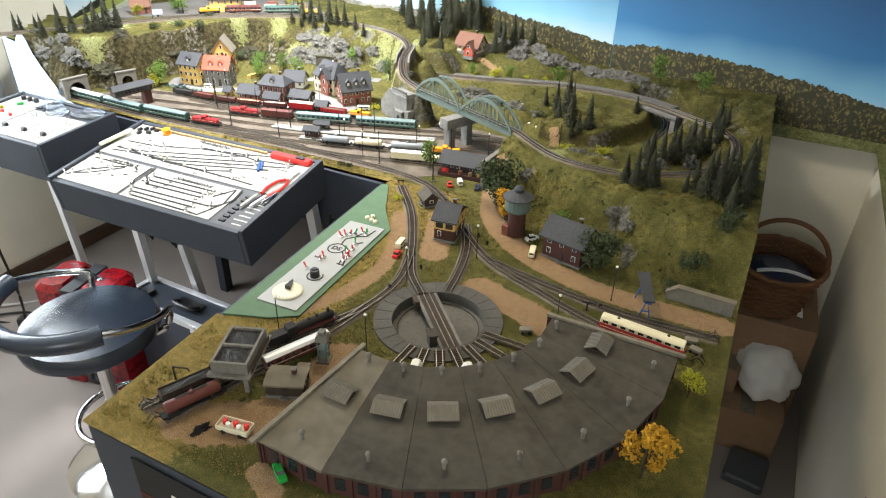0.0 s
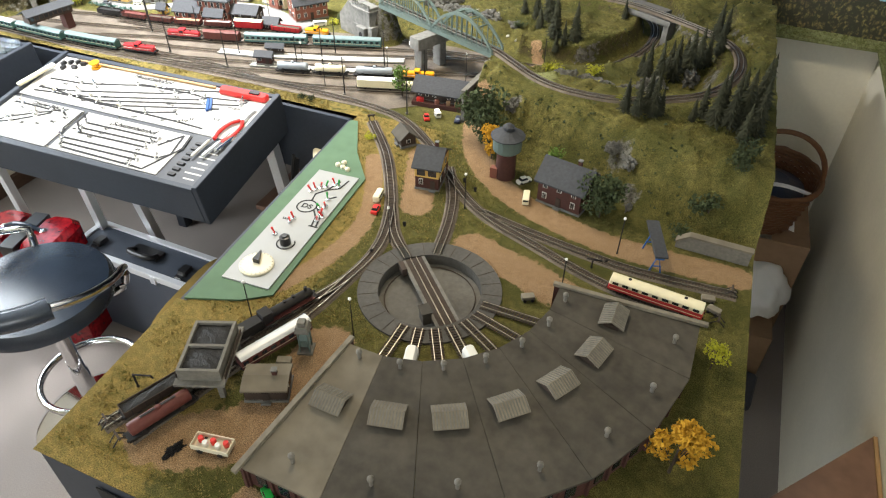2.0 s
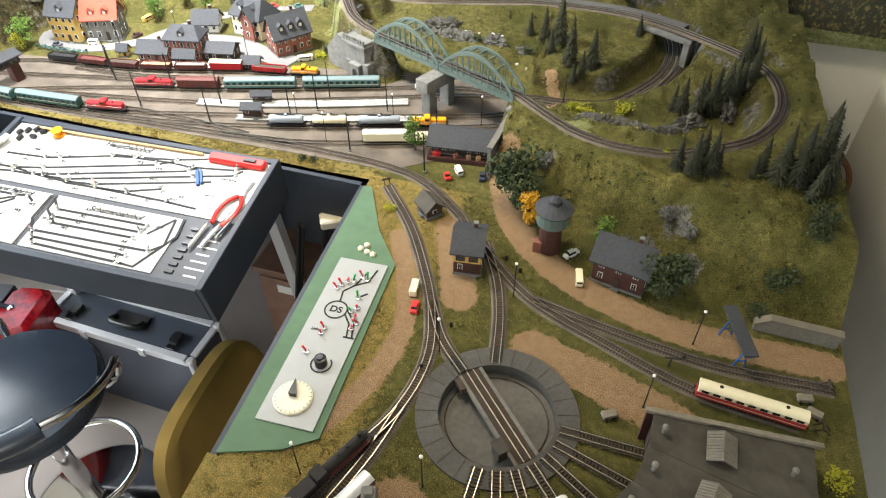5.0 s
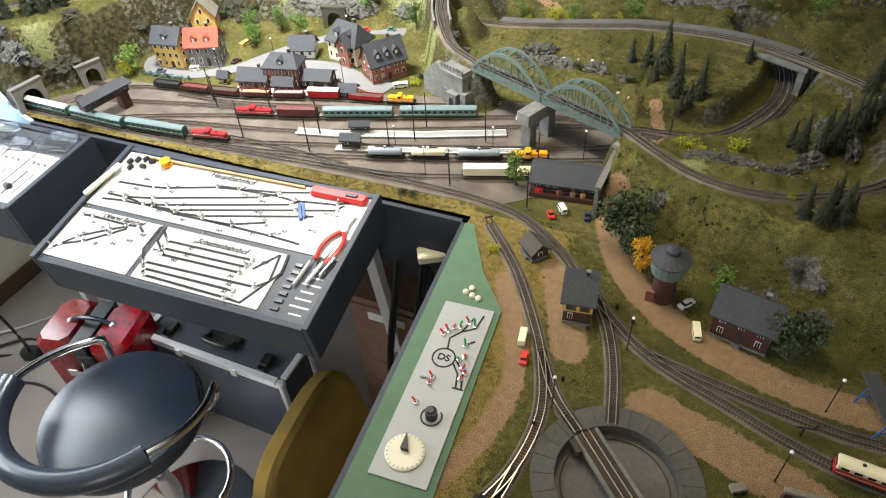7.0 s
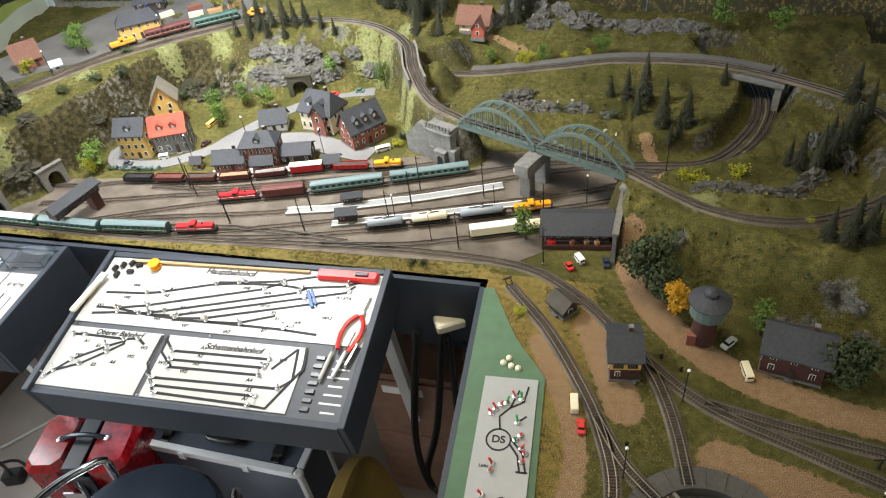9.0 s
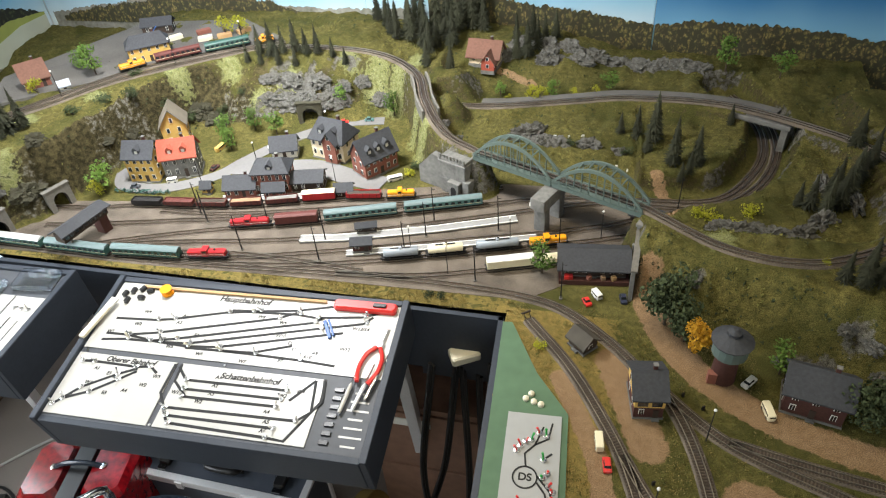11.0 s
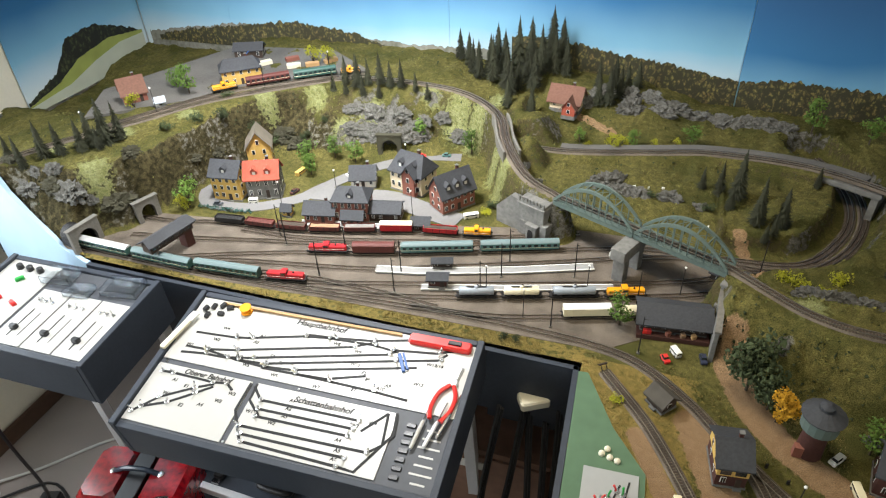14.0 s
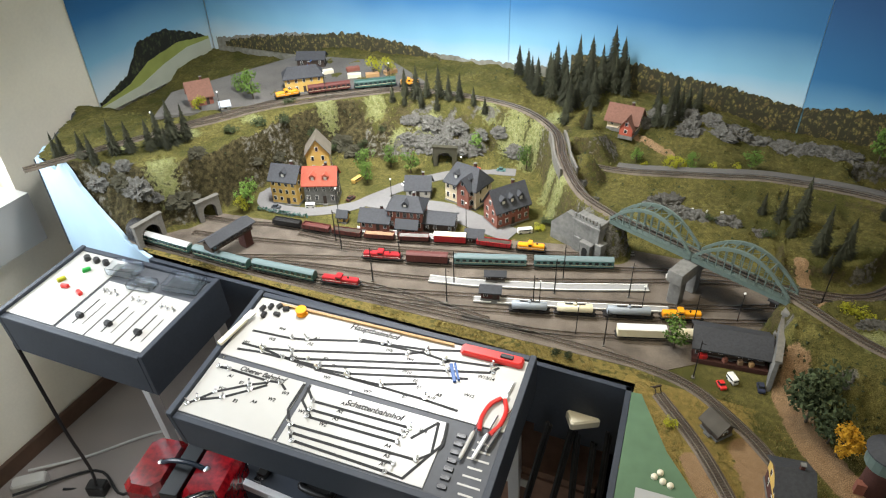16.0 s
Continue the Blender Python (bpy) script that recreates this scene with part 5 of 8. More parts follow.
part("wall_cap", Build().add([(x, y, z) for y in (-0.008, 0.008) for x, z in ((-0.070, 0.0165), (-0.045, 0.0345), (0.074, 0.0345), (0.074, 0.0385), (-0.046, 0.0385), (-0.070, 0.0205))], [(0, 1, 2, 3, 4, 5), (11, 10, 9, 8, 7, 6)] + [(k, k + 6, (k + 1) % 6 + 6, (k + 1) % 6) for k in range(6)]), M["rooflight"], rw)
vd = thing("viaduct", "grey stone underbridge carrying the hill track", "bridge", pose(-0.325, 2.628, 0.998, 0, 0, -27))
part("deck_slab", Build().box(0, 0, 0.072, 0.15, 0.044, 0.011), M["stone"], vd)
for s in (-1, 1):
    part("pier", Build().box(s * 0.066, 0, 0, 0.018, 0.040, 0.072), M["stone"], vd)
    part("parapet", Build().box(0, s * 0.024, 0.078, 0.16, 0.005, 0.012), M["stone"], vd)

# ---- rolling stock ----


def place_on(key, x, back=False):
    """The pose on a track where it crosses x."""
    pts = LINES[key]
    best = min(range(1, len(pts) - 1), key=lambda i: abs(pts[i].x - x))
    d = pts[best + 1] - pts[best - 1]
    p = pts[best]
    f = 0.0
    if abs(d.x) > 1e-6:
        f = (x - p.x) / d.x
    p = p + d * f
    return pose(p.x, p.y, p.z + 0.0066, 0, 0, math.degrees(math.atan2(d.y, d.x)) + (180 if back else 0))


def running_gear(root, L, bogies=True):
    part("underframe", Build().box(0, 0, 0.0055, L * 0.97, 0.018, 0.003), M["under"], root)
    for s in (-1, 1):
        if bogies:
            bg = part("bogie", Build().box(s * L * 0.34, 0, 0.0025, 0.026, 0.016, 0.004), M["under"], root)
            xs = (s * L * 0.34 - 0.008, s * L * 0.34 + 0.008)
        else:
            bg, xs = root, (s * L * 0.30,)
        for x in xs:
            part("wheelset", Build().lathe([(0.0042, -0.0072), (0.0042, -0.0056), (0.0012, -0.0055), (0.0012, 0.0055), (0.0042, 0.0056), (0.0042, 0.0072)], 10, pose(x, 0, 0.0042, 90, 0, 0)), M["under"], bg)
        part("buffer_beam", Build().box(s * (L * 0.485), 0, 0.006, 0.003, 0.02, 0.004).box(s * (L * 0.495), -0.007, 0.0075, 0.005, 0.003, 0.003).box(s * (L * 0.495), 0.007, 0.0075, 0.005, 0.003, 0.003), M["under"], root)


def arc_roof(L, w, z, rise, n=8):
    b = Build()
    prof = [(-w / 2 + w * i / n, z + rise * (1 - abs(2 * i / n - 1) ** 2.6)) for i in range(n + 1)]
    b.v = [(-L / 2, y, h) for y, h in prof] + [(L / 2, y, h) for y, h in prof]
    k = n + 1
    b.f = [(i, i + 1, k + i + 1, k + i) for i in range(n)] + [tuple(range(k))[::-1], tuple(range(k, 2 * k)), (0, k, 2 * k - 1, n)]
    return b


def coach(m, L, wall, roof, label, band=None, group="passenger coaches"):
    r = thing("coach", label, "railway coach", m, group)
    running_gear(r, L)
    part("body", Build().box(0, 0, 0.0086, L * 0.985, 0.0235, 0.0195, bevel=0.001), wall, r)
    part("roof", arc_roof(L * 0.985, 0.0236, 0.0281, 0.0055), roof, r)
    for s in (-1, 1):
        k = max(4, int(L / 0.0165))
        for i in range(k):
            part("window", Build().box(-L * 0.44 + L * 0.88 * i / (k - 1), s * 0.01175, 0.0175, 0.0095, 0.0008, 0.0068), M["window"], r)
        part("stripe", Build().box(0, s * 0.0118, 0.0145, L * 0.97, 0.0004, 0.0009), band or M["cream"], r)
    return r


def box_wagon(m, L, wall, roof, label, h=0.021, group="goods wagons"):
    r = thing("box_wagon", label, "goods wagon", m, group)
    running_gear(r, L, L > 0.12)
    part("body", Build().box(0, 0, 0.0086, L * 0.95, 0.0225, h, bevel=0.0006), wall, r)
    part("roof", arc_roof(L * 0.96, 0.0236, 0.0086 + h, 0.004), roof, r)
    for s in (-1, 1):
        part("door", Build().box(0, s * 0.0116, 0.0095, 0.022, 0.0008, h - 0.003), wall, r)
        for i in range(7):
            x = -L * 0.44 + L * 0.88 * i / 6
            if abs(x) > 0.013:
                part("rib", Build().box(x, s * 0.0115, 0.009, 0.0012, 0.0008, h - 0.001), wall, r)
    return r


def tank_wagon(m, L, shell, label, group="tank wagons"):
    r = thing("tank_wagon", label, "tank wagon", m, group)
    running_gear(r, L, L > 0.1)
    part("shell", Build().lathe([(0.004, -L * 0.44), (0.0095, -L * 0.43), (0.0108, -L * 0.41), (0.0108, L * 0.41), (0.0095, L * 0.43), (0.004, L * 0.44)], 20, pose(0, 0, 0.0205, 0, 90, 0)), shell, r, smooth=True)
    part("dome", Build().lathe([(0.0045, 0.030), (0.0045, 0.0335), (0.003, 0.035)], 12), shell, r)
    part("walkway", Build().box(0, 0, 0.0325, L * 0.5, 0.004, 0.0006), M["under"], r)
    for s in (-1, 1):
        part("saddle", Build().box(s * L * 0.28, 0, 0.0085, 0.006, 0.019, 0.006), M["under"], r)
    part("ladder", Build().box(L * 0.03, 0.0112, 0.009, 0.005, 0.0008, 0.022), M["under"], r)
    return r


def open_wagon(m, L, wall, load, label):
    r = thing("open_wagon", label, "goods wagon", m, "goods wagons")
    running_gear(r, L, False)
    part("floor", Build().box(0, 0, 0.0086, L * 0.94, 0.0225, 0.001), wall, r)
    for s in (-1, 1):
        part("side", Build().box(0, s * 0.0112, 0.0096, L * 0.95, 0.0012, 0.012), wall, r)
        part("end", Build().box(s * L * 0.475, 0, 0.0096, 0.0012, 0.0212, 0.012), wall, r)
        for i in range(5):
            part("rib", Build().box(-L * 0.38 + L * 0.76 * i / 4, s * 0.0121, 0.0096, 0.0012, 0.0006, 0.0115), M["under"], r)
    b = Build()
    g = random.Random(int(L * 1e4) + len(bpy.data.objects))
    n = 9
    zz = [[0.0185 + 0.0035 * math.sin(math.pi * i / n) * math.sin(math.pi * j / 4) + g.uniform(-0.001, 0.001) for j in range(5)] for i in range(n + 1)]
    b.v = [(-L * 0.46 + L * 0.92 * i / n, -0.0104 + 0.0208 * j / 4, zz[i][j]) for i in range(n + 1) for j in range(5)]
    b.f = [(i * 5 + j, (i + 1) * 5 + j, (i + 1) * 5 + j + 1, i * 5 + j + 1) for i in range(n) for j in range(4)]
    part("load", b, load, r)
    return r


def shunter(m, L, paint, label, cab=0.0):
    r = thing("diesel_locomotive", label, "locomotive", m, "diesel locomotives")
    running_gear(r, L)
    part("footplate", Build().box(0, 0, 0.0086, L * 0.97, 0.023, 0.002), M["under"], r)
    part("hood", Build().box(L * 0.24, 0, 0.0106, L * 0.44, 0.017, 0.013, bevel=0.002), paint, r)
    part("hood", Build().box(-L * 0.27, 0, 0.0106, L * 0.38, 0.017, 0.013, bevel=0.002), paint, r)
    c = part("cab", Build().box(-L * 0.03, 0, 0.0106, L * 0.16, 0.0215, 0.020, bevel=0.0015), paint, r)
    for s in (-1, 1):
        part("window", Build().box(-L * 0.03, s * 0.0106, 0.021, L * 0.11, 0.0008, 0.006), M["window"], c)
        part("handrail", Build().box(0, s * 0.0112, 0.0165, L * 0.9, 0.0005, 0.0005), M["frame"], r)
        part("front_window", Build().box(-L * 0.03 + s * L * 0.08, 0, 0.0245, 0.0008, 0.016, 0.004), M["window"], c)
        part("headlight", Build().lathe([(0.0012, 0), (0.0012, 0.001)], 8, pose(s * L * 0.462, 0.005, 0.019, 0, 90, 0)), M["lampglobe"], r)
    part("exhaust", Build().lathe([(0.0022, 0.0236), (0.0022, 0.0275)], 10, x=L * 0.2), M["under"], r)
    return r


def train(key, stock):
    for make, x, *rest in stock:
        make(place_on(key, x), *rest)


RED, ORA, BRN = M["red"], M["orange"], M["brownwagon"]
train("s_one", [(tank_wagon, -1.215, 0.098, M["tank"], "grey tank wagon standing in the station"), (tank_wagon, -1.110, 0.098, M["cream"], "cream tank wagon standing in the station"),
                (tank_wagon, -0.988, 0.118, M["tank"], "grey bogie tank wagon in the station"), (shunter, -0.870, 0.098, ORA, "orange diesel locomotive coupled to tank wagons")])
train("s_zero", [(box_wagon, -0.948, 0.116, M["cream"], M["carwhite"], "white refrigerator van on the front siding"), (box_wagon, -0.822, 0.124, M["cream"], M["cream"], "cream flat-sided van behind the goods shed", 0.012)])
train("s_three", [(shunter, -1.655, 0.112, RED, "dark red diesel locomotive in the station"), (box_wagon, -1.533, 0.118, BRN, BRN, "red-brown covered goods wagon"),
                  (coach, -1.370, 0.196, M["teal"], M["roofpale"], "teal passenger coach at the platform"), (coach, -1.160, 0.212, M["teal"], M["roofpale"], "teal passenger coach at the platform")])
train("s_two", [(shunter, -1.705, 0.108, RED, "dark red diesel locomotive leading green coaches"), (coach, -1.868, 0.190, M["coachgreen"], M["roofpale"], "dark green passenger coach behind a red locomotive")])
train("main", [(coach, -2.066, 0.190, M["coachgreen"], M["roofpale"], "dark green passenger coach near the signal box"), (coach, -2.265, 0.180, M["coachgreen"], M["silver"], "green coach with a pale roof at the tunnel")])
for i, (col, load) in enumerate(((M["under"], M["coal"]), (BRN, M["brownwagon"]), (BRN, M["sleeper"]), (BRN, M["card"]), (BRN, M["gravel"]))):
    open_wagon(place_on("s_four", -2.0 + 0.097 * i), 0.09, col, load, "brown open goods wagon with a load" if i else "dark open goods wagon filled with coal")
train("s_four", [(box_wagon, -1.512, 0.095, RED, M["cream"], "red and cream covered wagon near the station building"), (shunter, -1.287, 0.080, ORA, "small orange diesel shunter"), (open_wagon, -1.39, 0.10, RED, M["sleeper"], "low red wagon beside the platform")])
train("upper_two", [(shunter, -2.275, 0.085, ORA, "orange locomotive at the hilltop station"), (coach, -2.165, 0.150, BRN, BRN, "red-brown coach at the hilltop station"), (coach, -2.035, 0.150, M["coachgreen"], M["coachgreen"], "dark green coach at the hilltop station"), (shunter, -1.93, 0.07, ORA, "small orange locomotive at the hilltop station")])

rc = thing("railcar", "red and cream diesel railcar beside the engine shed", "railcar", pose(-0.108, 1.4275, 1.0066, 0, 0, -5))
running_gear(rc, 0.172)
part("lower_body", Build().box(0, 0, 0.0075, 0.170, 0.024, 0.0125, bevel=0.002), RED, rc)
part("upper_body", Build().box(0, 0, 0.0202, 0.168, 0.0238, 0.0085, bevel=0.002), M["cream"], rc)
part("roof", arc_roof(0.166, 0.0235, 0.0288, 0.006), M["cream"], rc, smooth=True)
for s in (-1, 1):
    for i in range(9):
        part("window", Build().box(-0.072 + 0.018 * i, s * 0.012, 0.0215, 0.011, 0.0008, 0.0055), M["window"], rc)
    part("windscreen", Build().box(s * 0.0842, 0, 0.0212, 0.0008, 0.018, 0.006), M["window"], rc)
    part("stripe", Build().box(0, s * 0.0121, 0.0120, 0.164, 0.0004, 0.0012), M["cream"], rc)
    part("roof_hatch", Build().lathe([(0.003, 0.034), (0.003, 0.036)], 10, x=s * 0.05), M["under"], rc)

# ---- buildings ----


def house(name, label, m, w, d, h, rh, wall, roof, cols=3, rows=2, hip=0.0, chimney=True, door=True, dormers=0, overhang=0.005, cat="building", group=""):
    r = thing(name, label, cat, m @ Matrix.Scale({"house": 1.22, "station": 1.16, "signal box": 1.15, "hut": 1.25}.get(cat, 1.05), 4), group)
    t = 0.0025
    part("plinth", Build().box(0, 0, -0.006, w + 0.003, d + 0.003, 0.010), M["stone"], r)
    g = Build().box(0, 0, 0.0042, w, d, h - 0.0042)
    if hip == 0:
        for s in (-1, 1):
            g.add([(s * w / 2, -d / 2, h), (s * w / 2, d / 2, h), (s * w / 2, 0, h + rh), (s * (w / 2 - t), -d / 2, h), (s * (w / 2 - t), d / 2, h), (s * (w / 2 - t), 0, h + rh)], [(0, 1, 2), (5, 4, 3), (0, 2, 5, 3), (1, 4, 5, 2)])
    part("wall", g, wall, r)
    o = overhang
    for s in (-1, 1):
        dz = -rh * o / (d / 2)
        p = [(-w / 2 - o, s * (d / 2 + o), h + dz), (w / 2 + o, s * (d / 2 + o), h + dz), (w / 2 + o - hip, 0, h + rh + 0.001), (-w / 2 - o + hip, 0, h + rh + 0.001)]
        part("roof_slope", Build().add(p + [(x, y, z + 0.003) for x, y, z in p], [(3, 2, 1, 0), (4, 5, 6, 7)] + [(j, (j + 1) % 4, (j + 1) % 4 + 4, j + 4) for j in range(4)]), roof, r)
        if hip:
            p = [(s * (w / 2 + o), -d / 2 - o, h + dz), (s * (w / 2 + o), d / 2 + o, h + dz), (s * (w / 2 + o - hip), 0, h + rh + 0.001)]
            part("roof_hip", Build().add(p + [(x, y, z + 0.003) for x, y, z in p], [(2, 1, 0), (3, 4, 5), (0, 1, 4, 3), (1, 2, 5, 4), (2, 0, 3, 5)]), roof, r)
    fh = (h - 0.006) / rows
    for s in (-1, 1):
        for j in range(rows):
            for i in range(cols):
                x, z = (-0.5 + (i + 0.5) / cols) * w, 0.006 + fh * (j + 0.28)
                if door and j == 0 and i == cols // 2 and s < 0:
                    dd = part("door", Build().box(x, s * (d / 2 + 0.0004), 0.004, 0.0085, 0.0016, fh * 0.82), M["timber"], r)
                    part("door_step", Build().box(x, s * (d / 2 + 0.003), 0.0, 0.012, 0.006, 0.0035), M["stone"], dd)
                    continue
                f = part("window", Build().box(x, s * (d / 2 + 0.0002), z, 0.0085, 0.0014, fh * 0.55), M["frame"], r)
                part("pane", Build().box(x - 0.0018, s * (d / 2 + 0.0008), z + 0.0006, 0.0030, 0.0012, fh * 0.55 - 0.0014).box(x + 0.0018, s * (d / 2 + 0.0008), z + 0.0006, 0.0030, 0.0012, fh * 0.55 - 0.0014), M["window"], f)
    for s in (-1, 1):
        for j in range(rows + (1 if rh > 0.02 and not hip else 0)):
            for k in ((-1, 1) if d > 0.045 and j < rows else (0,)):
                y, z = k * d * 0.22, 0.006 + fh * (j + 0.28)
                f = part("window", Build().box(s * (w / 2 + 0.0002), y, z, 0.0014, 0.0085, fh * 0.5), M["frame"], r)
                part("pane", Build().box(s * (w / 2 + 0.0008), y, z + 0.0006, 0.0012, 0.0066, fh * 0.5 - 0.0014), M["window"], f)
    if chimney:
        c = part("chimney", Build().box(w * 0.2, d * 0.06, h + rh * 0.55, 0.006, 0.006, rh * 0.45 + 0.011), M["brick"], r)
        part("chimney_cap", Build().box(w * 0.2, d * 0.06, h + rh + 0.0112, 0.0076, 0.0076, 0.0016), M["stone"], c)
    for i in range(dormers):
        x = (-0.5 + (i + 0.5) / dormers) * w * 0.8
        y = -d * 0.27
        z = h + rh * 0.40
        dm = part("dormer", Build().box(x, y, z - 0.006, 0.014, 0.016, 0.013).add([(x - 0.009, y - 0.011, z + 0.006), (x + 0.009, y - 0.011, z + 0.006), (x, y - 0.011, z + 0.015), (x - 0.009, y + 0.014, z + 0.006), (x + 0.009, y + 0.014, z + 0.006), (x, y + 0.014, z + 0.015)], [(0, 1, 2), (5, 4, 3), (1, 4, 5, 2), (0, 2, 5, 3), (0, 3, 4, 1)]), roof, r)
        part("window", Build().box(x, y - 0.0084, z - 0.004, 0.007, 0.001, 0.008), M["frame"], dm)
    return r


Z0 = 1.0
house("station_building", "two-storey red brick station building with a slate roof", pose(-1.668, 2.218, Z0, 0, 0, 12), 0.088, 0.062, 0.062, 0.022, M["brickrose"], M["slateroof"], 5, 2, hip=0.02, dormers=1, cat="station")
house("station_wing", "low brick station wing with a slate roof", pose(-1.752, 2.178, Z0, 0, 0, 12), 0.075, 0.052, 0.030, 0.020, M["brickrose"], M["slateroof"], 4, 1, chimney=True, cat="station")
house("station_wing", "low brick station wing with a slate roof", pose(-1.648, 2.172, Z0, 0, 0, 12), 0.050, 0.026, 0.028, 0.013, M["brickrose"], M["slateroof"], 3, 1, chimney=False, cat="station")
house("goods_shed", "dark timber goods shed beside the station", pose(-1.572, 2.238, Z0, 0, 0, 12), 0.084, 0.060, 0.032, 0.016, M["timber"], M["slateroof"], 4, 1, chimney=False, cat="shed")
house("town_house", "ochre two-storey house with a decorated gable", pose(-2.088, 2.225, Z0, 0, 0, 8), 0.072, 0.062, 0.070, 0.028, M["yellowwall"], M["slateroof"], 4, 3, dormers=1, cat="house")
house("town_house", "grey house with a red tiled roof", pose(-1.990, 2.262, Z0, 0, 0, 22), 0.082, 0.062, 0.060, 0.032, M["stone"], M["redroof"], 4, 2, dormers=2, cat="house")
house("town_house", "tall yellow house with a pale gable", pose(-2.075, 2.385, Z0, 0, 0, -60), 0.062, 0.062, 0.085, 0.040, M["yellowwall"], M["rooflight"], 3, 3, chimney=False, cat="house")
house("town_house", "white cottage with a slate roof", pose(-1.715, 2.395, Z0, 0, 0, 18), 0.062, 0.050, 0.028, 0.024, M["whitewall"], M["slateroof"], 3, 1, cat="house")
house("town_hall", "large cream and red house with steep slate roofs", pose(-1.556, 2.420, Z0, 0, 0, -14), 0.095, 0.070, 0.058, 0.038, M["creamwall"], M["slateroof"], 5, 2, hip=0.018, dormers=2, cat="house")
house("town_hall_wing", "brick gabled wing beside the cream house", pose(-1.545, 2.378, Z0, 0, 0, 76), 0.034, 0.036, 0.060, 0.024, M["brickrose"], M["slateroof"], 2, 2, chimney=False, door=False, cat="house")
house("town_house", "grey-brown brick house with a dark mansard roof", pose(-1.408, 2.352, Z0, 0, 0, 52), 0.092, 0.060, 0.050, 0.042, M["brickrose"], M["slateroof"], 5, 2, dormers=3, cat="house")
house("kiosk", "small yellow timber kiosk with a slate roof", pose(-1.862, 2.168, Z0, 0, 0, 10), 0.026, 0.022, 0.022, 0.012, M["yellowwall"], M["slateroof"], 2, 1, chimney=False, cat="kiosk")
house("track_hut", "small brick hut beside the platform", pose(-1.452, 2.205, Z0, 0, 0, 14), 0.036, 0.026, 0.022, 0.010, M["brick"], M["slateroof"], 2, 1, chimney=False, cat="hut")
house("platform_hut", "small dark hut on the platform end", pose(-1.322, 1.978, Z0 + 0.006, 0, 0, 14), 0.036, 0.020, 0.022, 0.006, M["brick"], M["slateroof"], 2, 1, chimney=False, cat="hut")
house("platform_shelter", "small dark waiting shelter on the platform", pose(-1.335, 2.050, Z0 + 0.007, 0, 0, 18), 0.046, 0.014, 0.020, 0.006, M["timber"], M["slateroof"], 3, 1, chimney=False, cat="shelter")
gs = house("engine_depot_shed", "long timber goods shed with a grey roof", pose(-0.757, 1.995, Z0 + 0.010, 0, 0, 6), 0.135, 0.070, 0.030, 0.018, M["timber"], M["slateroof"], 7, 1, chimney=False, overhang=0.012, cat="shed")
part("loading_ramp", Build().box(0, -0.036, -0.012, 0.150, 0.032, 0.014), M["brick"], gs, "brick loading ramp")
for i, (dx, c) in enumerate(((-0.058, "brightred"), (-0.05, "red"), (0.02, "card"), (0.042, "wood"), (-0.01, "brickrose"))):
    tagged(part("crate", Build().box(0, 0, 0, 0.010, 0.009, 0.010, bevel=0.0008), M[c], m=gs.matrix_basis @ pose(dx, -0.044, 0.0022, 0, 0, 9 * i)), "small coloured crate on the loading ramp", "crate", "crates on the ramp")
house("brick_house", "dark red brick house with a slate roof", pose(-0.340, 1.678, Z0, 0, 0, -12), 0.082, 0.062, 0.050, 0.026, M["brick"], M["slateroof"], 3, 2, cat="house", overhang=0.007)
sb = house("signal_box", "brick and timber signal box with a slate roof", pose(-0.638, 1.632, Z0, 0, 0, 8), 0.046, 0.072, 0.052, 0.022, M["brick"], M["slateroof"], 2, 2, cat="signal box", overhang=0.006)
part("timber_storey", Build().box(0, 0, 0.029, 0.0475, 0.0735, 0.022), M["yellowwall"], sb, "ochre timber upper storey")
for k in (-1, 1):
    part("cabin_window", Build().box(k * 0.011, -0.0372, 0.033, 0.016, 0.0012, 0.012), M["window"], sb)
house("lineside_hut", "small grey timber hut beside the track", pose(-0.762, 1.752, Z0, 0, 0, -42), 0.034, 0.030, 0.020, 0.012, M["timber"], M["roofgrey"], 1, 1, chimney=False, cat="hut")
house("chalet", "cream and green hillside chalet with a brown roof", pose(-1.170, 2.880, ground_z(-1.17, 2.86) - 0.002, 0, 0, -8), 0.082, 0.055, 0.030, 0.030, M["creamwall"], M["brownroof"], 3, 1, cat="house", overhang=0.008)
house("chalet_porch", "red gabled porch of the hillside chalet", pose(-1.152, 2.842, ground_z(-1.15, 2.86) - 0.002, 0, 0, 82), 0.040, 0.036, 0.026, 0.024, M["redroof"], M["brownroof"], 2, 1, chimney=False, cat="house")
house("meadow_barn", "dark timber barn in the hollow behind the bridge", pose(-0.632, 2.205, ground_z(-0.60, 2.205) - 0.004, 0, 0, -24), 0.072, 0.048, 0.026, 0.016, M["timber"], M["slateroof"], 2, 1, chimney=False, cat="barn")
zu = 1.187
house("hilltop_station", "ochre hilltop station building with a grey roof", pose(-2.275, 2.640, zu, 0, 0, 38), 0.115, 0.060, 0.050, 0.022, M["yellowwall"], M["slateroof"], 5, 2, hip=0.02, cat="station")
house("hilltop_house", "small brick house with a red tiled roof", pose(-2.545, 2.405, zu, 0, 0, 50), 0.062, 0.050, 0.032, 0.034, M["brickrose"], M["brownroof"], 2, 1, cat="house")
house("hilltop_shed", "small white shed beside the hilltop track", pose(-2.435, 2.395, zu, 0, 0, 45), 0.028, 0.022, 0.016, 0.010, M["whitewall"], M["tank"], 1, 1, chimney=False, cat="shed")
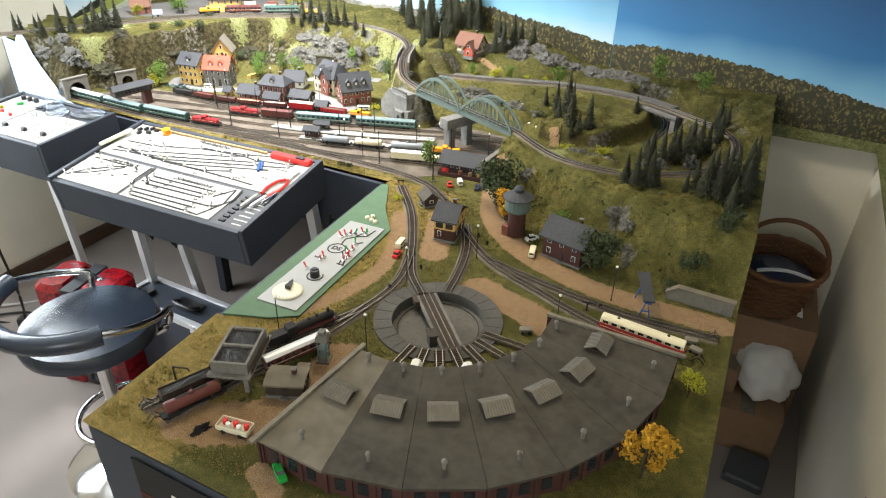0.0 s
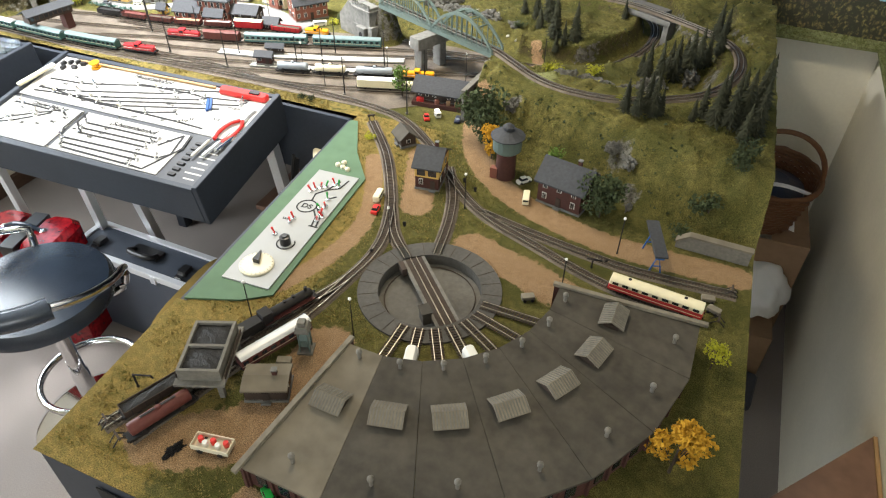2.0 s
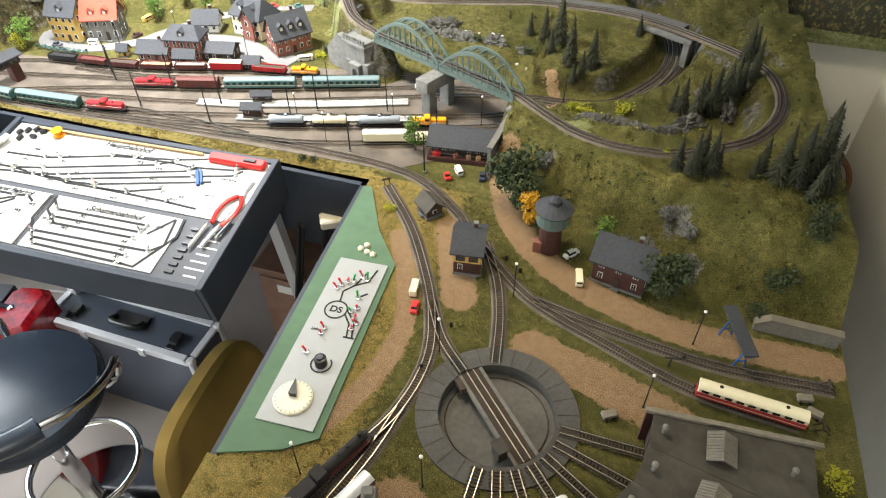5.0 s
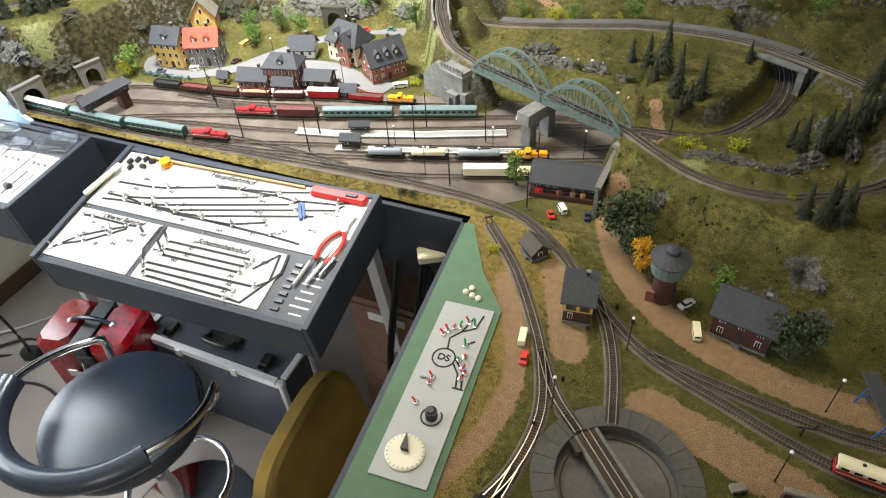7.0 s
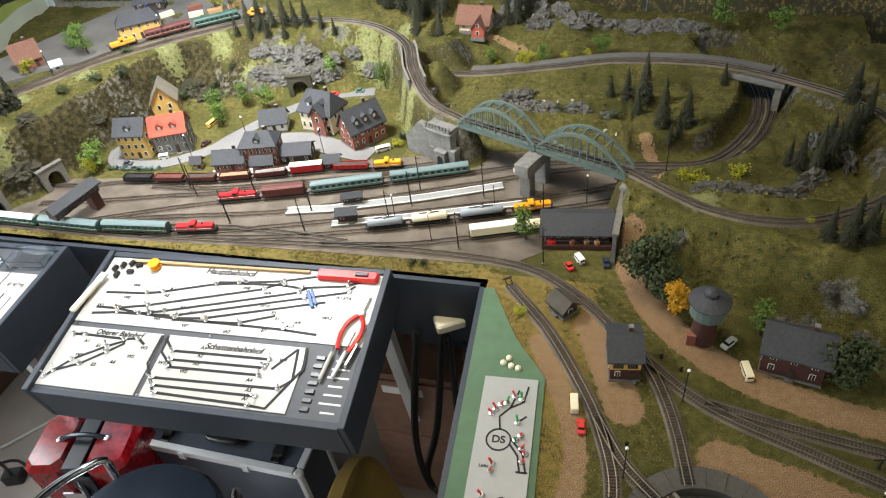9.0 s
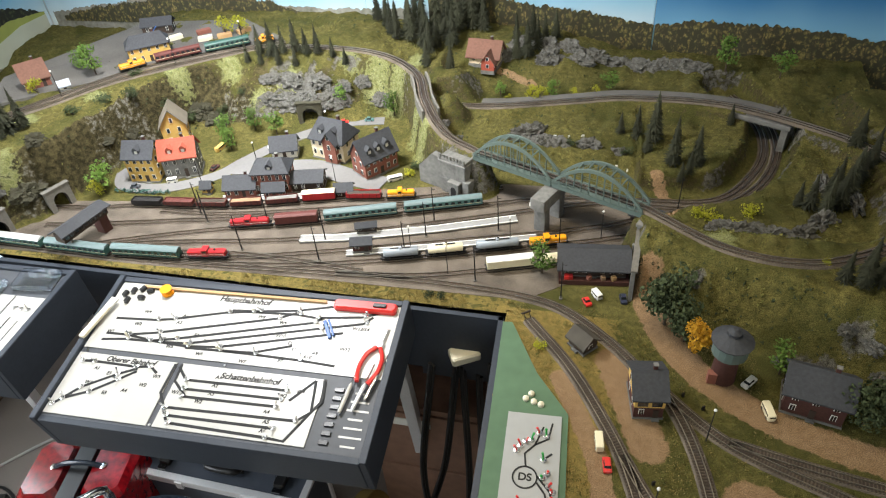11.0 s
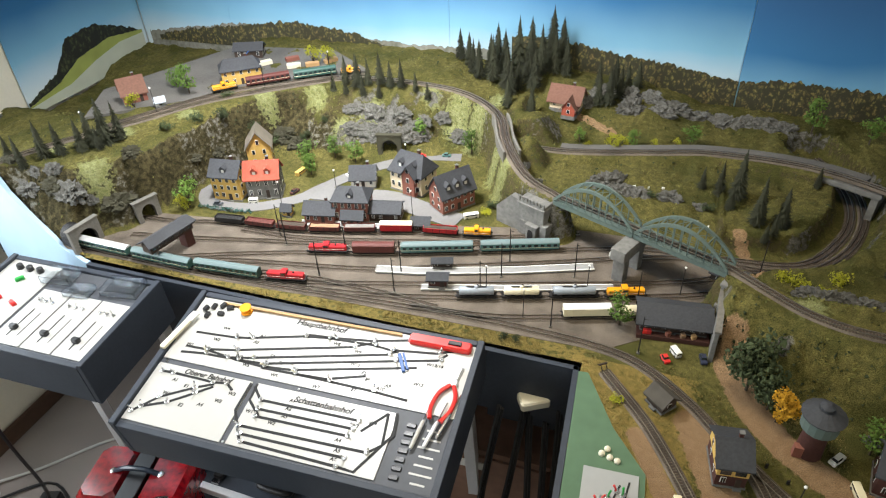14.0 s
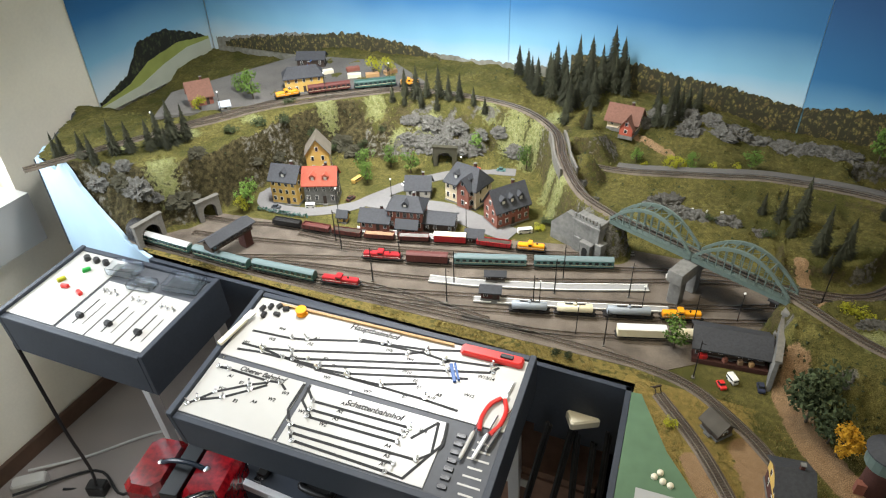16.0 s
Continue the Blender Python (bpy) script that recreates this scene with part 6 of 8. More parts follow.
house("hilltop_shed", "dark timber shed behind the hilltop station", pose(-2.38, 2.86, zu, 0, 0, 20), 0.10, 0.05, 0.034, 0.018, M["timber"], M["slateroof"], 3, 1, chimney=False, cat="shed")

# bridge signal box over the western tracks
bx = thing("bridge_signal_box", "timber signal cabin bridging the station tracks", "signal box", pose(-2.072, 1.905, Z0, 0, 0, 78))
part("tower", Build().box(0.052, 0, -0.002, 0.026, 0.030, 0.052), M["brick"], bx)
for s in (-1, 1):
    part("post", Build().box(-0.052, s * 0.012, -0.002, 0.006, 0.006, 0.052), M["stone"], bx)
part("cabin", Build().box(0, 0, 0.050, 0.142, 0.034, 0.024), M["timber"], bx)
for s in (-1, 1):
    for i in range(9):
        part("window", Build().box(-0.060 + 0.015 * i, s * 0.0172, 0.057, 0.011, 0.0012, 0.011), M["window"], bx)
    p = [(-0.080, s * 0.027, 0.072), (0.080, s * 0.027, 0.072), (0.074, 0, 0.086), (-0.074, 0, 0.086)]
    part("roof_slope", Build().add(p + [(x, y, z + 0.003) for x, y, z in p], [(3, 2, 1, 0), (4, 5, 6, 7)] + [(j, (j + 1) % 4, (j + 1) % 4 + 4, j + 4) for j in range(4)]), M["slateroof"], bx)

# water tower
wt = thing("water_tower", "round brick water tower with a grey tank and roof", "water tower", pose(-0.492, 1.716, Z0) @ Matrix.Diagonal((1.15, 1.15, 1.45, 1)))
part("shaft", Build().lathe([(0.021, -0.004), (0.0205, 0.004), (0.0185, 0.044)], 24), M["brick"], wt, smooth=True)
part("tank", Build().lathe([(0.020, 0.0445), (0.028, 0.050), (0.0285, 0.072)], 16), M["bridge"], wt)
part("roof", Build().lathe([(0.033, 0.0715), (0.0335, 0.0735), (0.012, 0.083), (0.010, 0.083)], 16), M["slateroof"], wt)
part("lantern", Build().lathe([(0.0095, 0.083), (0.0095, 0.088), (0.0115, 0.0885), (0.004, 0.093)], 12), M["slateroof"], wt)
part("entrance", Build().box(-0.019, -0.012, -0.002, 0.014, 0.012, 0.020), M["brickrose"], wt)

# coaling stage and its surroundings
cd = thing("coaling_stage", "grey concrete coaling stage with two coal bunkers", "coaling stage", pose(-0.738, 0.985, Z0, 0, 0, -68) @ Matrix.Diagonal((1.18, 1.18, 0.95, 1)))
for sx in (-1, 1):
    for sy in (-1, 1):
        part("post", Build().box(sx * 0.040, sy * 0.022, -0.002, 0.007, 0.007, 0.042), M["concrete"], cd)
part("platform", Build().box(0, 0, 0.040, 0.104, 0.066, 0.005), M["concrete"], cd)
for sy in (-1, 1):
    part("bunker_side", Build().box(0, sy * 0.026, 0.045, 0.088, 0.004, 0.024), M["concrete"], cd)
for x in (-0.042, 0.0, 0.042):
    part("bunker_wall", Build().box(x, 0, 0.045, 0.004, 0.048, 0.024), M["concrete"], cd)
for x in (-0.021, 0.021):
    b = Build()
    b.v = [(x - 0.019 + 0.038 * i / 6, -0.0238 + 0.0476 * j / 6, 0.063 + 0.005 * math.sin(math.pi * i / 6) * math.sin(math.pi * j / 6) + rng.uniform(-0.0012, 0.0012)) for i in range(7) for j in range(7)]
    b.f = [(i * 7 + j, (i + 1) * 7 + j, (i + 1) * 7 + j + 1, i * 7 + j + 1) for i in range(6) for j in range(6)]
    part("coal_load", b, M["coal"], cd)
    for s in (-1, 1):
        part("railing", Build().box(x, s * 0.032, 0.045, 0.040, 0.001, 0.010), M["timber"], cd)
open_wagon(pose(-0.782, 0.905, Z0 + 0.0066, 0, 0, 67), 0.115, M["timber"], M["coal"], "dark timber open wagon loaded with coal")
tank_wagon(pose(-0.748, 0.875, Z0 + 0.0066, 0, 0, 68), 0.110, BRN, "rusty brown tank wagon near the coaling stage")
lc = thing("steam_locomotive", "black steam locomotive with tender near the coaling stage", "locomotive", pose(-0.706, 1.128, Z0 + 0.0066, 0, 0, 66))
running_gear(lc, 0.15)
part("boiler", Build().lathe([(0.004, -0.02), (0.0085, -0.018), (0.0085, 0.062), (0.007, 0.065)], 16, pose(0, 0, 0.020, 0, 90, 0)), M["under"], lc, smooth=True)
part("cab", Build().box(-0.028, 0, 0.010, 0.020, 0.022, 0.022, bevel=0.001), M["under"], lc)
part("tender", Build().box(-0.060, 0, 0.009, 0.042, 0.022, 0.016, bevel=0.001), M["under"], lc)
part("running_board", Build().box(0.015, 0, 0.0095, 0.10, 0.023, 0.0015), M["brownwagon"], lc)
for x, h in ((0.055, 0.009), (0.03, 0.005), (0.012, 0.004)):
    part("dome", Build().lathe([(0.003, 0.027), (0.003, 0.027 + h)], 10, x=x), M["under"], lc)
r2 = coach(pose(-0.672, 1.062, Z0 + 0.0066, 0, 0, 66), 0.135, BRN, M["silver"], "dark red railcar with a grey roof by the coaling stage")
tw = thing("sanding_tower", "narrow grey steel sanding tower beside the track", "tower", pose(-0.628, 1.085, Z0, 0, 0, 20))
part("base", Build().box(0, 0, -0.002, 0.026, 0.026, 0.006), M["concrete"], tw)
for sx in (-1, 1):
    for sy in (-1, 1):
        part("leg", Build().box(sx * 0.008, sy * 0.008, 0.004, 0.0022, 0.0022, 0.046), M["bridge"], tw)
for z in (0.016, 0.030):
    part("brace", Build().box(0, 0, z, 0.018, 0.018, 0.0018), M["bridge"], tw)
part("hopper", Build().box(0, 0, 0.050, 0.024, 0.024, 0.012, taper=0.8), M["concrete"], tw)
part("cap", Build().box(0, 0, 0.0622, 0.012, 0.012, 0.008), M["concrete"], tw)
house("workshop_hut", "small brown timber workshop with a flat grey roof", pose(-0.637, 0.990, Z0, 0, 0, 24), 0.052, 0.038, 0.022, 0.003, M["timber"], M["rooflight"], 1, 1, chimney=True, cat="hut", overhang=0.003)
for x, y, t in ((-0.822, 0.838, 67), (-0.784, 0.822, 68), (-0.888, 1.815, 128), (0.004, 1.424, -2), (0.02, 1.512, 2)):
    bs = thing("buffer_stop", "dark bent-rail buffer stop at the track end", "buffer stop", pose(x, y, Z0 + 0.004, 0, 0, t), group="buffer stops")
    for s in (-1, 1):
        part("strut", Build().tube([(-0.012, s * 0.006, 0), (0.0, s * 0.006, 0.012), (0.012, s * 0.006, 0)], 0.0011, 5), M["under"], bs)
    part("beam", Build().box(0.0, 0, 0.010, 0.003, 0.020, 0.004), M["sleeper"], bs)
ct = thing("lorry_trailer", "white flat trailer loaded with red and white barrels", "trailer", pose(-0.650, 0.868, Z0, 0, 0, 10))
part("bed", Build().box(0, 0, 0.006, 0.058, 0.024, 0.002), M["ivory"], ct)
for s in (-1, 1):
    part("side", Build().box(0, s * 0.012, 0.008, 0.058, 0.0012, 0.008), M["ivory"], ct)
    part("end", Build().box(s * 0.029, 0, 0.008, 0.0012, 0.0228, 0.008), M["ivory"], ct)
    for x in (-0.016, 0.016):
        part("wheel", Build().lathe([(0.0045, 0), (0.0045, 0.003)], 12, pose(x, s * 0.010, 0.0045, 90, 0, 0)), M["black"], ct)
for i in range(5):
    part("barrel", Build().lathe([(0.0042, 0.0082), (0.0046, 0.013), (0.004, 0.018)], 10, x=-0.02 + 0.010 * i, y=0.003 * (-1) ** i), M["brightred" if i % 2 == 0 else "frame"], ct)

# ---- trees and shrubs ----


def conifer_meshes(seed, H=0.10, R=0.020):
    """A spruce: a tapered trunk and drooping whorls of ragged boughs."""
    g = random.Random(seed)
    t = Build().lathe([(0.0022, 0), (0.0016, H * 0.5), (0.0004, H * 0.98)], 6)
    b = Build()
    tiers = 24
    for k in range(tiers):
        f = k / (tiers - 1)
        z = H * (0.10 + 0.90 * f)
        r = R * (1 - f) ** 0.85 * g.uniform(0.82, 1.1) + 0.0009
        n = max(6, int(17 * (1 - f) + 6))
        a0 = g.uniform(0, 6.28)
        for i in range(n):
            a = a0 + 6.283 * i / n + g.uniform(-0.2, 0.2)
            rr = r * g.uniform(0.62, 1.12)
            dz = -H * 0.040 * g.uniform(0.3, 1.6)
            w = 6.283 / n * 0.62
            c, s = math.cos(a), math.sin(a)
            b.add([(0, 0, z + H * 0.035), (rr * 0.62 * math.cos(a - w), rr * 0.62 * math.sin(a - w), z + dz * 0.5), (rr * c, rr * s, z + dz), (rr * 0.62 * math.cos(a + w), rr * 0.62 * math.sin(a + w), z + dz * 0.5), (rr * 0.4 * c, rr * 0.4 * s, z - H * 0.028)],
                  [(0, 1, 2), (0, 2, 3), (4, 2, 1), (4, 3, 2)])
    return t.mesh("trunk", M["bark"]), b.mesh("crown", M["conifer"])


def leafy_meshes(seed, H, R, material, stem=0.35, clumps=150, squash=1.0):
    """A broadleaf tree or shrub: forking limbs and many small uneven leaf clumps with gaps."""
    g = random.Random(seed)
    t = Build().lathe([(H * 0.026, 0), (H * 0.018, H * stem), (H * 0.008, H * 0.8)], 6)
    lobes = []
    for i in range(9):
        a, q = g.uniform(0, 6.28), g.uniform(0.25, 0.75)
        p = Vector((R * q * math.cos(a), R * q * math.sin(a), H * (stem + (1 - stem) * g.uniform(0.15, 0.85))))
        lobes.append((p, R * g.uniform(0.32, 0.55)))
        t.tube([(0, 0, H * stem * 0.8), tuple(p * 0.6 + Vector((0, 0, H * stem * 0.35))), tuple(p)], H * 0.007, 4)
    lobes.append((Vector((0, 0, H * 0.82)), R * 0.45))
    b = Build()
    for i in range(clumps * 2):
        p, r = g.choice(lobes)
        d = Vector((g.gauss(0, 1), g.gauss(0, 1), g.gauss(0, 1) * squash)).normalized()
        c = p + d * r * g.uniform(0.55, 1.08)
        if c.z < H * 0.06:
            continue
        s = R * g.uniform(0.05, 0.12)
        ax = [Vector((g.gauss(0, 1), g.gauss(0, 1), g.gauss(0, 1))).normalized() * s * g.uniform(0.7, 1.3) for _ in range(6)]
        b.add([tuple(c + v) for v in ax], [(0, 1, 2), (1, 3, 2), (2, 3, 4), (0, 4, 5), (3, 5, 4), (0, 2, 4), (1, 5, 3), (0, 5, 1)])
    return t.mesh("trunk", M["bark"]), b.mesh("crown", material)


def grow(name, meshes, label, cat, x, y, z=None, scale=1.0, turn=0.0, group=""):
    r = thing(name, label, cat, at(x, y, (ground_z(x, y) if z is None else z) - 0.002, turn, scale), group)
    part("trunk", meshes[0], None, r)
    part("crown", meshes[1], None, r)
    return r


FIRS = [conifer_meshes(s, 0.10, 0.019 + 0.002 * (s % 3)) for s in range(6)]
fir_spots = [(-2.70, 1.93, .8), (-2.73, 1.97, .75), (-2.68, 2.0, .7), (-2.567, 1.95, .7), (-2.545, 2.01, .95), (-2.50, 2.03, .8), (-2.60, 1.97, .6), (-2.443, 2.095, .95), (-2.415, 2.125, 1.15), (-2.385, 2.15, .95), (-2.40, 2.08, .6), (-2.46, 2.07, .8),
             (-1.944, 2.685, .6), (-1.912, 2.72, .8), (-1.87, 2.725, .95), (-1.836, 2.74, .75), (-1.80, 2.76, .9), (-1.765, 2.765, .7), (-1.725, 2.768, .8), (-1.674, 2.77, .55), (-1.63, 2.765, .5), (-1.90, 2.69, .55), (-1.84, 2.70, .6), (-1.79, 2.72, .5),
             (-1.53, 2.98, .9), (-1.499, 2.946, 1.0), (-1.47, 3.0, 1.1), (-1.445, 2.937, 1.15), (-1.415, 2.99, 1.25), (-1.385, 2.903, 1.1), (-1.375, 3.03, 1.5), (-1.333, 3.04, 1.5), (-1.32, 2.97, 1.3), (-1.281, 2.966, 1.25), (-1.26, 3.05, 1.55), (-1.225, 3.05, 1.3), (-1.20, 3.0, 1.0), (-1.56, 3.03, .9), (-1.60, 3.05, .8), (-1.36, 2.86, .95), (-1.345, 2.90, .8), (-1.29, 2.91, 1.0), (-1.24, 3.0, 1.1), (-1.46, 3.06, 1.2),
             (-1.357, 2.80, .75), (-1.275, 2.80, .85), (-1.07, 2.895, .85), (-1.035, 2.90, 1.0), (-1.005, 2.935, .9), (-0.985, 2.97, .85), (-0.955, 3.03, .8), (-1.08, 2.96, .9), (-1.03, 3.0, .9),
             (-0.716, 2.551, .55), (-0.67, 2.536, .85), (-0.624, 2.513, 1.2), (-0.64, 2.47, .6), (-0.575, 2.40, 1.15), (-0.554, 2.345, .5), (-0.515, 2.41, .95), (-0.535, 2.36, .6), (-0.41, 2.63, .55),
             (-0.272, 2.221, .9), (-0.24, 2.205, 1.05), (-0.205, 2.235, 1.15), (-0.175, 2.29, 1.2), (-0.222, 2.27, .9), (-0.155, 2.33, 1.1), (-0.126, 2.475, 1.0), (-0.11, 2.39, 1.1), (-0.135, 2.36, .95), (-0.19, 2.33, .85), (-0.105, 2.53, .8), (-0.29, 2.245, .7),
             (-0.276, 1.895, .75), (-0.248, 1.878, .95), (-0.215, 1.89, 1.0), (-0.232, 1.915, .9), (-0.20, 1.90, .65), (-0.113, 1.935, .8), (-0.085, 1.905, 1.1), (-0.055, 1.895, 1.2), (-0.02, 1.87, .85), (-0.03, 1.915, 1.3), (0.0, 1.90, 1.25), (-0.045, 1.94, 1.1), (-0.005, 1.965, 1.35), (-0.075, 1.945, 1.0), (-0.13, 1.905, .55), (0.005, 2.02, 1.2)]
for i, (x, y, s) in enumerate(fir_spots):
    grow("spruce_tree", FIRS[i % 6], "dark green model spruce on the turfed slope", "tree", x, y, None, s * (1.42 if y > 2.83 and x < -1.17 else 1.12 if x > -0.3 else 1.32), 57 * i, "model spruces")

LEAFY = dict(green=leafy_meshes(11, 0.055, 0.021, M["leaf"], 0.3, 170), lime=leafy_meshes(12, 0.05, 0.02, M["limeleaf"], 0.25, 150), dark=leafy_meshes(13, 0.075, 0.034, M["darkleaf"], 0.28, 420),
             autumn=leafy_meshes(14, 0.06, 0.021, M["yellowleaf"], 0.2, 520), shrub=leafy_meshes(15, 0.022, 0.020, M["darkleaf"], 0.1, 150, 0.6), grassbush=leafy_meshes(16, 0.020, 0.020, M["limeleaf"], 0.1, 120, 0.6))
for kind, x, y, s in (("green", -2.176, 2.12, 1.1), ("green", -1.93, 2.44, 1.1), ("green", -1.88, 2.52, 0.9), ("green", -1.80, 2.51, 0.9), ("green", -1.907, 2.40, 0.85), ("green", -1.444, 2.67, 0.95), ("green", -1.624, 2.66, 0.8), ("green", -0.872, 1.965, 1.0), ("green", -0.385, 1.742, 0.9),
                      ("green", -2.396, 2.50, 1.2), ("green", -0.93, 2.74, 0.7), ("green", -0.76, 2.80, 0.8), ("green", -0.40, 2.96, 1.3), ("green", -0.24, 2.93, 1.0), ("green", -2.48, 2.55, 0.9), ("green", -1.10, 2.745, .6)):
    grow("leafy_tree", LEAFY[kind], "bright green model broadleaf tree", "tree", x, y, None, s * 1.75, x * 700, "model broadleaf trees")
for x, y, s in ((-1.068, 2.70, .55), (-0.975, 2.715, .8), (-0.95, 2.735, .6), (-0.867, 2.75, .5), (-2.505, 2.355, .9), (-2.10, 2.84, 1.1), (-2.05, 2.86, 1.0), (-1.0, 2.74, .7), (-0.80, 2.78, .5), (-2.185, 2.10, .8)):
    grow("leafy_tree", LEAFY["lime"], "yellow-green model broadleaf tree on turf", "tree", x, y, None, s * 1.5, x * 500, "model broadleaf trees")
for x, y, s in ((-0.598, 1.842, 1.25), (-0.560, 1.800, 0.85), (-0.258, 1.648, 0.95)):
    grow("leafy_tree", LEAFY["dark"], "dark green model broadleaf tree", "tree", x, y, None, s * 1.45, x * 400, "model broadleaf trees")
for x, y, s in ((-0.545, 1.772, 1.05), (-0.030, 1.094, 1.25), (-0.125, 0.86, 1.0), (-0.045, 0.90, 1.1)):
    grow("autumn_tree", LEAFY["autumn"], "golden yellow model autumn tree", "tree", x, y, None, s * 1.5, x * 900, "model autumn trees")
grow("leafy_tree", LEAFY["lime"], "yellow-green bushy tree beside the engine shed", "tree", 0.004, 1.315, None, 1.3, 20)
for i, (x, y, s, k) in enumerate(((-0.491, 2.14, 1.4, "grassbush"), (-0.44, 2.12, 1.2, "grassbush"), (-0.40, 2.18, 1.4, "grassbush"), (-0.52, 2.17, 1.2, "grassbush"), (-0.298, 1.945, .6, "grassbush"), (-0.694, 2.44, 1.0, "shrub"), (-0.050, 1.695, 1.9, "shrub"), (0.0, 1.80, 1.9, "shrub"), (-0.088, 1.648, 1.4, "shrub"),
                                   (-0.02, 1.76, 1.3, "shrub"), (-0.845, 1.73, .9, "grassbush"), (-1.12, 1.845, .7, "shrub"), (-1.09, 1.843, .7, "shrub"), (-2.03, 2.36, 1.2, "shrub"), (-1.28, 2.36, 1.2, "shrub"), (-1.30, 2.33, 1.0, "grassbush"), (-2.0, 2.56, 1.2, "shrub"), (-2.10, 2.52, 1.3, "shrub"), (-2.2, 2.4, 1.4, "shrub"), (-2.25, 2.33, 1.3, "shrub"), (-2.15, 2.47, 1.2, "shrub"), (-1.95, 2.6, 1.0, "shrub"), (-0.85, 2.45, .9, "shrub"), (-2.3, 2.25, 1.3, "shrub"), (-2.24, 2.5, 1.1, "shrub"))):
    grow("shrub", LEAFY[k], "low model shrub on the turf", "shrub", x, y, None, s, i * 40, "model shrubs")
hd = thing("hedge", "trimmed dark green hedge beside the houses", "hedge", pose(-2.06, 2.135, Z0, 0, 0, 4))
hb = Build()
gg = random.Random(5)
for i in range(150):
    c = Vector((gg.uniform(-0.085, 0.085), gg.uniform(-0.006, 0.006), gg.uniform(0.002, 0.013)))
    hb.add([tuple(c + Vector((gg.gauss(0, 1), gg.gauss(0, 1), gg.gauss(0, 1))).normalized() * 0.0045) for _ in range(4)], [(0, 1, 2), (0, 2, 3), (0, 3, 1), (1, 3, 2)])
part("foliage", hb, M["coachgreen"], hd)


def outcrop(x, y, s, turn, seed, label="grey cast rock outcrop in the slope"):
    """A craggy cast rock with broken facets."""
    g = random.Random(seed)
    bm = bmesh.new()
    bmesh.ops.create_icosphere(bm, subdivisions=4, radius=1.0)
    off = Vector((seed * 3.1, seed * 1.7, 0))
    for v in bm.verts:
        p = v.co.copy()
        w = Vector((p.x * 3.4, p.y * 3.4, p.z * 1.3))
        k = 0.62 + 0.5 * noise.noise(p * 1.5 + off) + 0.42 * (1 - 2.2 * abs(noise.noise(w + off))) + 0.26 * (1 - 2.4 * abs(noise.noise(w * 2.3 + off))) + 0.13 * noise.noise(p * 9 + off)
        v.co = Vector((p.x * 1.5, p.y * 0.6, p.z * 0.95)) * max(k, 0.2)
    d = bpy.data.meshes.new("rock")
    bm.to_mesh(d)
    bm.free()
    d.materials.append(M["rock"])
    r = tagged(new("rock_outcrop", d), label, "rock", "rock outcrops")
    r.matrix_basis = pose(x, y, ground_z(x, y) + (0.004 if x < -0.7 or y > 2.0 else -0.003) * s, -28, 0, turn) @ Matrix.Scale(0.027 * s, 4)
    return r


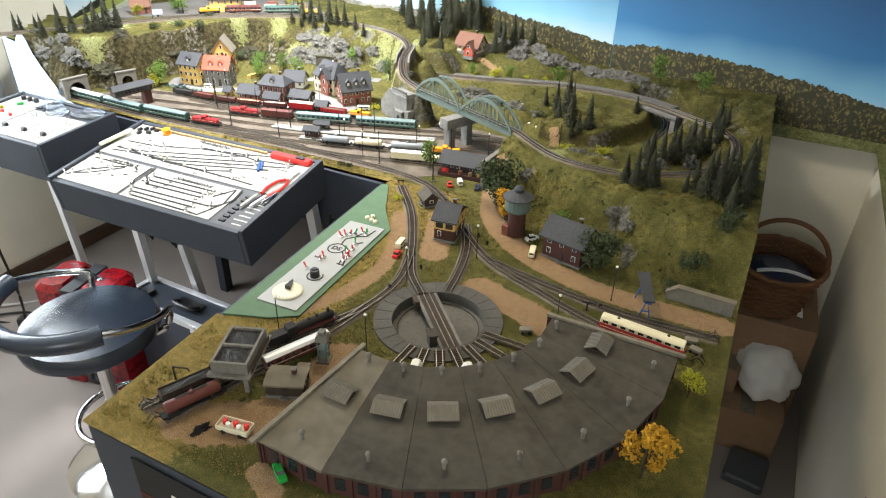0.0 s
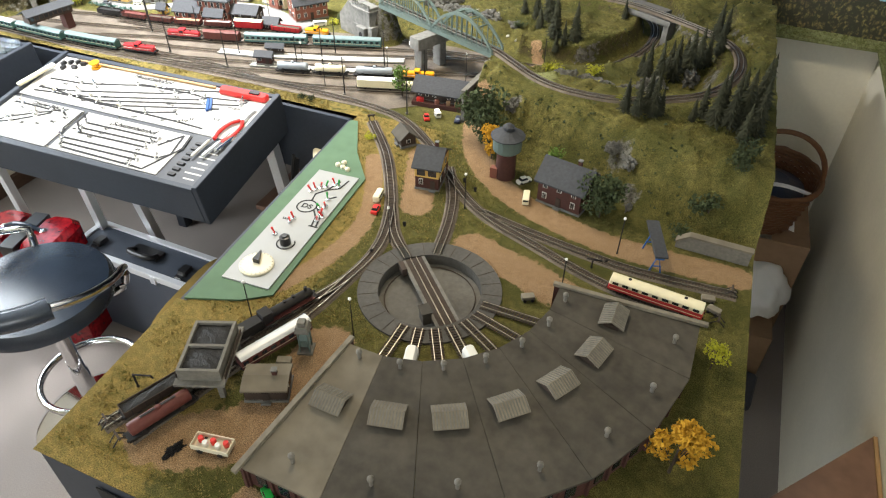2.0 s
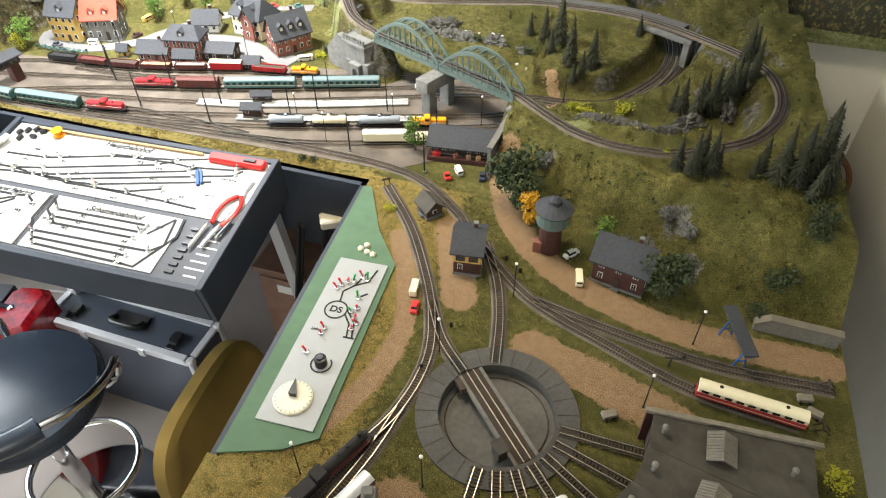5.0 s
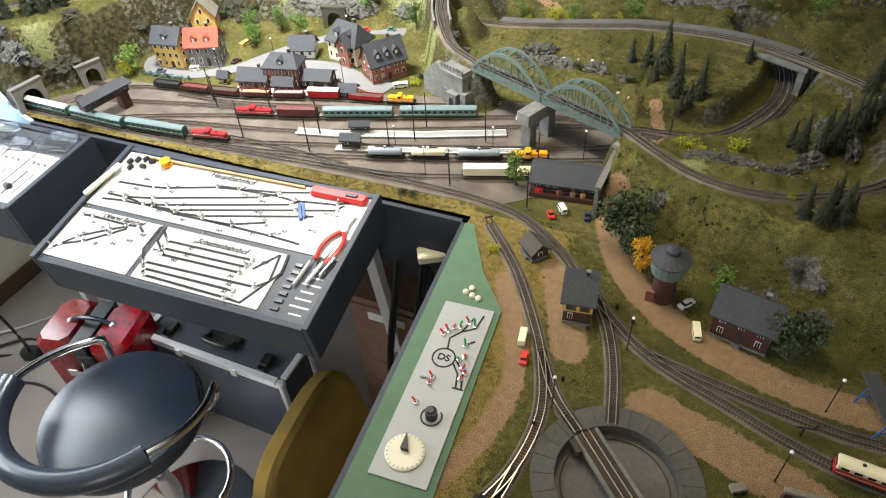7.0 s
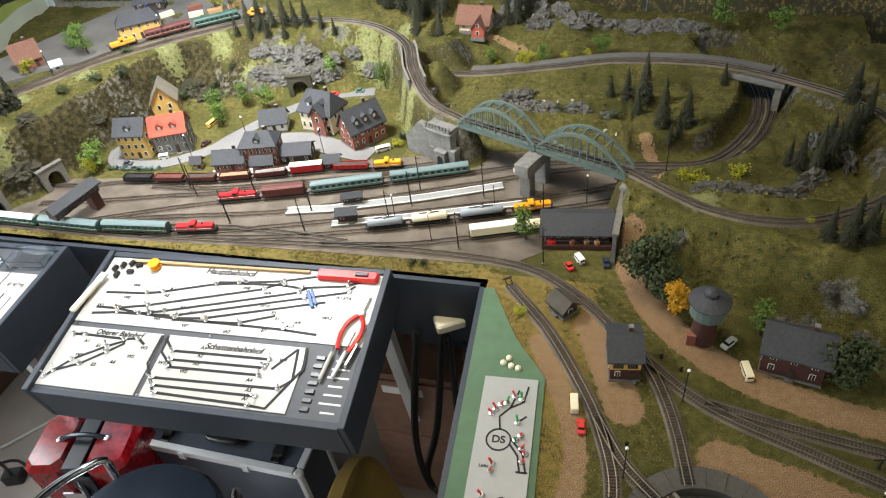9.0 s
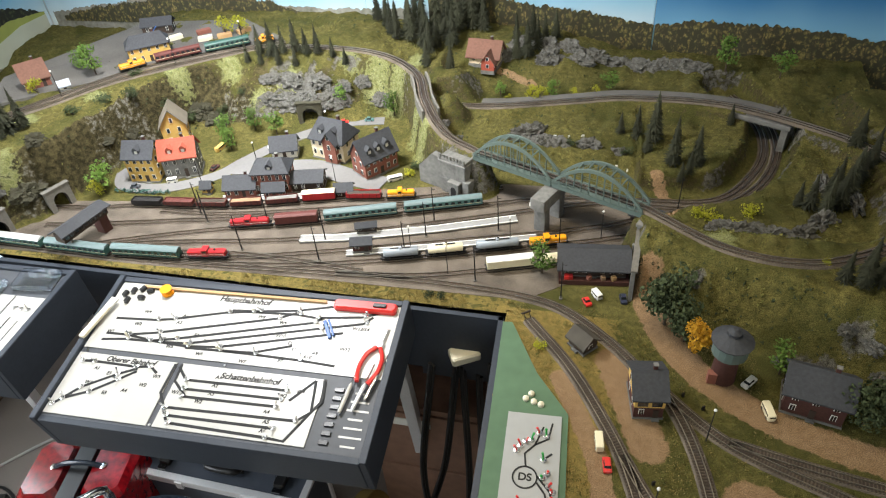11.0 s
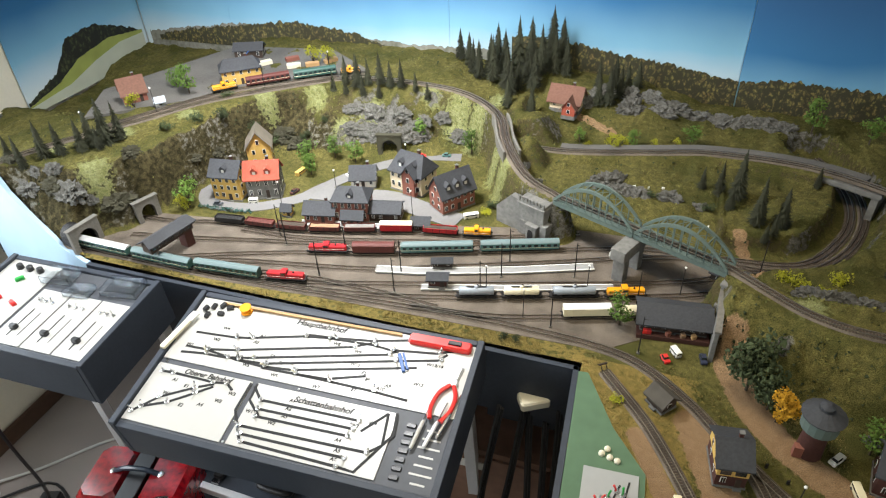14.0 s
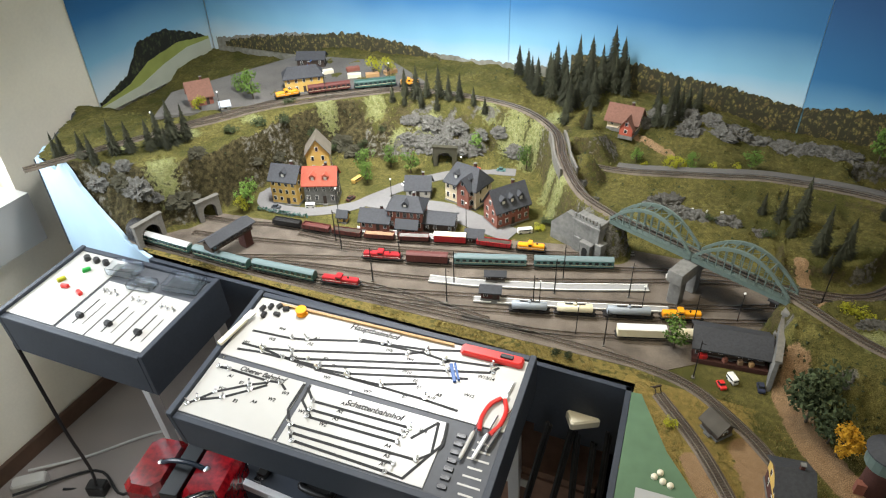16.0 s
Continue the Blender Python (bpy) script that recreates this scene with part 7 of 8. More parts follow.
for i, (x, y, s, t) in enumerate(((-0.54, 1.915, .6, 30), (-0.375, 1.768, .8, -20), (-0.335, 1.765, .8, 10), (-0.305, 1.765, .9, -30), (-0.27, 1.805, .9, 20), (-0.235, 1.785, 1.0, -50), (-0.255, 1.725, .8, -70), (-0.215, 1.745, .8, 0), (-0.205, 1.705, .7, 80),
                                  (-0.93, 2.47, .9, 10), (-0.88, 2.46, .8, -10), (-0.80, 2.46, .8, 5), (-0.72, 2.45, .6, 0), (-0.955, 2.52, .9, 60), (-0.48, 2.10, .8, 0), (-0.42, 2.09, .9, 20), (-0.36, 2.09, .8, -10), (-0.30, 2.12, .9, 20), (-0.25, 2.17, 1.0, 40), (-0.22, 2.33, 1.0, 80),
                                  (-1.06, 3.02, 1.3, 0), (-0.98, 3.03, 1.4, 5), (-0.90, 3.035, 1.4, -5), (-0.82, 3.035, 1.4, 5), (-0.74, 3.035, 1.3, 0), (-0.60, 3.04, 1.2, 0), (-0.54, 3.04, 1.2, 10), (-1.10, 2.90, .9, 0), (-0.96, 2.90, 1.2, 30),
                                  (-1.80, 2.63, 1.3, 10), (-1.75, 2.66, 1.4, -10), (-1.70, 2.63, 1.4, 20), (-1.66, 2.68, 1.2, 0), (-1.86, 2.61, 1.1, 10), (-1.62, 2.70, 1.0, -20), (-1.50, 2.71, 1.0, 0), (-1.205, 2.42, .5, 70), (-1.16, 2.37, .5, 60),
                                  (-2.36, 1.95, 1.1, 0), (-2.45, 1.93, 1.2, 10), (-2.53, 1.95, 1.1, -10), (-2.33, 2.08, 1.1, 60), (-2.60, 1.97, .9, 0), (-2.24, 2.13, 1.2, 80), (-2.22, 2.25, 1.0, 70), (-2.12, 2.50, 1.0, 30), (-2.02, 2.53, 1.0, 10), (-1.95, 2.56, 1.0, 10), (-2.42, 1.88, .7, 0), (-2.400, 1.930, 1.40, 5), (-2.460, 1.955, 1.30, 20), (-2.310, 1.990, 1.30, 50), (-2.290, 2.080, 1.30, 70), (-2.270, 2.160, 1.20, 75), (-2.200, 2.330, 1.20, 60), (-2.170, 2.400, 1.10, 50), (-2.080, 2.540, 1.10, 20), (-1.770, 2.615, 1.50, 10), (-1.735, 2.640, 1.60, -20), (-1.670, 2.645, 1.50, 30), (-1.630, 2.665, 1.30, 15), (-1.790, 2.670, 1.40, 0), (-1.710, 2.690, 1.50, 10), (-1.570, 2.730, 1.10, 0), (-1.860, 2.660, 1.10, 20), (-2.550, 1.920, 1.20, 0), (-2.620, 1.950, 1.10, 10), (-0.980, 2.490, 1.10, 30), (-0.660, 3.030, 1.40, 0), (-0.480, 3.030, 1.20, 10), (-0.860, 2.990, 1.20, 0), (-0.380, 2.080, 0.90, 0), (-0.450, 2.075, 0.80, 10), (-0.160, 2.250, 0.90, 80))):
    if x > -0.4 and y < 1.85:
        s *= 0.56
    elif x < -2.1:
        s *= 0.78 if i % 2 else 0.5
    if x < -1.93 and 2.05 < y < 2.62 and i % 2:
        continue
    if -1.93 < x < -1.5 and y > 2.55:
        s *= 0.72
    if y > 2.97 and x > -1.08:
        y, s = y - 0.075, s * 0.8
    ob = outcrop(x, y, s, t, i + 1)
    if x < -1.93 and (y > 2.04 or i % 3 == 0):
        ob.data.materials[0] = M["darkrock"]


def portal(x, y, turn, w, h, label, face="concrete"):
    r = thing("tunnel_portal", label, "tunnel portal", pose(x, y, Z0, 0, 0, turn))
    n = 12
    arc = [(w / 2 * math.cos(math.pi * i / n), h - w / 2 + w / 2 * math.sin(math.pi * i / n)) for i in range(n + 1)]
    inn = [(w / 2, -0.003)] + arc + [(-w / 2, -0.003)]
    W, H = w / 2 + 0.016, h + 0.016
    out = [(W, -0.003)] + [(max(-W, min(W, 2.2 * a)), H if 0 < i < n else h * 0.8) for i, (a, c) in enumerate(arc)] + [(-W, -0.003)]
    k = len(inn)
    b = Build()
    for y0 in (-0.006, 0.006):
        b.v += [(a, y0, c) for a, c in inn] + [(a, y0, c) for a, c in out]
    for i in range(k - 1):
        b.f += [(i, i + 1, k + i + 1, k + i), (2 * k + i + 1, 2 * k + i, 3 * k + i, 3 * k + i + 1), (i, 2 * k + i, 2 * k + i + 1, i + 1), (k + i, k + i + 1, 3 * k + i + 1, 3 * k + i)]
    part("stone_arch", b, M[face], r)
    # Short closed lining; the dark of the tunnel is put into its colour.
    t = Build()
    m = len(inn)
    t.v = [(a * 1.02, 0.004, c * 1.01) for a, c in inn] + [(a * 1.02, 0.07, c * 1.01) for a, c in inn]
    t.f = [(i, i + 1, m + i + 1, m + i) for i in range(m - 1)] + [tuple(range(m, 2 * m))]
    part("lining", t, M["coal"], r, "near-black lining that gives the tunnel its darkness")
    part("coping", Build().box(0, 0, H, 2 * W + 0.006, 0.016, 0.004), M[face], r)
    return r


portal(-2.335, 1.872, 82, 0.062, 0.056, "grey stone tunnel mouth over the main track")
portal(-2.255, 2.035, 70, 0.042, 0.052, "grey stone tunnel mouth above the signal cabin")
portal(-1.705, 2.585, 12, 0.050, 0.062, "dark rocky tunnel mouth above the village street", "darkrock")

# scattered scrub on the slopes
sc = thing("scrub", "dark scattered scrub over the steep slopes", "scrub", kind="stuff")
for tint, seed, count, lo in (("darkleaf", 31, 2600, 0.45), ("grassleaf", 32, 1800, 0.3)):
    g = np.random.RandomState(seed)
    X, Y = g.uniform(-2.85, 0.03, count * 9), g.uniform(1.66, 3.08, count * 9)
    Z = height(X, Y)
    st = 0.012
    sl_ = np.hypot(height(X + st, Y) - Z, height(X, Y + st) - Z) / st
    keep = (sl_ > lo) & (Z > 0.012) & (waves(X, Y, 18, seed) > -0.05) & inside(X, Y, OUTLINE)
    for name in ("upper", "upper_two", "loop"):
        keep &= line_distance(X, Y, LINES[name])[0] > 0.022
    b = Build()
    for x, y, z in list(zip(X[keep], Y[keep], Z[keep]))[:count]:
        s = g.uniform(0.0018, 0.0052)
        q = [Vector(g.normal(size=3)).normalized() * s * g.uniform(0.7, 1.3) + Vector((x, y, 1.0 + z + s * 0.4)) for _ in range(5)]
        b.add([tuple(p) for p in q], [(0, 1, 2), (0, 2, 3), (0, 3, 4), (1, 4, 2), (2, 4, 3), (0, 4, 1)])
    tagged(part("scrub_clumps", b, M[tint], sc), kind="stuff")

# grass tufts over the flatter ground
tf = thing("grass_tufts", "short scattered grass tufts on the landscape", "grass", kind="stuff")
for tint, seed, count, x0, x1, y0, y1 in (("straw", 41, 3600, -0.93, -0.42, 0.79, 1.86), ("mossleaf", 42, 5200, -0.66, 0.05, 0.79, 2.55), ("straw", 43, 1500, -2.2, -0.93, 1.82, 1.862), ("grassleaf", 44, 3000, -2.6, -0.2, 2.3, 3.0), ("mossleaf", 45, 2600, -0.90, -0.42, 0.79, 1.86)):
    g = np.random.RandomState(seed)
    X, Y = g.uniform(x0, x1, count * 3), g.uniform(y0, y1, count * 3)
    keep = inside(X, Y, OUTLINE) & (path_mask(X, Y, SAND_PATHS) < 0.35) & (np.hypot(X - HUB[0], Y - HUB[1]) > RING + 0.004)
    ang = np.degrees(np.arctan2(Y - HUB[1], X - HUB[0]))
    keep &= ~((np.hypot(X - HUB[0], Y - HUB[1]) < RO + 0.004) & (ang > A0 - 2) & (ang < A0 + 7 * STALL + 2))
    keep &= ~inside(X, Y, [(-0.935, 1.79), (-0.915, 1.792), (-0.845, 1.66), (-0.775, 1.57), (-0.752, 1.17), (-0.80, 1.135), (-0.895, 1.10), (-0.91, 1.18)])
    keep &= (waves(X, Y, 30, seed) > -0.12) & ~((height(X, Y) < 0.004) & (Y > 1.87) & (X < -0.66))
    for line in LINES.values():
        keep &= line_distance(X, Y, line)[0] > 0.019
    b = Build()
    X, Y = X[keep][:count], Y[keep][:count]
    for x, y, z in zip(X, Y, height(X, Y) + 0.999):
        for k in range(3):
            a, r, h = g.uniform(0, 6.28), g.uniform(0.0010, 0.0022), g.uniform(0.0022, 0.0048)
            c, q = math.cos(a), math.sin(a)
            dx, dy = g.uniform(-0.003, 0.003, 2)
            b.add([(x + dx - r * c, y + dy - r * q, z), (x + dx + r * c, y + dy + r * q, z), (x + dx * 1.9, y + dy * 1.9, z + h)], [(0, 1, 2)])
    tagged(part("tuft_blades", b, M[tint], tf), kind="stuff")

# ---- platforms, street and yard surfaces ----


def paving(name, label, pts, wide, z, material, cat):
    r = thing(name, label, cat)
    part("surface", Build().strip([(x, y, Z0) for x, y in pts], [(-wide / 2, -0.002), (wide / 2, -0.002), (wide / 2, z), (-wide / 2, z)]), material, r)
    if cat == "platform":
        for s in (-1, 1):
            part("edge_kerb", Build().strip([(x, y, Z0 + z) for x, y in pts], [(s * wide / 2 - 0.0015, -0.001), (s * wide / 2 + 0.0015, -0.001), (s * wide / 2 + 0.0015, 0.0016), (s * wide / 2 - 0.0015, 0.0016)]), M["frame"], r)
    return r


paving("platform", "long grey station platform between the tracks", [(-1.50, 1.994), (-1.388, 2.016), (-1.16, 2.086), (-0.96, 2.160)], 0.024, 0.007, M["asphalt"], "platform")
paving("platform", "narrow grey platform beside the tank wagons", [(-1.36, 1.958), (-1.16, 2.012), (-0.90, 2.092)], 0.018, 0.006, M["asphalt"], "platform")
paving("platform", "grey platform in front of the station building", [(-1.80, 2.135), (-1.60, 2.172), (-1.42, 2.212)], 0.022, 0.006, M["asphalt"], "platform")
paving("street", "pale grey village street", [(p.x, p.y) for p in curve([(-2.20, 2.26), (-2.14, 2.165), (-2.0, 2.17), (-1.88, 2.25), (-1.83, 2.34), (-1.74, 2.48), (-1.60, 2.60), (-1.47, 2.635)], 0.02)], 0.048, 0.002, M["street"], "street")
paving("street", "pale grey street behind the station", [(p.x, p.y) for p in curve([(-1.84, 2.30), (-1.72, 2.315), (-1.60, 2.335), (-1.48, 2.30), (-1.36, 2.27)], 0.02)], 0.075, 0.0028, M["street"], "street")
rd = thing("gravel_road", "grey gravel road beside the hill track", "road")
part("surface", Build().strip([(p.x + 0.004, p.y + 0.036, p.z + 0.001) for p in LINES["loop"] if p.y > 2.62 and p.x > -1.16], [(-0.016, -0.012), (0.016, -0.012), (0.015, 0.0012), (-0.015, 0.0012)]), M["yardgravel"], rd)
yd = thing("station_yard", "brown ballasted yard under the station tracks", "yard", kind="stuff")
part("surface", Build().prism([(-2.36, 1.838), (-0.90, 1.868), (-0.70, 2.02), (-0.66, 2.14), (-0.66, 2.30), (-0.86, 2.325), (-1.05, 2.32), (-1.45, 2.225), (-1.80, 2.125), (-2.30, 2.062)], 0.9985, 1.0012), M["ballast"], yd)
uy = thing("hilltop_yard", "grey gravel yard at the hilltop station", "yard", kind="stuff")
part("surface", Build().prism([(-2.62, 2.25), (-2.30, 2.50), (-2.06, 2.70), (-1.88, 2.84), (-2.1, 3.0), (-2.5, 2.95), (-2.72, 2.45)], 1.180, 1.1895), M["yardgravel"], uy)

# ---- lamps, masts, signals ----


def lamp_post(x, y, h=0.085, z=None, label="thin model street lamp with a white globe"):
    r = thing("street_lamp", label, "lamp", pose(x, y, Z0 if z is None else z), group="model street lamps")
    part("post", Build().lathe([(0.0022, -0.002), (0.0012, 0.006), (0.0009, h)], 6), M["under"], r)
    part("globe", Build().lathe([(0.0012, h), (0.0030, h + 0.002), (0.0026, h + 0.0045), (0.0008, h + 0.006)], 10), M["lampglobe"], r)


for x, y in ((-0.53, 1.562), (-0.625, 1.394), (-0.27, 1.385), (-0.571, 1.145), (-0.198, 1.545), (-0.755, 1.109), (-1.197, 1.985), (-0.961, 2.055), (-0.744, 2.11), (-1.09, 1.925), (-1.90, 2.20), (-1.77, 2.31), (-1.50, 2.26), (-1.62, 2.52)):
    lamp_post(x, y)
for x, y in ((-2.49, 2.13), (-2.40, 2.335), (-2.16, 2.60), (-1.99, 2.76)):
    lamp_post(x, y, 0.085, 1.188)


def mast(x, y, h=0.105):
    r = thing("catenary_mast", "slender dark lattice mast beside the tracks", "mast", pose(x, y, Z0), group="masts in the station")
    part("foot", Build().box(0, 0, -0.002, 0.007, 0.007, 0.006), M["concrete"], r)
    part("pole", Build().box(0, 0, 0.004, 0.0028, 0.0028, h, taper=0.6), M["under"], r)
    part("arm", Build().box(0.004, 0, h - 0.004, 0.010, 0.0012, 0.0012), M["under"], r)


for x, y in ((-1.637, 1.935), (-1.21, 1.975), (-1.178, 2.058), (-1.0, 2.11), (-1.788, 2.03), (-1.021, 1.912), (-1.824, 2.06), (-1.609, 2.04), (-1.431, 2.0), (-1.173, 2.125), (-1.42, 1.925), (-0.84, 2.04), (-0.56, 2.25), (-0.82, 1.885)):
    mast(x, y)
for x, y in ((-0.640, 1.455), (-0.662, 1.35), (-0.70, 1.10), (-0.23, 1.505), (-0.55, 1.63), (-0.585, 1.655)):
    sg = thing("ground_signal", "tiny dark shunting signal beside the rails", "signal", pose(x + 0.018, y, Z0, 0, 0, 30), group="ground signals")
    part("stand", Build().box(0, 0, -0.001, 0.005, 0.004, 0.004), M["under"], sg)
    part("disc", Build().box(0, 0, 0.003, 0.006, 0.002, 0.008), M["under"], sg)
wc = thing("water_crane", "dark water crane at the coaling stage", "water crane", pose(-0.832, 0.912, Z0))
part("column", Build().lathe([(0.003, -0.002), (0.0018, 0.004), (0.0018, 0.030)], 8), M["under"], wc)
part("arm", Build().tube([(0, 0, 0.029), (0.028, 0.008, 0.031), (0.030, 0.009, 0.025)], 0.0016, 6), M["under"], wc)
wc2 = thing("water_crane", "dark water crane near the yard track", "water crane", pose(-0.235, 1.484, Z0))
part("column", Build().lathe([(0.003, -0.002), (0.0018, 0.004), (0.0018, 0.020)], 8), M["under"], wc2)
part("arm", Build().tube([(-0.012, 0, 0.019), (0.018, 0.004, 0.020)], 0.0018, 6), M["under"], wc2)

# gantry crane over the yard track
gc = thing("gantry_crane", "blue gantry crane with a dark roof over the yard", "crane", pose(-0.132, 1.552, Z0, 0, 0, -72))
for s in (-1, 1):
    lg = part("leg", Build().tube([(s * 0.036, -0.012, -0.002), (s * 0.036, 0.0, 0.046), (s * 0.036, 0.012, -0.002)], 0.002, 5), M["steelblue"], gc)
    part("leg_brace", Build().box(s * 0.036, 0, 0.016, 0.002, 0.018, 0.002), M["steelblue"], lg)
part("girder", Build().box(0, 0, 0.046, 0.105, 0.014, 0.006), M["steelblue"], gc)
part("roof", Build().box(0, 0, 0.0522, 0.112, 0.024, 0.004), M["slateroof"], gc)

# ---- model road vehicles and small clutter ----


def car(x, y, turn, paint, label, L=0.036, van=False, z=None):
    r = thing("model_van" if van else "model_car", label, "van" if van else "car", pose(x, y, Z0 if z is None else z, 0, 0, turn), group="model road vehicles")
    h = 0.014 if van else 0.0062
    part("body", Build().box(0, 0, 0.0022, L, 0.0145, h, bevel=0.0016), M[paint], r)
    if not van:
        part("cabin", Build().box(-L * 0.05, 0, 0.0083, L * 0.52, 0.0125, 0.0048, taper=0.78), M["window"], r)
        part("roof", Build().box(-L * 0.05, 0, 0.0132, L * 0.38, 0.0098, 0.0009), M[paint], r)
    else:
        for s in (-1, 1):
            part("side_window", Build().box(0, s * 0.0071, 0.0105, L * 0.78, 0.0008, 0.004), M["window"], r)
        part("windscreen", Build().box(L * 0.49, 0, 0.0098, 0.001, 0.011, 0.0045), M["window"], r)
    for sx in (-1, 1):
        for sy in (-1, 1):
            part("wheel", Build().lathe([(0.0031, -0.001), (0.0031, 0.001)], 10, pose(sx * L * 0.3, sy * 0.0066, 0.0031, 90, 0, 0)), M["black"], r)
    return r


car(-0.444, 1.708, 50, "carwhite", "white model car near the water tower")
car(-0.418, 1.642, -78, "cream", "cream model van parked by the brick house", 0.038, True)
car(-0.528, 0.832, -35, "cargreen", "bright green model car at the table edge", 0.04)
car(-0.700, 1.476, 98, "brightred", "red model tractor on the sand track", 0.03)
car(-0.716, 1.520, 98, "cream", "cream canvas trailer behind the tractor", 0.036, True)
car(-0.762, 1.880, -60, "brightred", "red model lorry beside the goods shed", 0.026)
car(-0.742, 1.905, -55, "carwhite", "white model van beside the goods shed", 0.028, True)
car(-0.684, 1.902, -80, "carblue", "dark blue model car beside the goods shed", 0.03)
car(-1.333, 2.300, 30, "carwhite", "white model lorry in the village", 0.044, True)
car(-1.944, 2.40, 80, "yellowwall", "ochre model bus on the village street", 0.05, True)
car(-1.905, 2.285, 75, "brick", "dark red model car in the village", 0.034)
car(-2.10, 2.158, 10, "darkgrey", "dark model car beside the ochre house", 0.03)
car(-2.0, 2.20, 20, "whitewall", "white model market van in the village", 0.03, True)
car(-1.60, 2.605, 20, "brightred", "red model car on the village street", 0.03)
car(-1.78, 2.43, 50, "carwhite", "white model car on the village street", 0.03)
car(-1.52, 2.63, 10, "teal", "teal model car on the village street", 0.03)
for x, y, t in ((-0.322, 1.350, 30), (-0.018, 1.478, 10), (-0.005, 1.452, -20), (-0.645, 1.045, 20)):
    cr = thing("freight_cart", "small grey handcart with a load", "cart", pose(x, y, Z0, 0, 0, t), group="handcarts")
    part("cart_bed", Build().box(0, 0, 0.004, 0.024, 0.014, 0.007, bevel=0.001), M["ventroof"], cr)
    for s in (-1, 1):
        part("wheel", Build().lathe([(0.003, -0.001), (0.003, 0.001)], 8, pose(s * 0.007, -0.008, 0.003, 90, 0, 0)), M["under"], cr)
tagged(part("coal_pile", outcrop(-0.698, 0.838, .5, 20, 60, "x").data.copy(), None, m=pose(-0.70, 0.842, Z0, 0, 0, 70) @ Matrix.Scale(0.011, 4)), "small black heap of coal on the ground", "coal heap")
bpy.data.objects.remove([o for o in bpy.data.objects if o.name.startswith("rock_outcrop") and tuple(o.keys()) and o["label"] == "x"][0])
bpy.data.objects["coal_pile"].data.materials[0] = M["coal"]
# Plain white blocks stand in for the cows on the meadow.
for i, (x, y, t) in enumerate(((-0.90, 2.50, 20), (-0.86, 2.51, 70), (-0.82, 2.515, 10), (-0.79, 2.505, 50), (-0.72, 2.40, 30), (-0.69, 2.39, 80))):
    z = ground_z(x, y)
    tagged(part("salt_block", Build().box(0, 0, 0.0, 0.009, 0.004, 0.006, bevel=0.001), M["carwhite"], m=pose(x, y, z, 0, 0, t)), "tiny white block standing for a cow on the meadow", "block", "white blocks on the meadow")
hc = thing("rail_crane", "blue rail crane in the hilltop yard", "crane", pose(-2.36, 2.74, zu + 0.002, 0, 0, 30))
part("base", Build().box(0, 0, 0, 0.045, 0.022, 0.012), M["steelblue"], hc)
part("cabin", Build().box(-0.005, 0, 0.0122, 0.026, 0.02, 0.018, bevel=0.002), M["steelblue"], hc)
part("jib", Build().tube([(0.008, 0, 0.02), (0.05, 0, 0.06)], 0.002, 5), M["steelblue"], hc)
for i, (x, y, c) in enumerate(((-2.16, 2.80, "ivory"), (-2.10, 2.83, "wood"), (-2.20, 2.86, "brickrose"), (-2.28, 2.80, "ivory"), (-2.05, 2.88, "wood"))):
    tagged(part("goods_pallet", Build().box(0, 0, 0, 0.05, 0.022, 0.014, bevel=0.001), M[c], m=pose(x, y, zu + 0.0025, 0, 0, 30 + 7 * i)), "stack of goods in the hilltop yard", "goods", "stacks in the hilltop yard")

# ---- the room's own furniture ----
SX, SY, SZ = -1.70, 1.285, 0.56
sl = thing("bar_stool", "black leather swivel stool with a chrome back rail and base", "stool", pose(SX, SY, 0))
part("seat", Build().lathe([(0.05, SZ - 0.075), (0.17, SZ - 0.07), (0.202, SZ - 0.045), (0.207, SZ - 0.02), (0.195, SZ + 0.004), (0.12, SZ + 0.012), (0.02, SZ + 0.014)], 48), M["leather"], sl, smooth=True)
part("column", Build().lathe([(0.03, FLOOR + 0.05), (0.026, 0.2), (0.022, 0.21), (0.022, SZ - 0.07)], 20), M["chrome"], sl, smooth=True)
part("base", Build().lathe([(0.205, FLOOR), (0.205, FLOOR + 0.008), (0.17, FLOOR + 0.03), (0.06, FLOOR + 0.05), (0.03, FLOOR + 0.07)], 40), M["chrome"], sl, smooth=True)
ring = [(0.15 * math.cos(a * math.pi / 16) + 0.02, 0.15 * math.sin(a * math.pi / 16) + 0.02, 0.17) for a in range(32)]
part("foot_ring", Build().tube(ring, 0.011, 10, True), M["chrome"], sl, smooth=True)
arcp = [(0.245 * math.cos(radians(a)), 0.245 * math.sin(radians(a)), SZ + 0.105) for a in range(195, 336, 7)]
part("back_pad", Build().tube(arcp, 0.030, 12), M["leather"], sl, smooth=True)
for a0, a1 in ((335, 395), (195, 140)):
    s = 1 if a1 > a0 else -1
    p = [(0.245 * math.cos(radians(a0 + (a1 - a0) * k / 6)), 0.245 * math.sin(radians(a0 + (a1 - a0) * k / 6)), SZ + 0.105 - 0.012 * k) for k in range(7)]
    e = radians(a1)
    p += [(0.235 * math.cos(e), 0.235 * math.sin(e), SZ - 0.02), (0.20 * math.cos(e), 0.20 * math.sin(e), SZ - 0.055), (0.11 * math.cos(e), 0.11 * math.sin(e), SZ - 0.07)]
    part("rail", Build().tube(curve(p, 0.02), 0.0115, 10), M["chrome"], sl, "bent chrome tube", True)

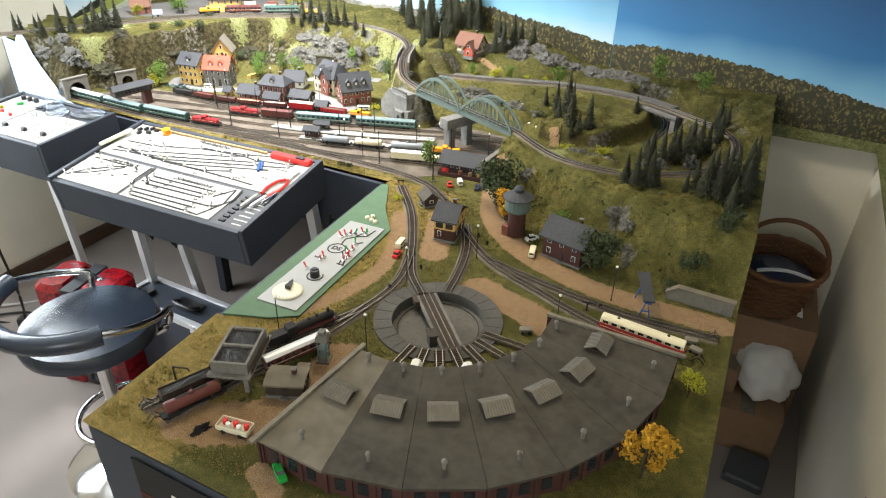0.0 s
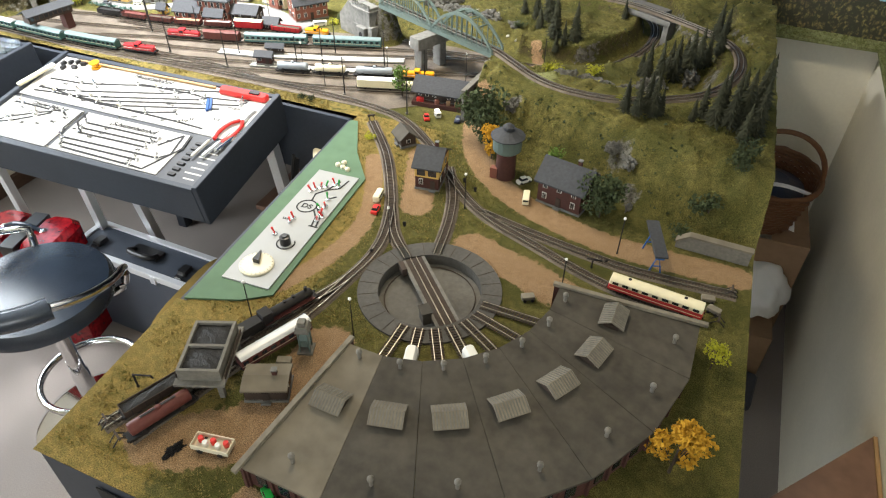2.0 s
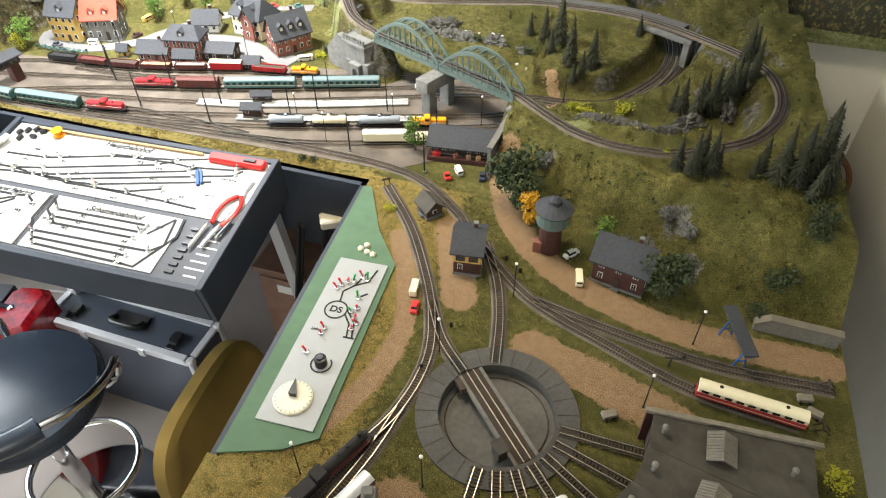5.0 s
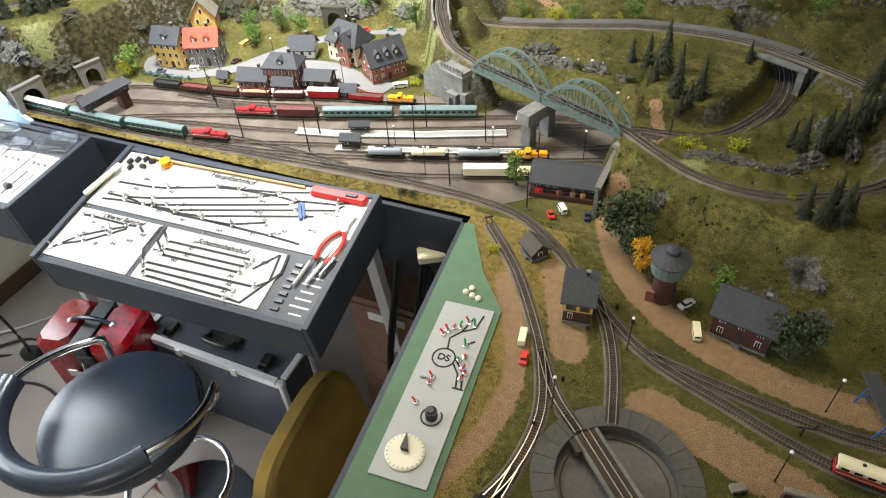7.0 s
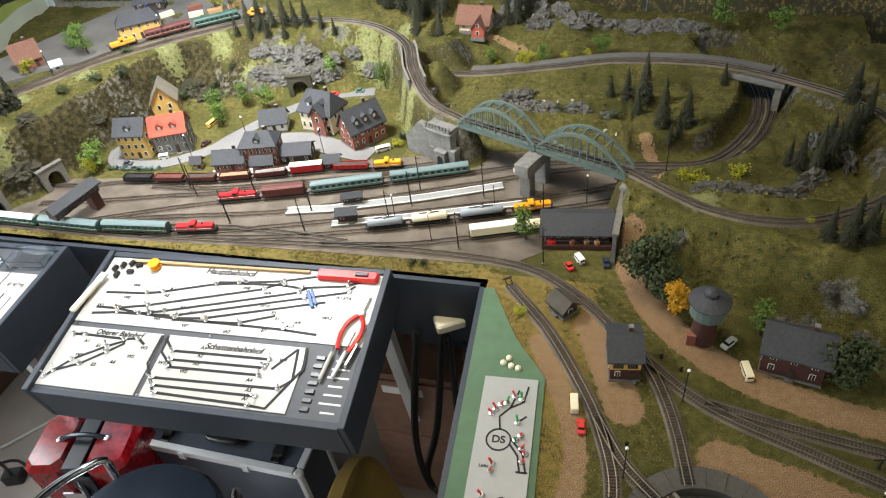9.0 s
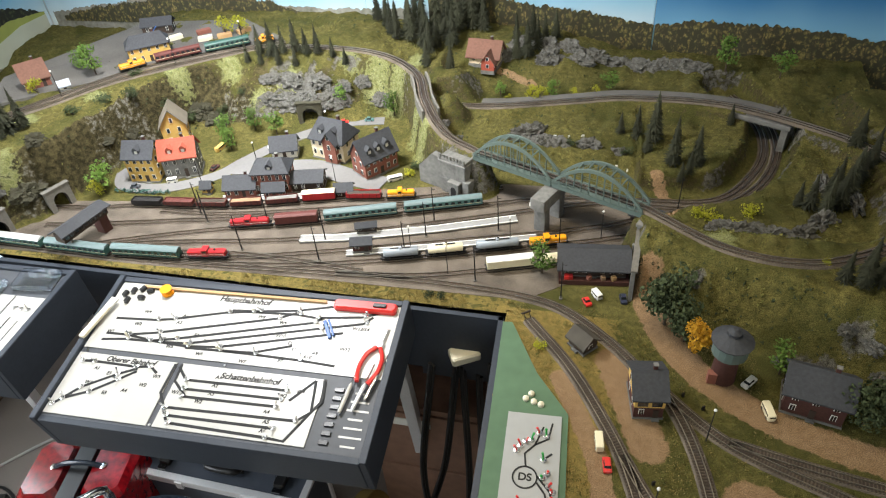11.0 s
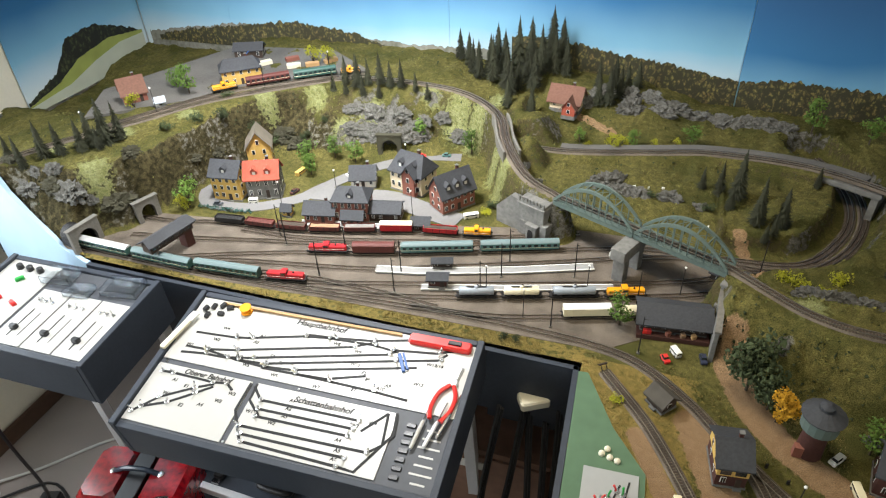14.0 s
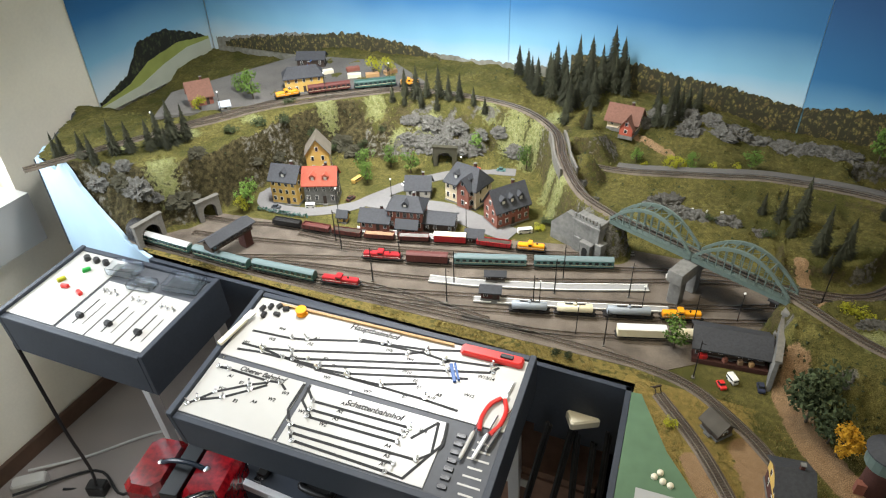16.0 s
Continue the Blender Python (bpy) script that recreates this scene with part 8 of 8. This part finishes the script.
fc = thing("flight_case", "black hard case with aluminium edges and a carrying handle", "case", pose(-1.772, 1.715, FLOOR, 0, 0, -1))
L, Dp, Hh = 0.565, 0.165, 0.372
part("body", Build().box(0, 0, 0.003, L - 0.008, Dp - 0.008, Hh - 0.008), M["casevinyl"], fc)
for sx in (-1, 1):
    for sy in (-1, 1):
        part("edge_profile", Build().box(sx * (L / 2 - 0.008), sy * (Dp / 2 - 0.008), 0, 0.018, 0.018, Hh, bevel=0.003), M["alu"], fc)
        part("corner_cap", Build().box(sx * (L / 2 - 0.01), sy * (Dp / 2 - 0.01), Hh - 0.018, 0.026, 0.026, 0.020, bevel=0.006), M["alu"], fc)
for sy in (-1, 1):
    part("edge_profile", Build().box(0, sy * (Dp / 2 - 0.010), Hh - 0.006, L - 0.05, 0.022, 0.008, bevel=0.002), M["alu"], fc)
    part("edge_profile", Build().box(0, sy * (Dp / 2 - 0.004), Hh - 0.024, L - 0.04, 0.010, 0.018), M["alu"], fc)
for sx in (-1, 1):
    part("edge_profile", Build().box(sx * (L / 2 - 0.010), 0, Hh - 0.006, 0.022, Dp - 0.05, 0.008, bevel=0.002), M["alu"], fc)
    lt = part("latch", Build().box(sx * 0.19, -0.02, Hh, 0.034, 0.045, 0.016, bevel=0.004), M["black"], fc)
    part("latch_plate", Build().box(sx * 0.19, -0.052, Hh - 0.002, 0.026, 0.014, 0.009), M["chrome"], lt)
hn = part("handle", Build().tube(curve([(-0.05, 0, Hh + 0.004), (-0.045, -0.03, Hh + 0.018), (0.045, -0.03, Hh + 0.018), (0.05, 0, Hh + 0.004)], 0.01), 0.010, 10), M["black"], fc, smooth=True)
part("handle_plate", Build().box(0, 0.005, Hh - 0.002, 0.125, 0.05, 0.007, bevel=0.003), M["black"], hn)
for x in (-0.12, 0.10):
    part("hasp", Build().box(x, -Dp / 2 - 0.002, Hh - 0.035, 0.022, 0.006, 0.030), M["alu"], fc)

ac = thing("accordion", "red pearl accordion with black bellows strap standing on the floor", "accordion", pose(-2.150, 1.575, FLOOR, 0, 0, 12))
Ha = 0.46
for s in (-1, 1):
    part("casing", Build().box(s * 0.093, 0, 0.004, 0.130, 0.20, Ha, bevel=0.022), M["pearl"], ac, "red pearl celluloid casing")
bl = Build().box(0, 0, 0.012, 0.058, 0.197, Ha - 0.012, bevel=0.003)
part("bellows", bl, M["black"], ac, "black folded bellows")
part("carry_strap", Build().tube(curve([(-0.07, 0, Ha + 0.004), (-0.03, 0.0, Ha + 0.022), (0.03, 0.0, Ha + 0.022), (0.07, 0, Ha + 0.004)], 0.01), 0.008, 8), M["leather"], ac)
for s in (-1, 1):
    part("strap_stud", Build().lathe([(0.010, Ha + 0.003), (0.010, Ha + 0.008), (0.005, Ha + 0.011)], 12, x=s * 0.075), M["chrome"], ac)
part("bass_strap", Build().box(0.02, -0.104, 0.05, 0.05, 0.010, Ha * 0.8), M["black"], ac)
part("chrome_trim", Build().box(-0.02, -0.1005, 0.30, 0.13, 0.004, 0.03), M["chrome"], ac)
for k, x in enumerate((0.005, 0.04)):
    part("shoulder_strap", Build().tube(curve([(x, -0.10, Ha * 0.9), (x + 0.02, -0.135, Ha * 0.6), (x + 0.03, -0.14, Ha * 0.3), (x, -0.11, 0.05)], 0.02), 0.009, 6), M["leather"], ac)
    part("buckle", Build().box(x + 0.02, -0.146, Ha * 0.6, 0.026, 0.004, 0.022), M["chrome"], ac)

# upholstered chair seen from above between desk and board
ch = thing("upholstered_chair", "chair with a worn mustard cloth backrest", "chair", pose(-1.185, 1.385, 0, 0, 0, 3))
bk = Build()
n = 28
prof = []
for i in range(n + 1):
    a = math.pi * i / n
    ca, sa = math.cos(a), math.sin(a)
    prof.append((0.225 * math.copysign(abs(ca) ** 0.55, ca), 0.32 + 0.345 * sa ** 0.5))
for dx, k in ((-0.028, 0.94), (-0.016, 1.0), (0.016, 1.0), (0.028, 0.94)):
    bk.v += [(dx, y * k, 0.32 + (z - 0.32) * (1 - (1 - k) * 0.6)) for y, z in prof]
k = n + 1
for j in range(3):
    bk.f += [(j * k + i, j * k + i + 1, (j + 1) * k + i + 1, (j + 1) * k + i) for i in range(n)]
bk.f += [tuple(range(k))[::-1], tuple(range(3 * k, 4 * k))]
part("backrest", bk, M["mustard"], ch, "worn mustard cloth backrest", True, m=pose(0.075, 0, 0, 0, -10, 0))
part("seat", Build().box(0.20, 0, 0.34, 0.36, 0.40, 0.06, bevel=0.02), M["mustard"], ch)
for sx in (0.36, 0.03):
    for sy in (-0.17, 0.17):
        part("leg", Build().lathe([(0.014, FLOOR), (0.018, 0.338)], 8, x=sx, y=sy), M["brownwood"], ch)

# things along the east wall
bk = thing("wicker_basket", "brown wicker basket with a tall handle", "basket", pose(0.180, 2.70, 0.425) @ Matrix.Scale(0.9, 4))
bw = Build()
for j in range(14):
    z, r = 0.0135 * j, 0.125 + 0.0030 * j
    bw.tube([((r * 0.98 + 0.003 * (-1) ** (i + j)) * math.cos(i * math.pi / 22), (r * 1.15 + 0.003 * (-1) ** (i + j)) * math.sin(i * math.pi / 22), z) for i in range(44)], 0.0075, 6, True)
part("weave", bw, M["wicker"], bk)
part("base", Build().lathe([(0.125, -0.008), (0.125, 0.002)], 24), M["wicker"], bk)
part("rim", Build().tube([(0.168 * math.cos(i * math.pi / 18), 0.195 * math.sin(i * math.pi / 18), 0.186 + 0.003 * math.sin(i * 2.6)) for i in range(36)], 0.011, 8, True), M["wicker"], bk, smooth=True)
part("handle", Build().tube([(0.165 * math.cos(math.pi * i / 18), -0.02 * math.sin(math.pi * i / 18), 0.185 + 0.185 * math.sin(math.pi * i / 18)) for i in range(19)], 0.010, 8), M["wicker"], bk, "bent wicker handle", True)
tagged(part("dark_cloth", Build().lathe([(0.13, 0.0), (0.125, 0.02), (0.06, 0.045), (0.01, 0.04)], 20), M["carblue"], m=pose(0.180, 2.70, 0.53) @ Matrix.Scale(0.9, 4)), "dark folded cloth inside the basket", "cloth")
tagged(part("magazine", Build().add([(0.10 * (i / 8 - 0.5) * 2, 0.012 * math.sin(i * 0.5) + dy, dz + 0.012 * math.sin(i / 8 * math.pi)) for dy, dz in ((0, 0), (0.016, 0.0), (0.016, 0.006), (0, 0.006)) for i in range(9)], [(r * 9 + i, r * 9 + i + 1, (r + 1) % 4 * 9 + i + 1, (r + 1) % 4 * 9 + i) for r in range(4) for i in range(8)]), M["cloth"], m=pose(0.21, 2.605, 0.578, 0, 0, 8)), "folded white paper tucked in the basket", "paper")


def carton(m, w, d, h, label, lip=0.0):
    """A cardboard box with four top flaps and a strip of tape."""
    r = thing("cardboard_box", label, "box", m)
    part("box_body", Build().box(0, 0, 0, w, d, h - 0.004, bevel=0.003), M["card"], r)
    for s in (-1, 1):
        part("flap", Build().box(s * w * 0.252, 0, h - 0.0035, w * 0.49, d, 0.004), M["card"], r)
    part("tape", Build().box(0, 0, h + 0.0006, 0.05, d * 0.98, 0.0008), M["ventroof"], r, "dull packing tape")
    return r


carton(pose(0.20, 2.72, FLOOR, 0, 0, 2), 0.30, 0.34, 0.466, "brown cardboard box under a wicker basket")
carton(pose(0.205, 2.45, FLOOR, 0, 0, 3), 0.24, 0.17, 0.185, "brown cardboard box under a plastic bag")
carton(pose(0.115, 2.505, FLOOR + 0.1855, 0, 0, -4), 0.08, 0.10, 0.10, "small grey-brown carton beside the bag")


def crumple(name, label, cat, m, sx, sy, sz, material, seed):
    bm = bmesh.new()
    bmesh.ops.create_icosphere(bm, subdivisions=4, radius=1.0)
    for v in bm.verts:
        p = v.co.copy()
        k = 1 + 0.22 * noise.noise(p * 1.6 + Vector((seed, 0, 0))) + 0.12 * abs(noise.noise(p * 4 + Vector((seed, 0, 0)))) + 0.04 * noise.noise(p * 9)
        v.co = Vector((p.x * sx, p.y * sy, max(p.z * sz, -sz * 0.75))) * k
    d = bpy.data.meshes.new(name)
    bm.to_mesh(d)
    bm.free()
    d.materials.append(material)
    d.shade_smooth()
    ob = tagged(new(name, d), label, cat)
    ob.matrix_basis = m
    return ob


bag = crumple("plastic_bag", "crumpled white plastic carrier bag on the boxes", "bag", pose(0.235, 2.52, 0.235, 24, -16, 10), 0.095, 0.125, 0.085, M["cloth"], 2.0)
for k in (-1, 1):
    loop_pts = curve([(-0.03 + 0.02 * k, 0.07, 0.04), (0.01 + 0.03 * k, 0.16, 0.075), (0.07 + 0.02 * k, 0.23, 0.10), (0.115, 0.19, 0.095 + 0.015 * k), (0.095, 0.05, 0.03)], 0.01)
    part("bag_handle", Build().strip(loop_pts, [(-0.020, -0.002), (0.020, 0.006), (0.020, 0.008), (-0.020, 0.0)]), M["cloth"], bag, smooth=True)
cbn = thing("wooden_cabinet", "reddish brown corner cabinet with a pale edge by the wall", "cabinet")
part("carcass", Build().prism([(0.404, 1.612), (0.196, 1.357), (0.196, 1.0), (0.404, 1.0)], FLOOR, 0.612), M["redwood"], cbn)
part("top", Build().prism([(0.408, 1.620), (0.190, 1.358), (0.190, 0.99), (0.408, 0.99)], 0.6122, 0.628), M["redwood"], cbn)
part("edge_strip", Build().box(0.4125, 1.305, FLOOR, 0.008, 0.63, 0.682), M["wood"], cbn, "pale wooden edge")
dk = thing("dark_case", "flat dark grey case lying on the floor", "case", pose(0.255, 2.27, FLOOR, 0, 0, -6))
part("case_body", Build().box(0, 0, 0, 0.135, 0.155, 0.035, bevel=0.008), M["darkgrey"], dk)

# under the layout: hidden yard shelf, cupboard, cables
hs = thing("hidden_yard_shelf", "dark shelf with a hidden track under the layout", "shelf")
part("shelf_board", Build().box(-1.55, 1.94, 0.878, 1.5, 0.16, 0.012), M["timber"], hs)
part("wood_strip", Build().box(-1.55, 1.856, 0.872, 1.5, 0.012, 0.03), M["wood"], hs)
track("hidden", [Vector((-2.25 + 1.38 * i / 40, 1.91, 0.8905)) for i in range(41)], "hidden yard track under the layout", bed=False)
cb = thing("low_cupboard", "reddish brown wooden cupboard under the layout", "cupboard", pose(-1.16, 2.0, FLOOR))
part("carcass", Build().box(0, 0, 0, 0.34, 0.32, 0.62, bevel=0.003), M["redwood"], cb)
part("drawer_front", Build().box(0, -0.164, 0.36, 0.33, 0.008, 0.24, bevel=0.001), M["redwood"], cb)
part("door", Build().box(0, -0.164, 0.02, 0.33, 0.008, 0.32, bevel=0.001), M["redwood"], cb)
part("name_plate", Build().box(-0.05, -0.169, 0.55, 0.12, 0.003, 0.03), M["frame"], cb, "pale paper label")
part("top", Build().box(0, 0, 0.6202, 0.36, 0.34, 0.016), M["redwood"], cb)
hb2 = thing("apron_board", "dark slate board hanging under the layout edge", "board")
part("board_face", Build().box(-1.02, 1.836, 0.74, 0.26, 0.012, 0.11, bevel=0.001), M["slate"], hb2)
cx2 = thing("printed_carton", "dark blue printed carton with a white end panel", "box", pose(-0.93, 2.0, FLOOR, 0, 0, 4))
part("box_body", Build().box(0, 0, 0, 0.13, 0.30, 0.42, bevel=0.002), M["carblue"], cx2)
part("printed_panel", Build().box(0.035, -0.1512, 0.29, 0.05, 0.002, 0.10), M["frame"], cx2, "white printed panel")
part("printed_ring", Build().tube([(-0.02 + 0.028 * math.cos(i * math.pi / 12), -0.1515, 0.35 + 0.028 * math.sin(i * math.pi / 12)) for i in range(24)], 0.002, 5, True), M["tank"], cx2)

jb = thing("junction_box", "small beige connector box under the layout", "connector", pose(-1.03, 1.80, 0.86, 0, 0, 30))
part("housing", Build().box(0, 0, 0, 0.07, 0.045, 0.022, bevel=0.005), M["ivory"], jb)
for i, pts in enumerate(([(-1.05, 1.79, 0.86), (-1.08, 1.72, 0.55), (-1.12, 1.68, 0.35), (-1.05, 1.66, 0.28), (-0.99, 1.70, 0.45), (-1.0, 1.80, 0.80)], [(-1.10, 1.75, 0.88), (-1.14, 1.70, 0.5), (-1.10, 1.66, 0.32), (-1.02, 1.68, 0.40), (-1.04, 1.80, 0.82)],
                         [(-1.70, 1.56, 0.90), (-1.705, 1.55, 0.80), (-1.68, 1.55, 0.74), (-1.655, 1.55, 0.80), (-1.66, 1.56, 0.90)], [(-1.60, 1.56, 0.90), (-1.60, 1.55, 0.80), (-1.575, 1.55, 0.74), (-1.55, 1.55, 0.80), (-1.55, 1.56, 0.90)], [(-0.97, 1.80, 0.85), (-0.965, 1.74, 0.5), (-0.99, 1.72, 0.1), (-1.0, 1.70, FLOOR + 0.006)])):
    for k in range(2):
        c = thing("cable", "black cable hanging in a loop", "cable", pose(0.006 * k, 0.005 * k, -0.012 * k), group="hanging cables")
        part("lead", Build().tube(curve(pts, 0.03), 0.0055, 6), M["cable"], c, smooth=True)
for mname, pts in (("cablegrey", [(-3.02, 1.55, FLOOR + 0.03), (-2.88, 1.70, FLOOR + 0.006), (-2.70, 1.90, FLOOR + 0.006), (-2.5, 1.98, FLOOR + 0.006), (-2.3, 2.0, FLOOR + 0.006)]), ("cable", [(-2.98, 1.45, FLOOR + 0.03), (-2.8, 1.66, FLOOR + 0.006), (-2.62, 1.62, FLOOR + 0.006), (-2.55, 1.78, FLOOR + 0.006), (-2.42, 1.86, FLOOR + 0.006)]),
                   ("cable", [(-2.9, 1.40, FLOOR + 0.006), (-2.6, 1.50, FLOOR + 0.006), (-2.40, 1.48, FLOOR + 0.006), (-2.28, 1.6, FLOOR + 0.006)]), ("cable", [(-2.47, 1.47, 0.90), (-2.52, 1.5, 0.5), (-2.6, 1.55, 0.2), (-2.75, 1.6, FLOOR + 0.006), (-2.85, 1.55, FLOOR + 0.006)])):
    c = thing("cable", "power cable lying on the carpet", "cable", group="cables on the floor")
    part("lead", Build().tube(curve(pts, 0.03), 0.0055, 6), M[mname], c, smooth=True)
so = thing("power_socket", "white extension socket on the carpet", "socket", pose(-2.98, 1.52, FLOOR, 0, 0, 40))
part("socket_body", Build().box(0, 0, 0, 0.12, 0.055, 0.04, bevel=0.008), M["panelwhite"], so)
ad = thing("power_adapter", "black plug-in power adapter on the carpet", "adapter", pose(-2.72, 1.60, FLOOR, 0, 0, 20))
part("adapter_body", Build().box(0, 0, 0, 0.07, 0.05, 0.045, bevel=0.006), M["black"], ad)
ps = thing("poster", "dark printed poster on the table front", "poster", pose(-0.60, 0.760, 0.86))
part("print", Build().box(0, 0, 0, 0.36, 0.002, 0.115), M["ink"], ps)
part("print_band", Build().box(0, -0.0014, 0.0, 0.36, 0.001, 0.035), M["brick"], ps)
for i in range(8):
    part("text_bar", Build().box(-0.09 + 0.028 * i, -0.002, 0.055, 0.018, 0.001, 0.016), M["frame"], ps)
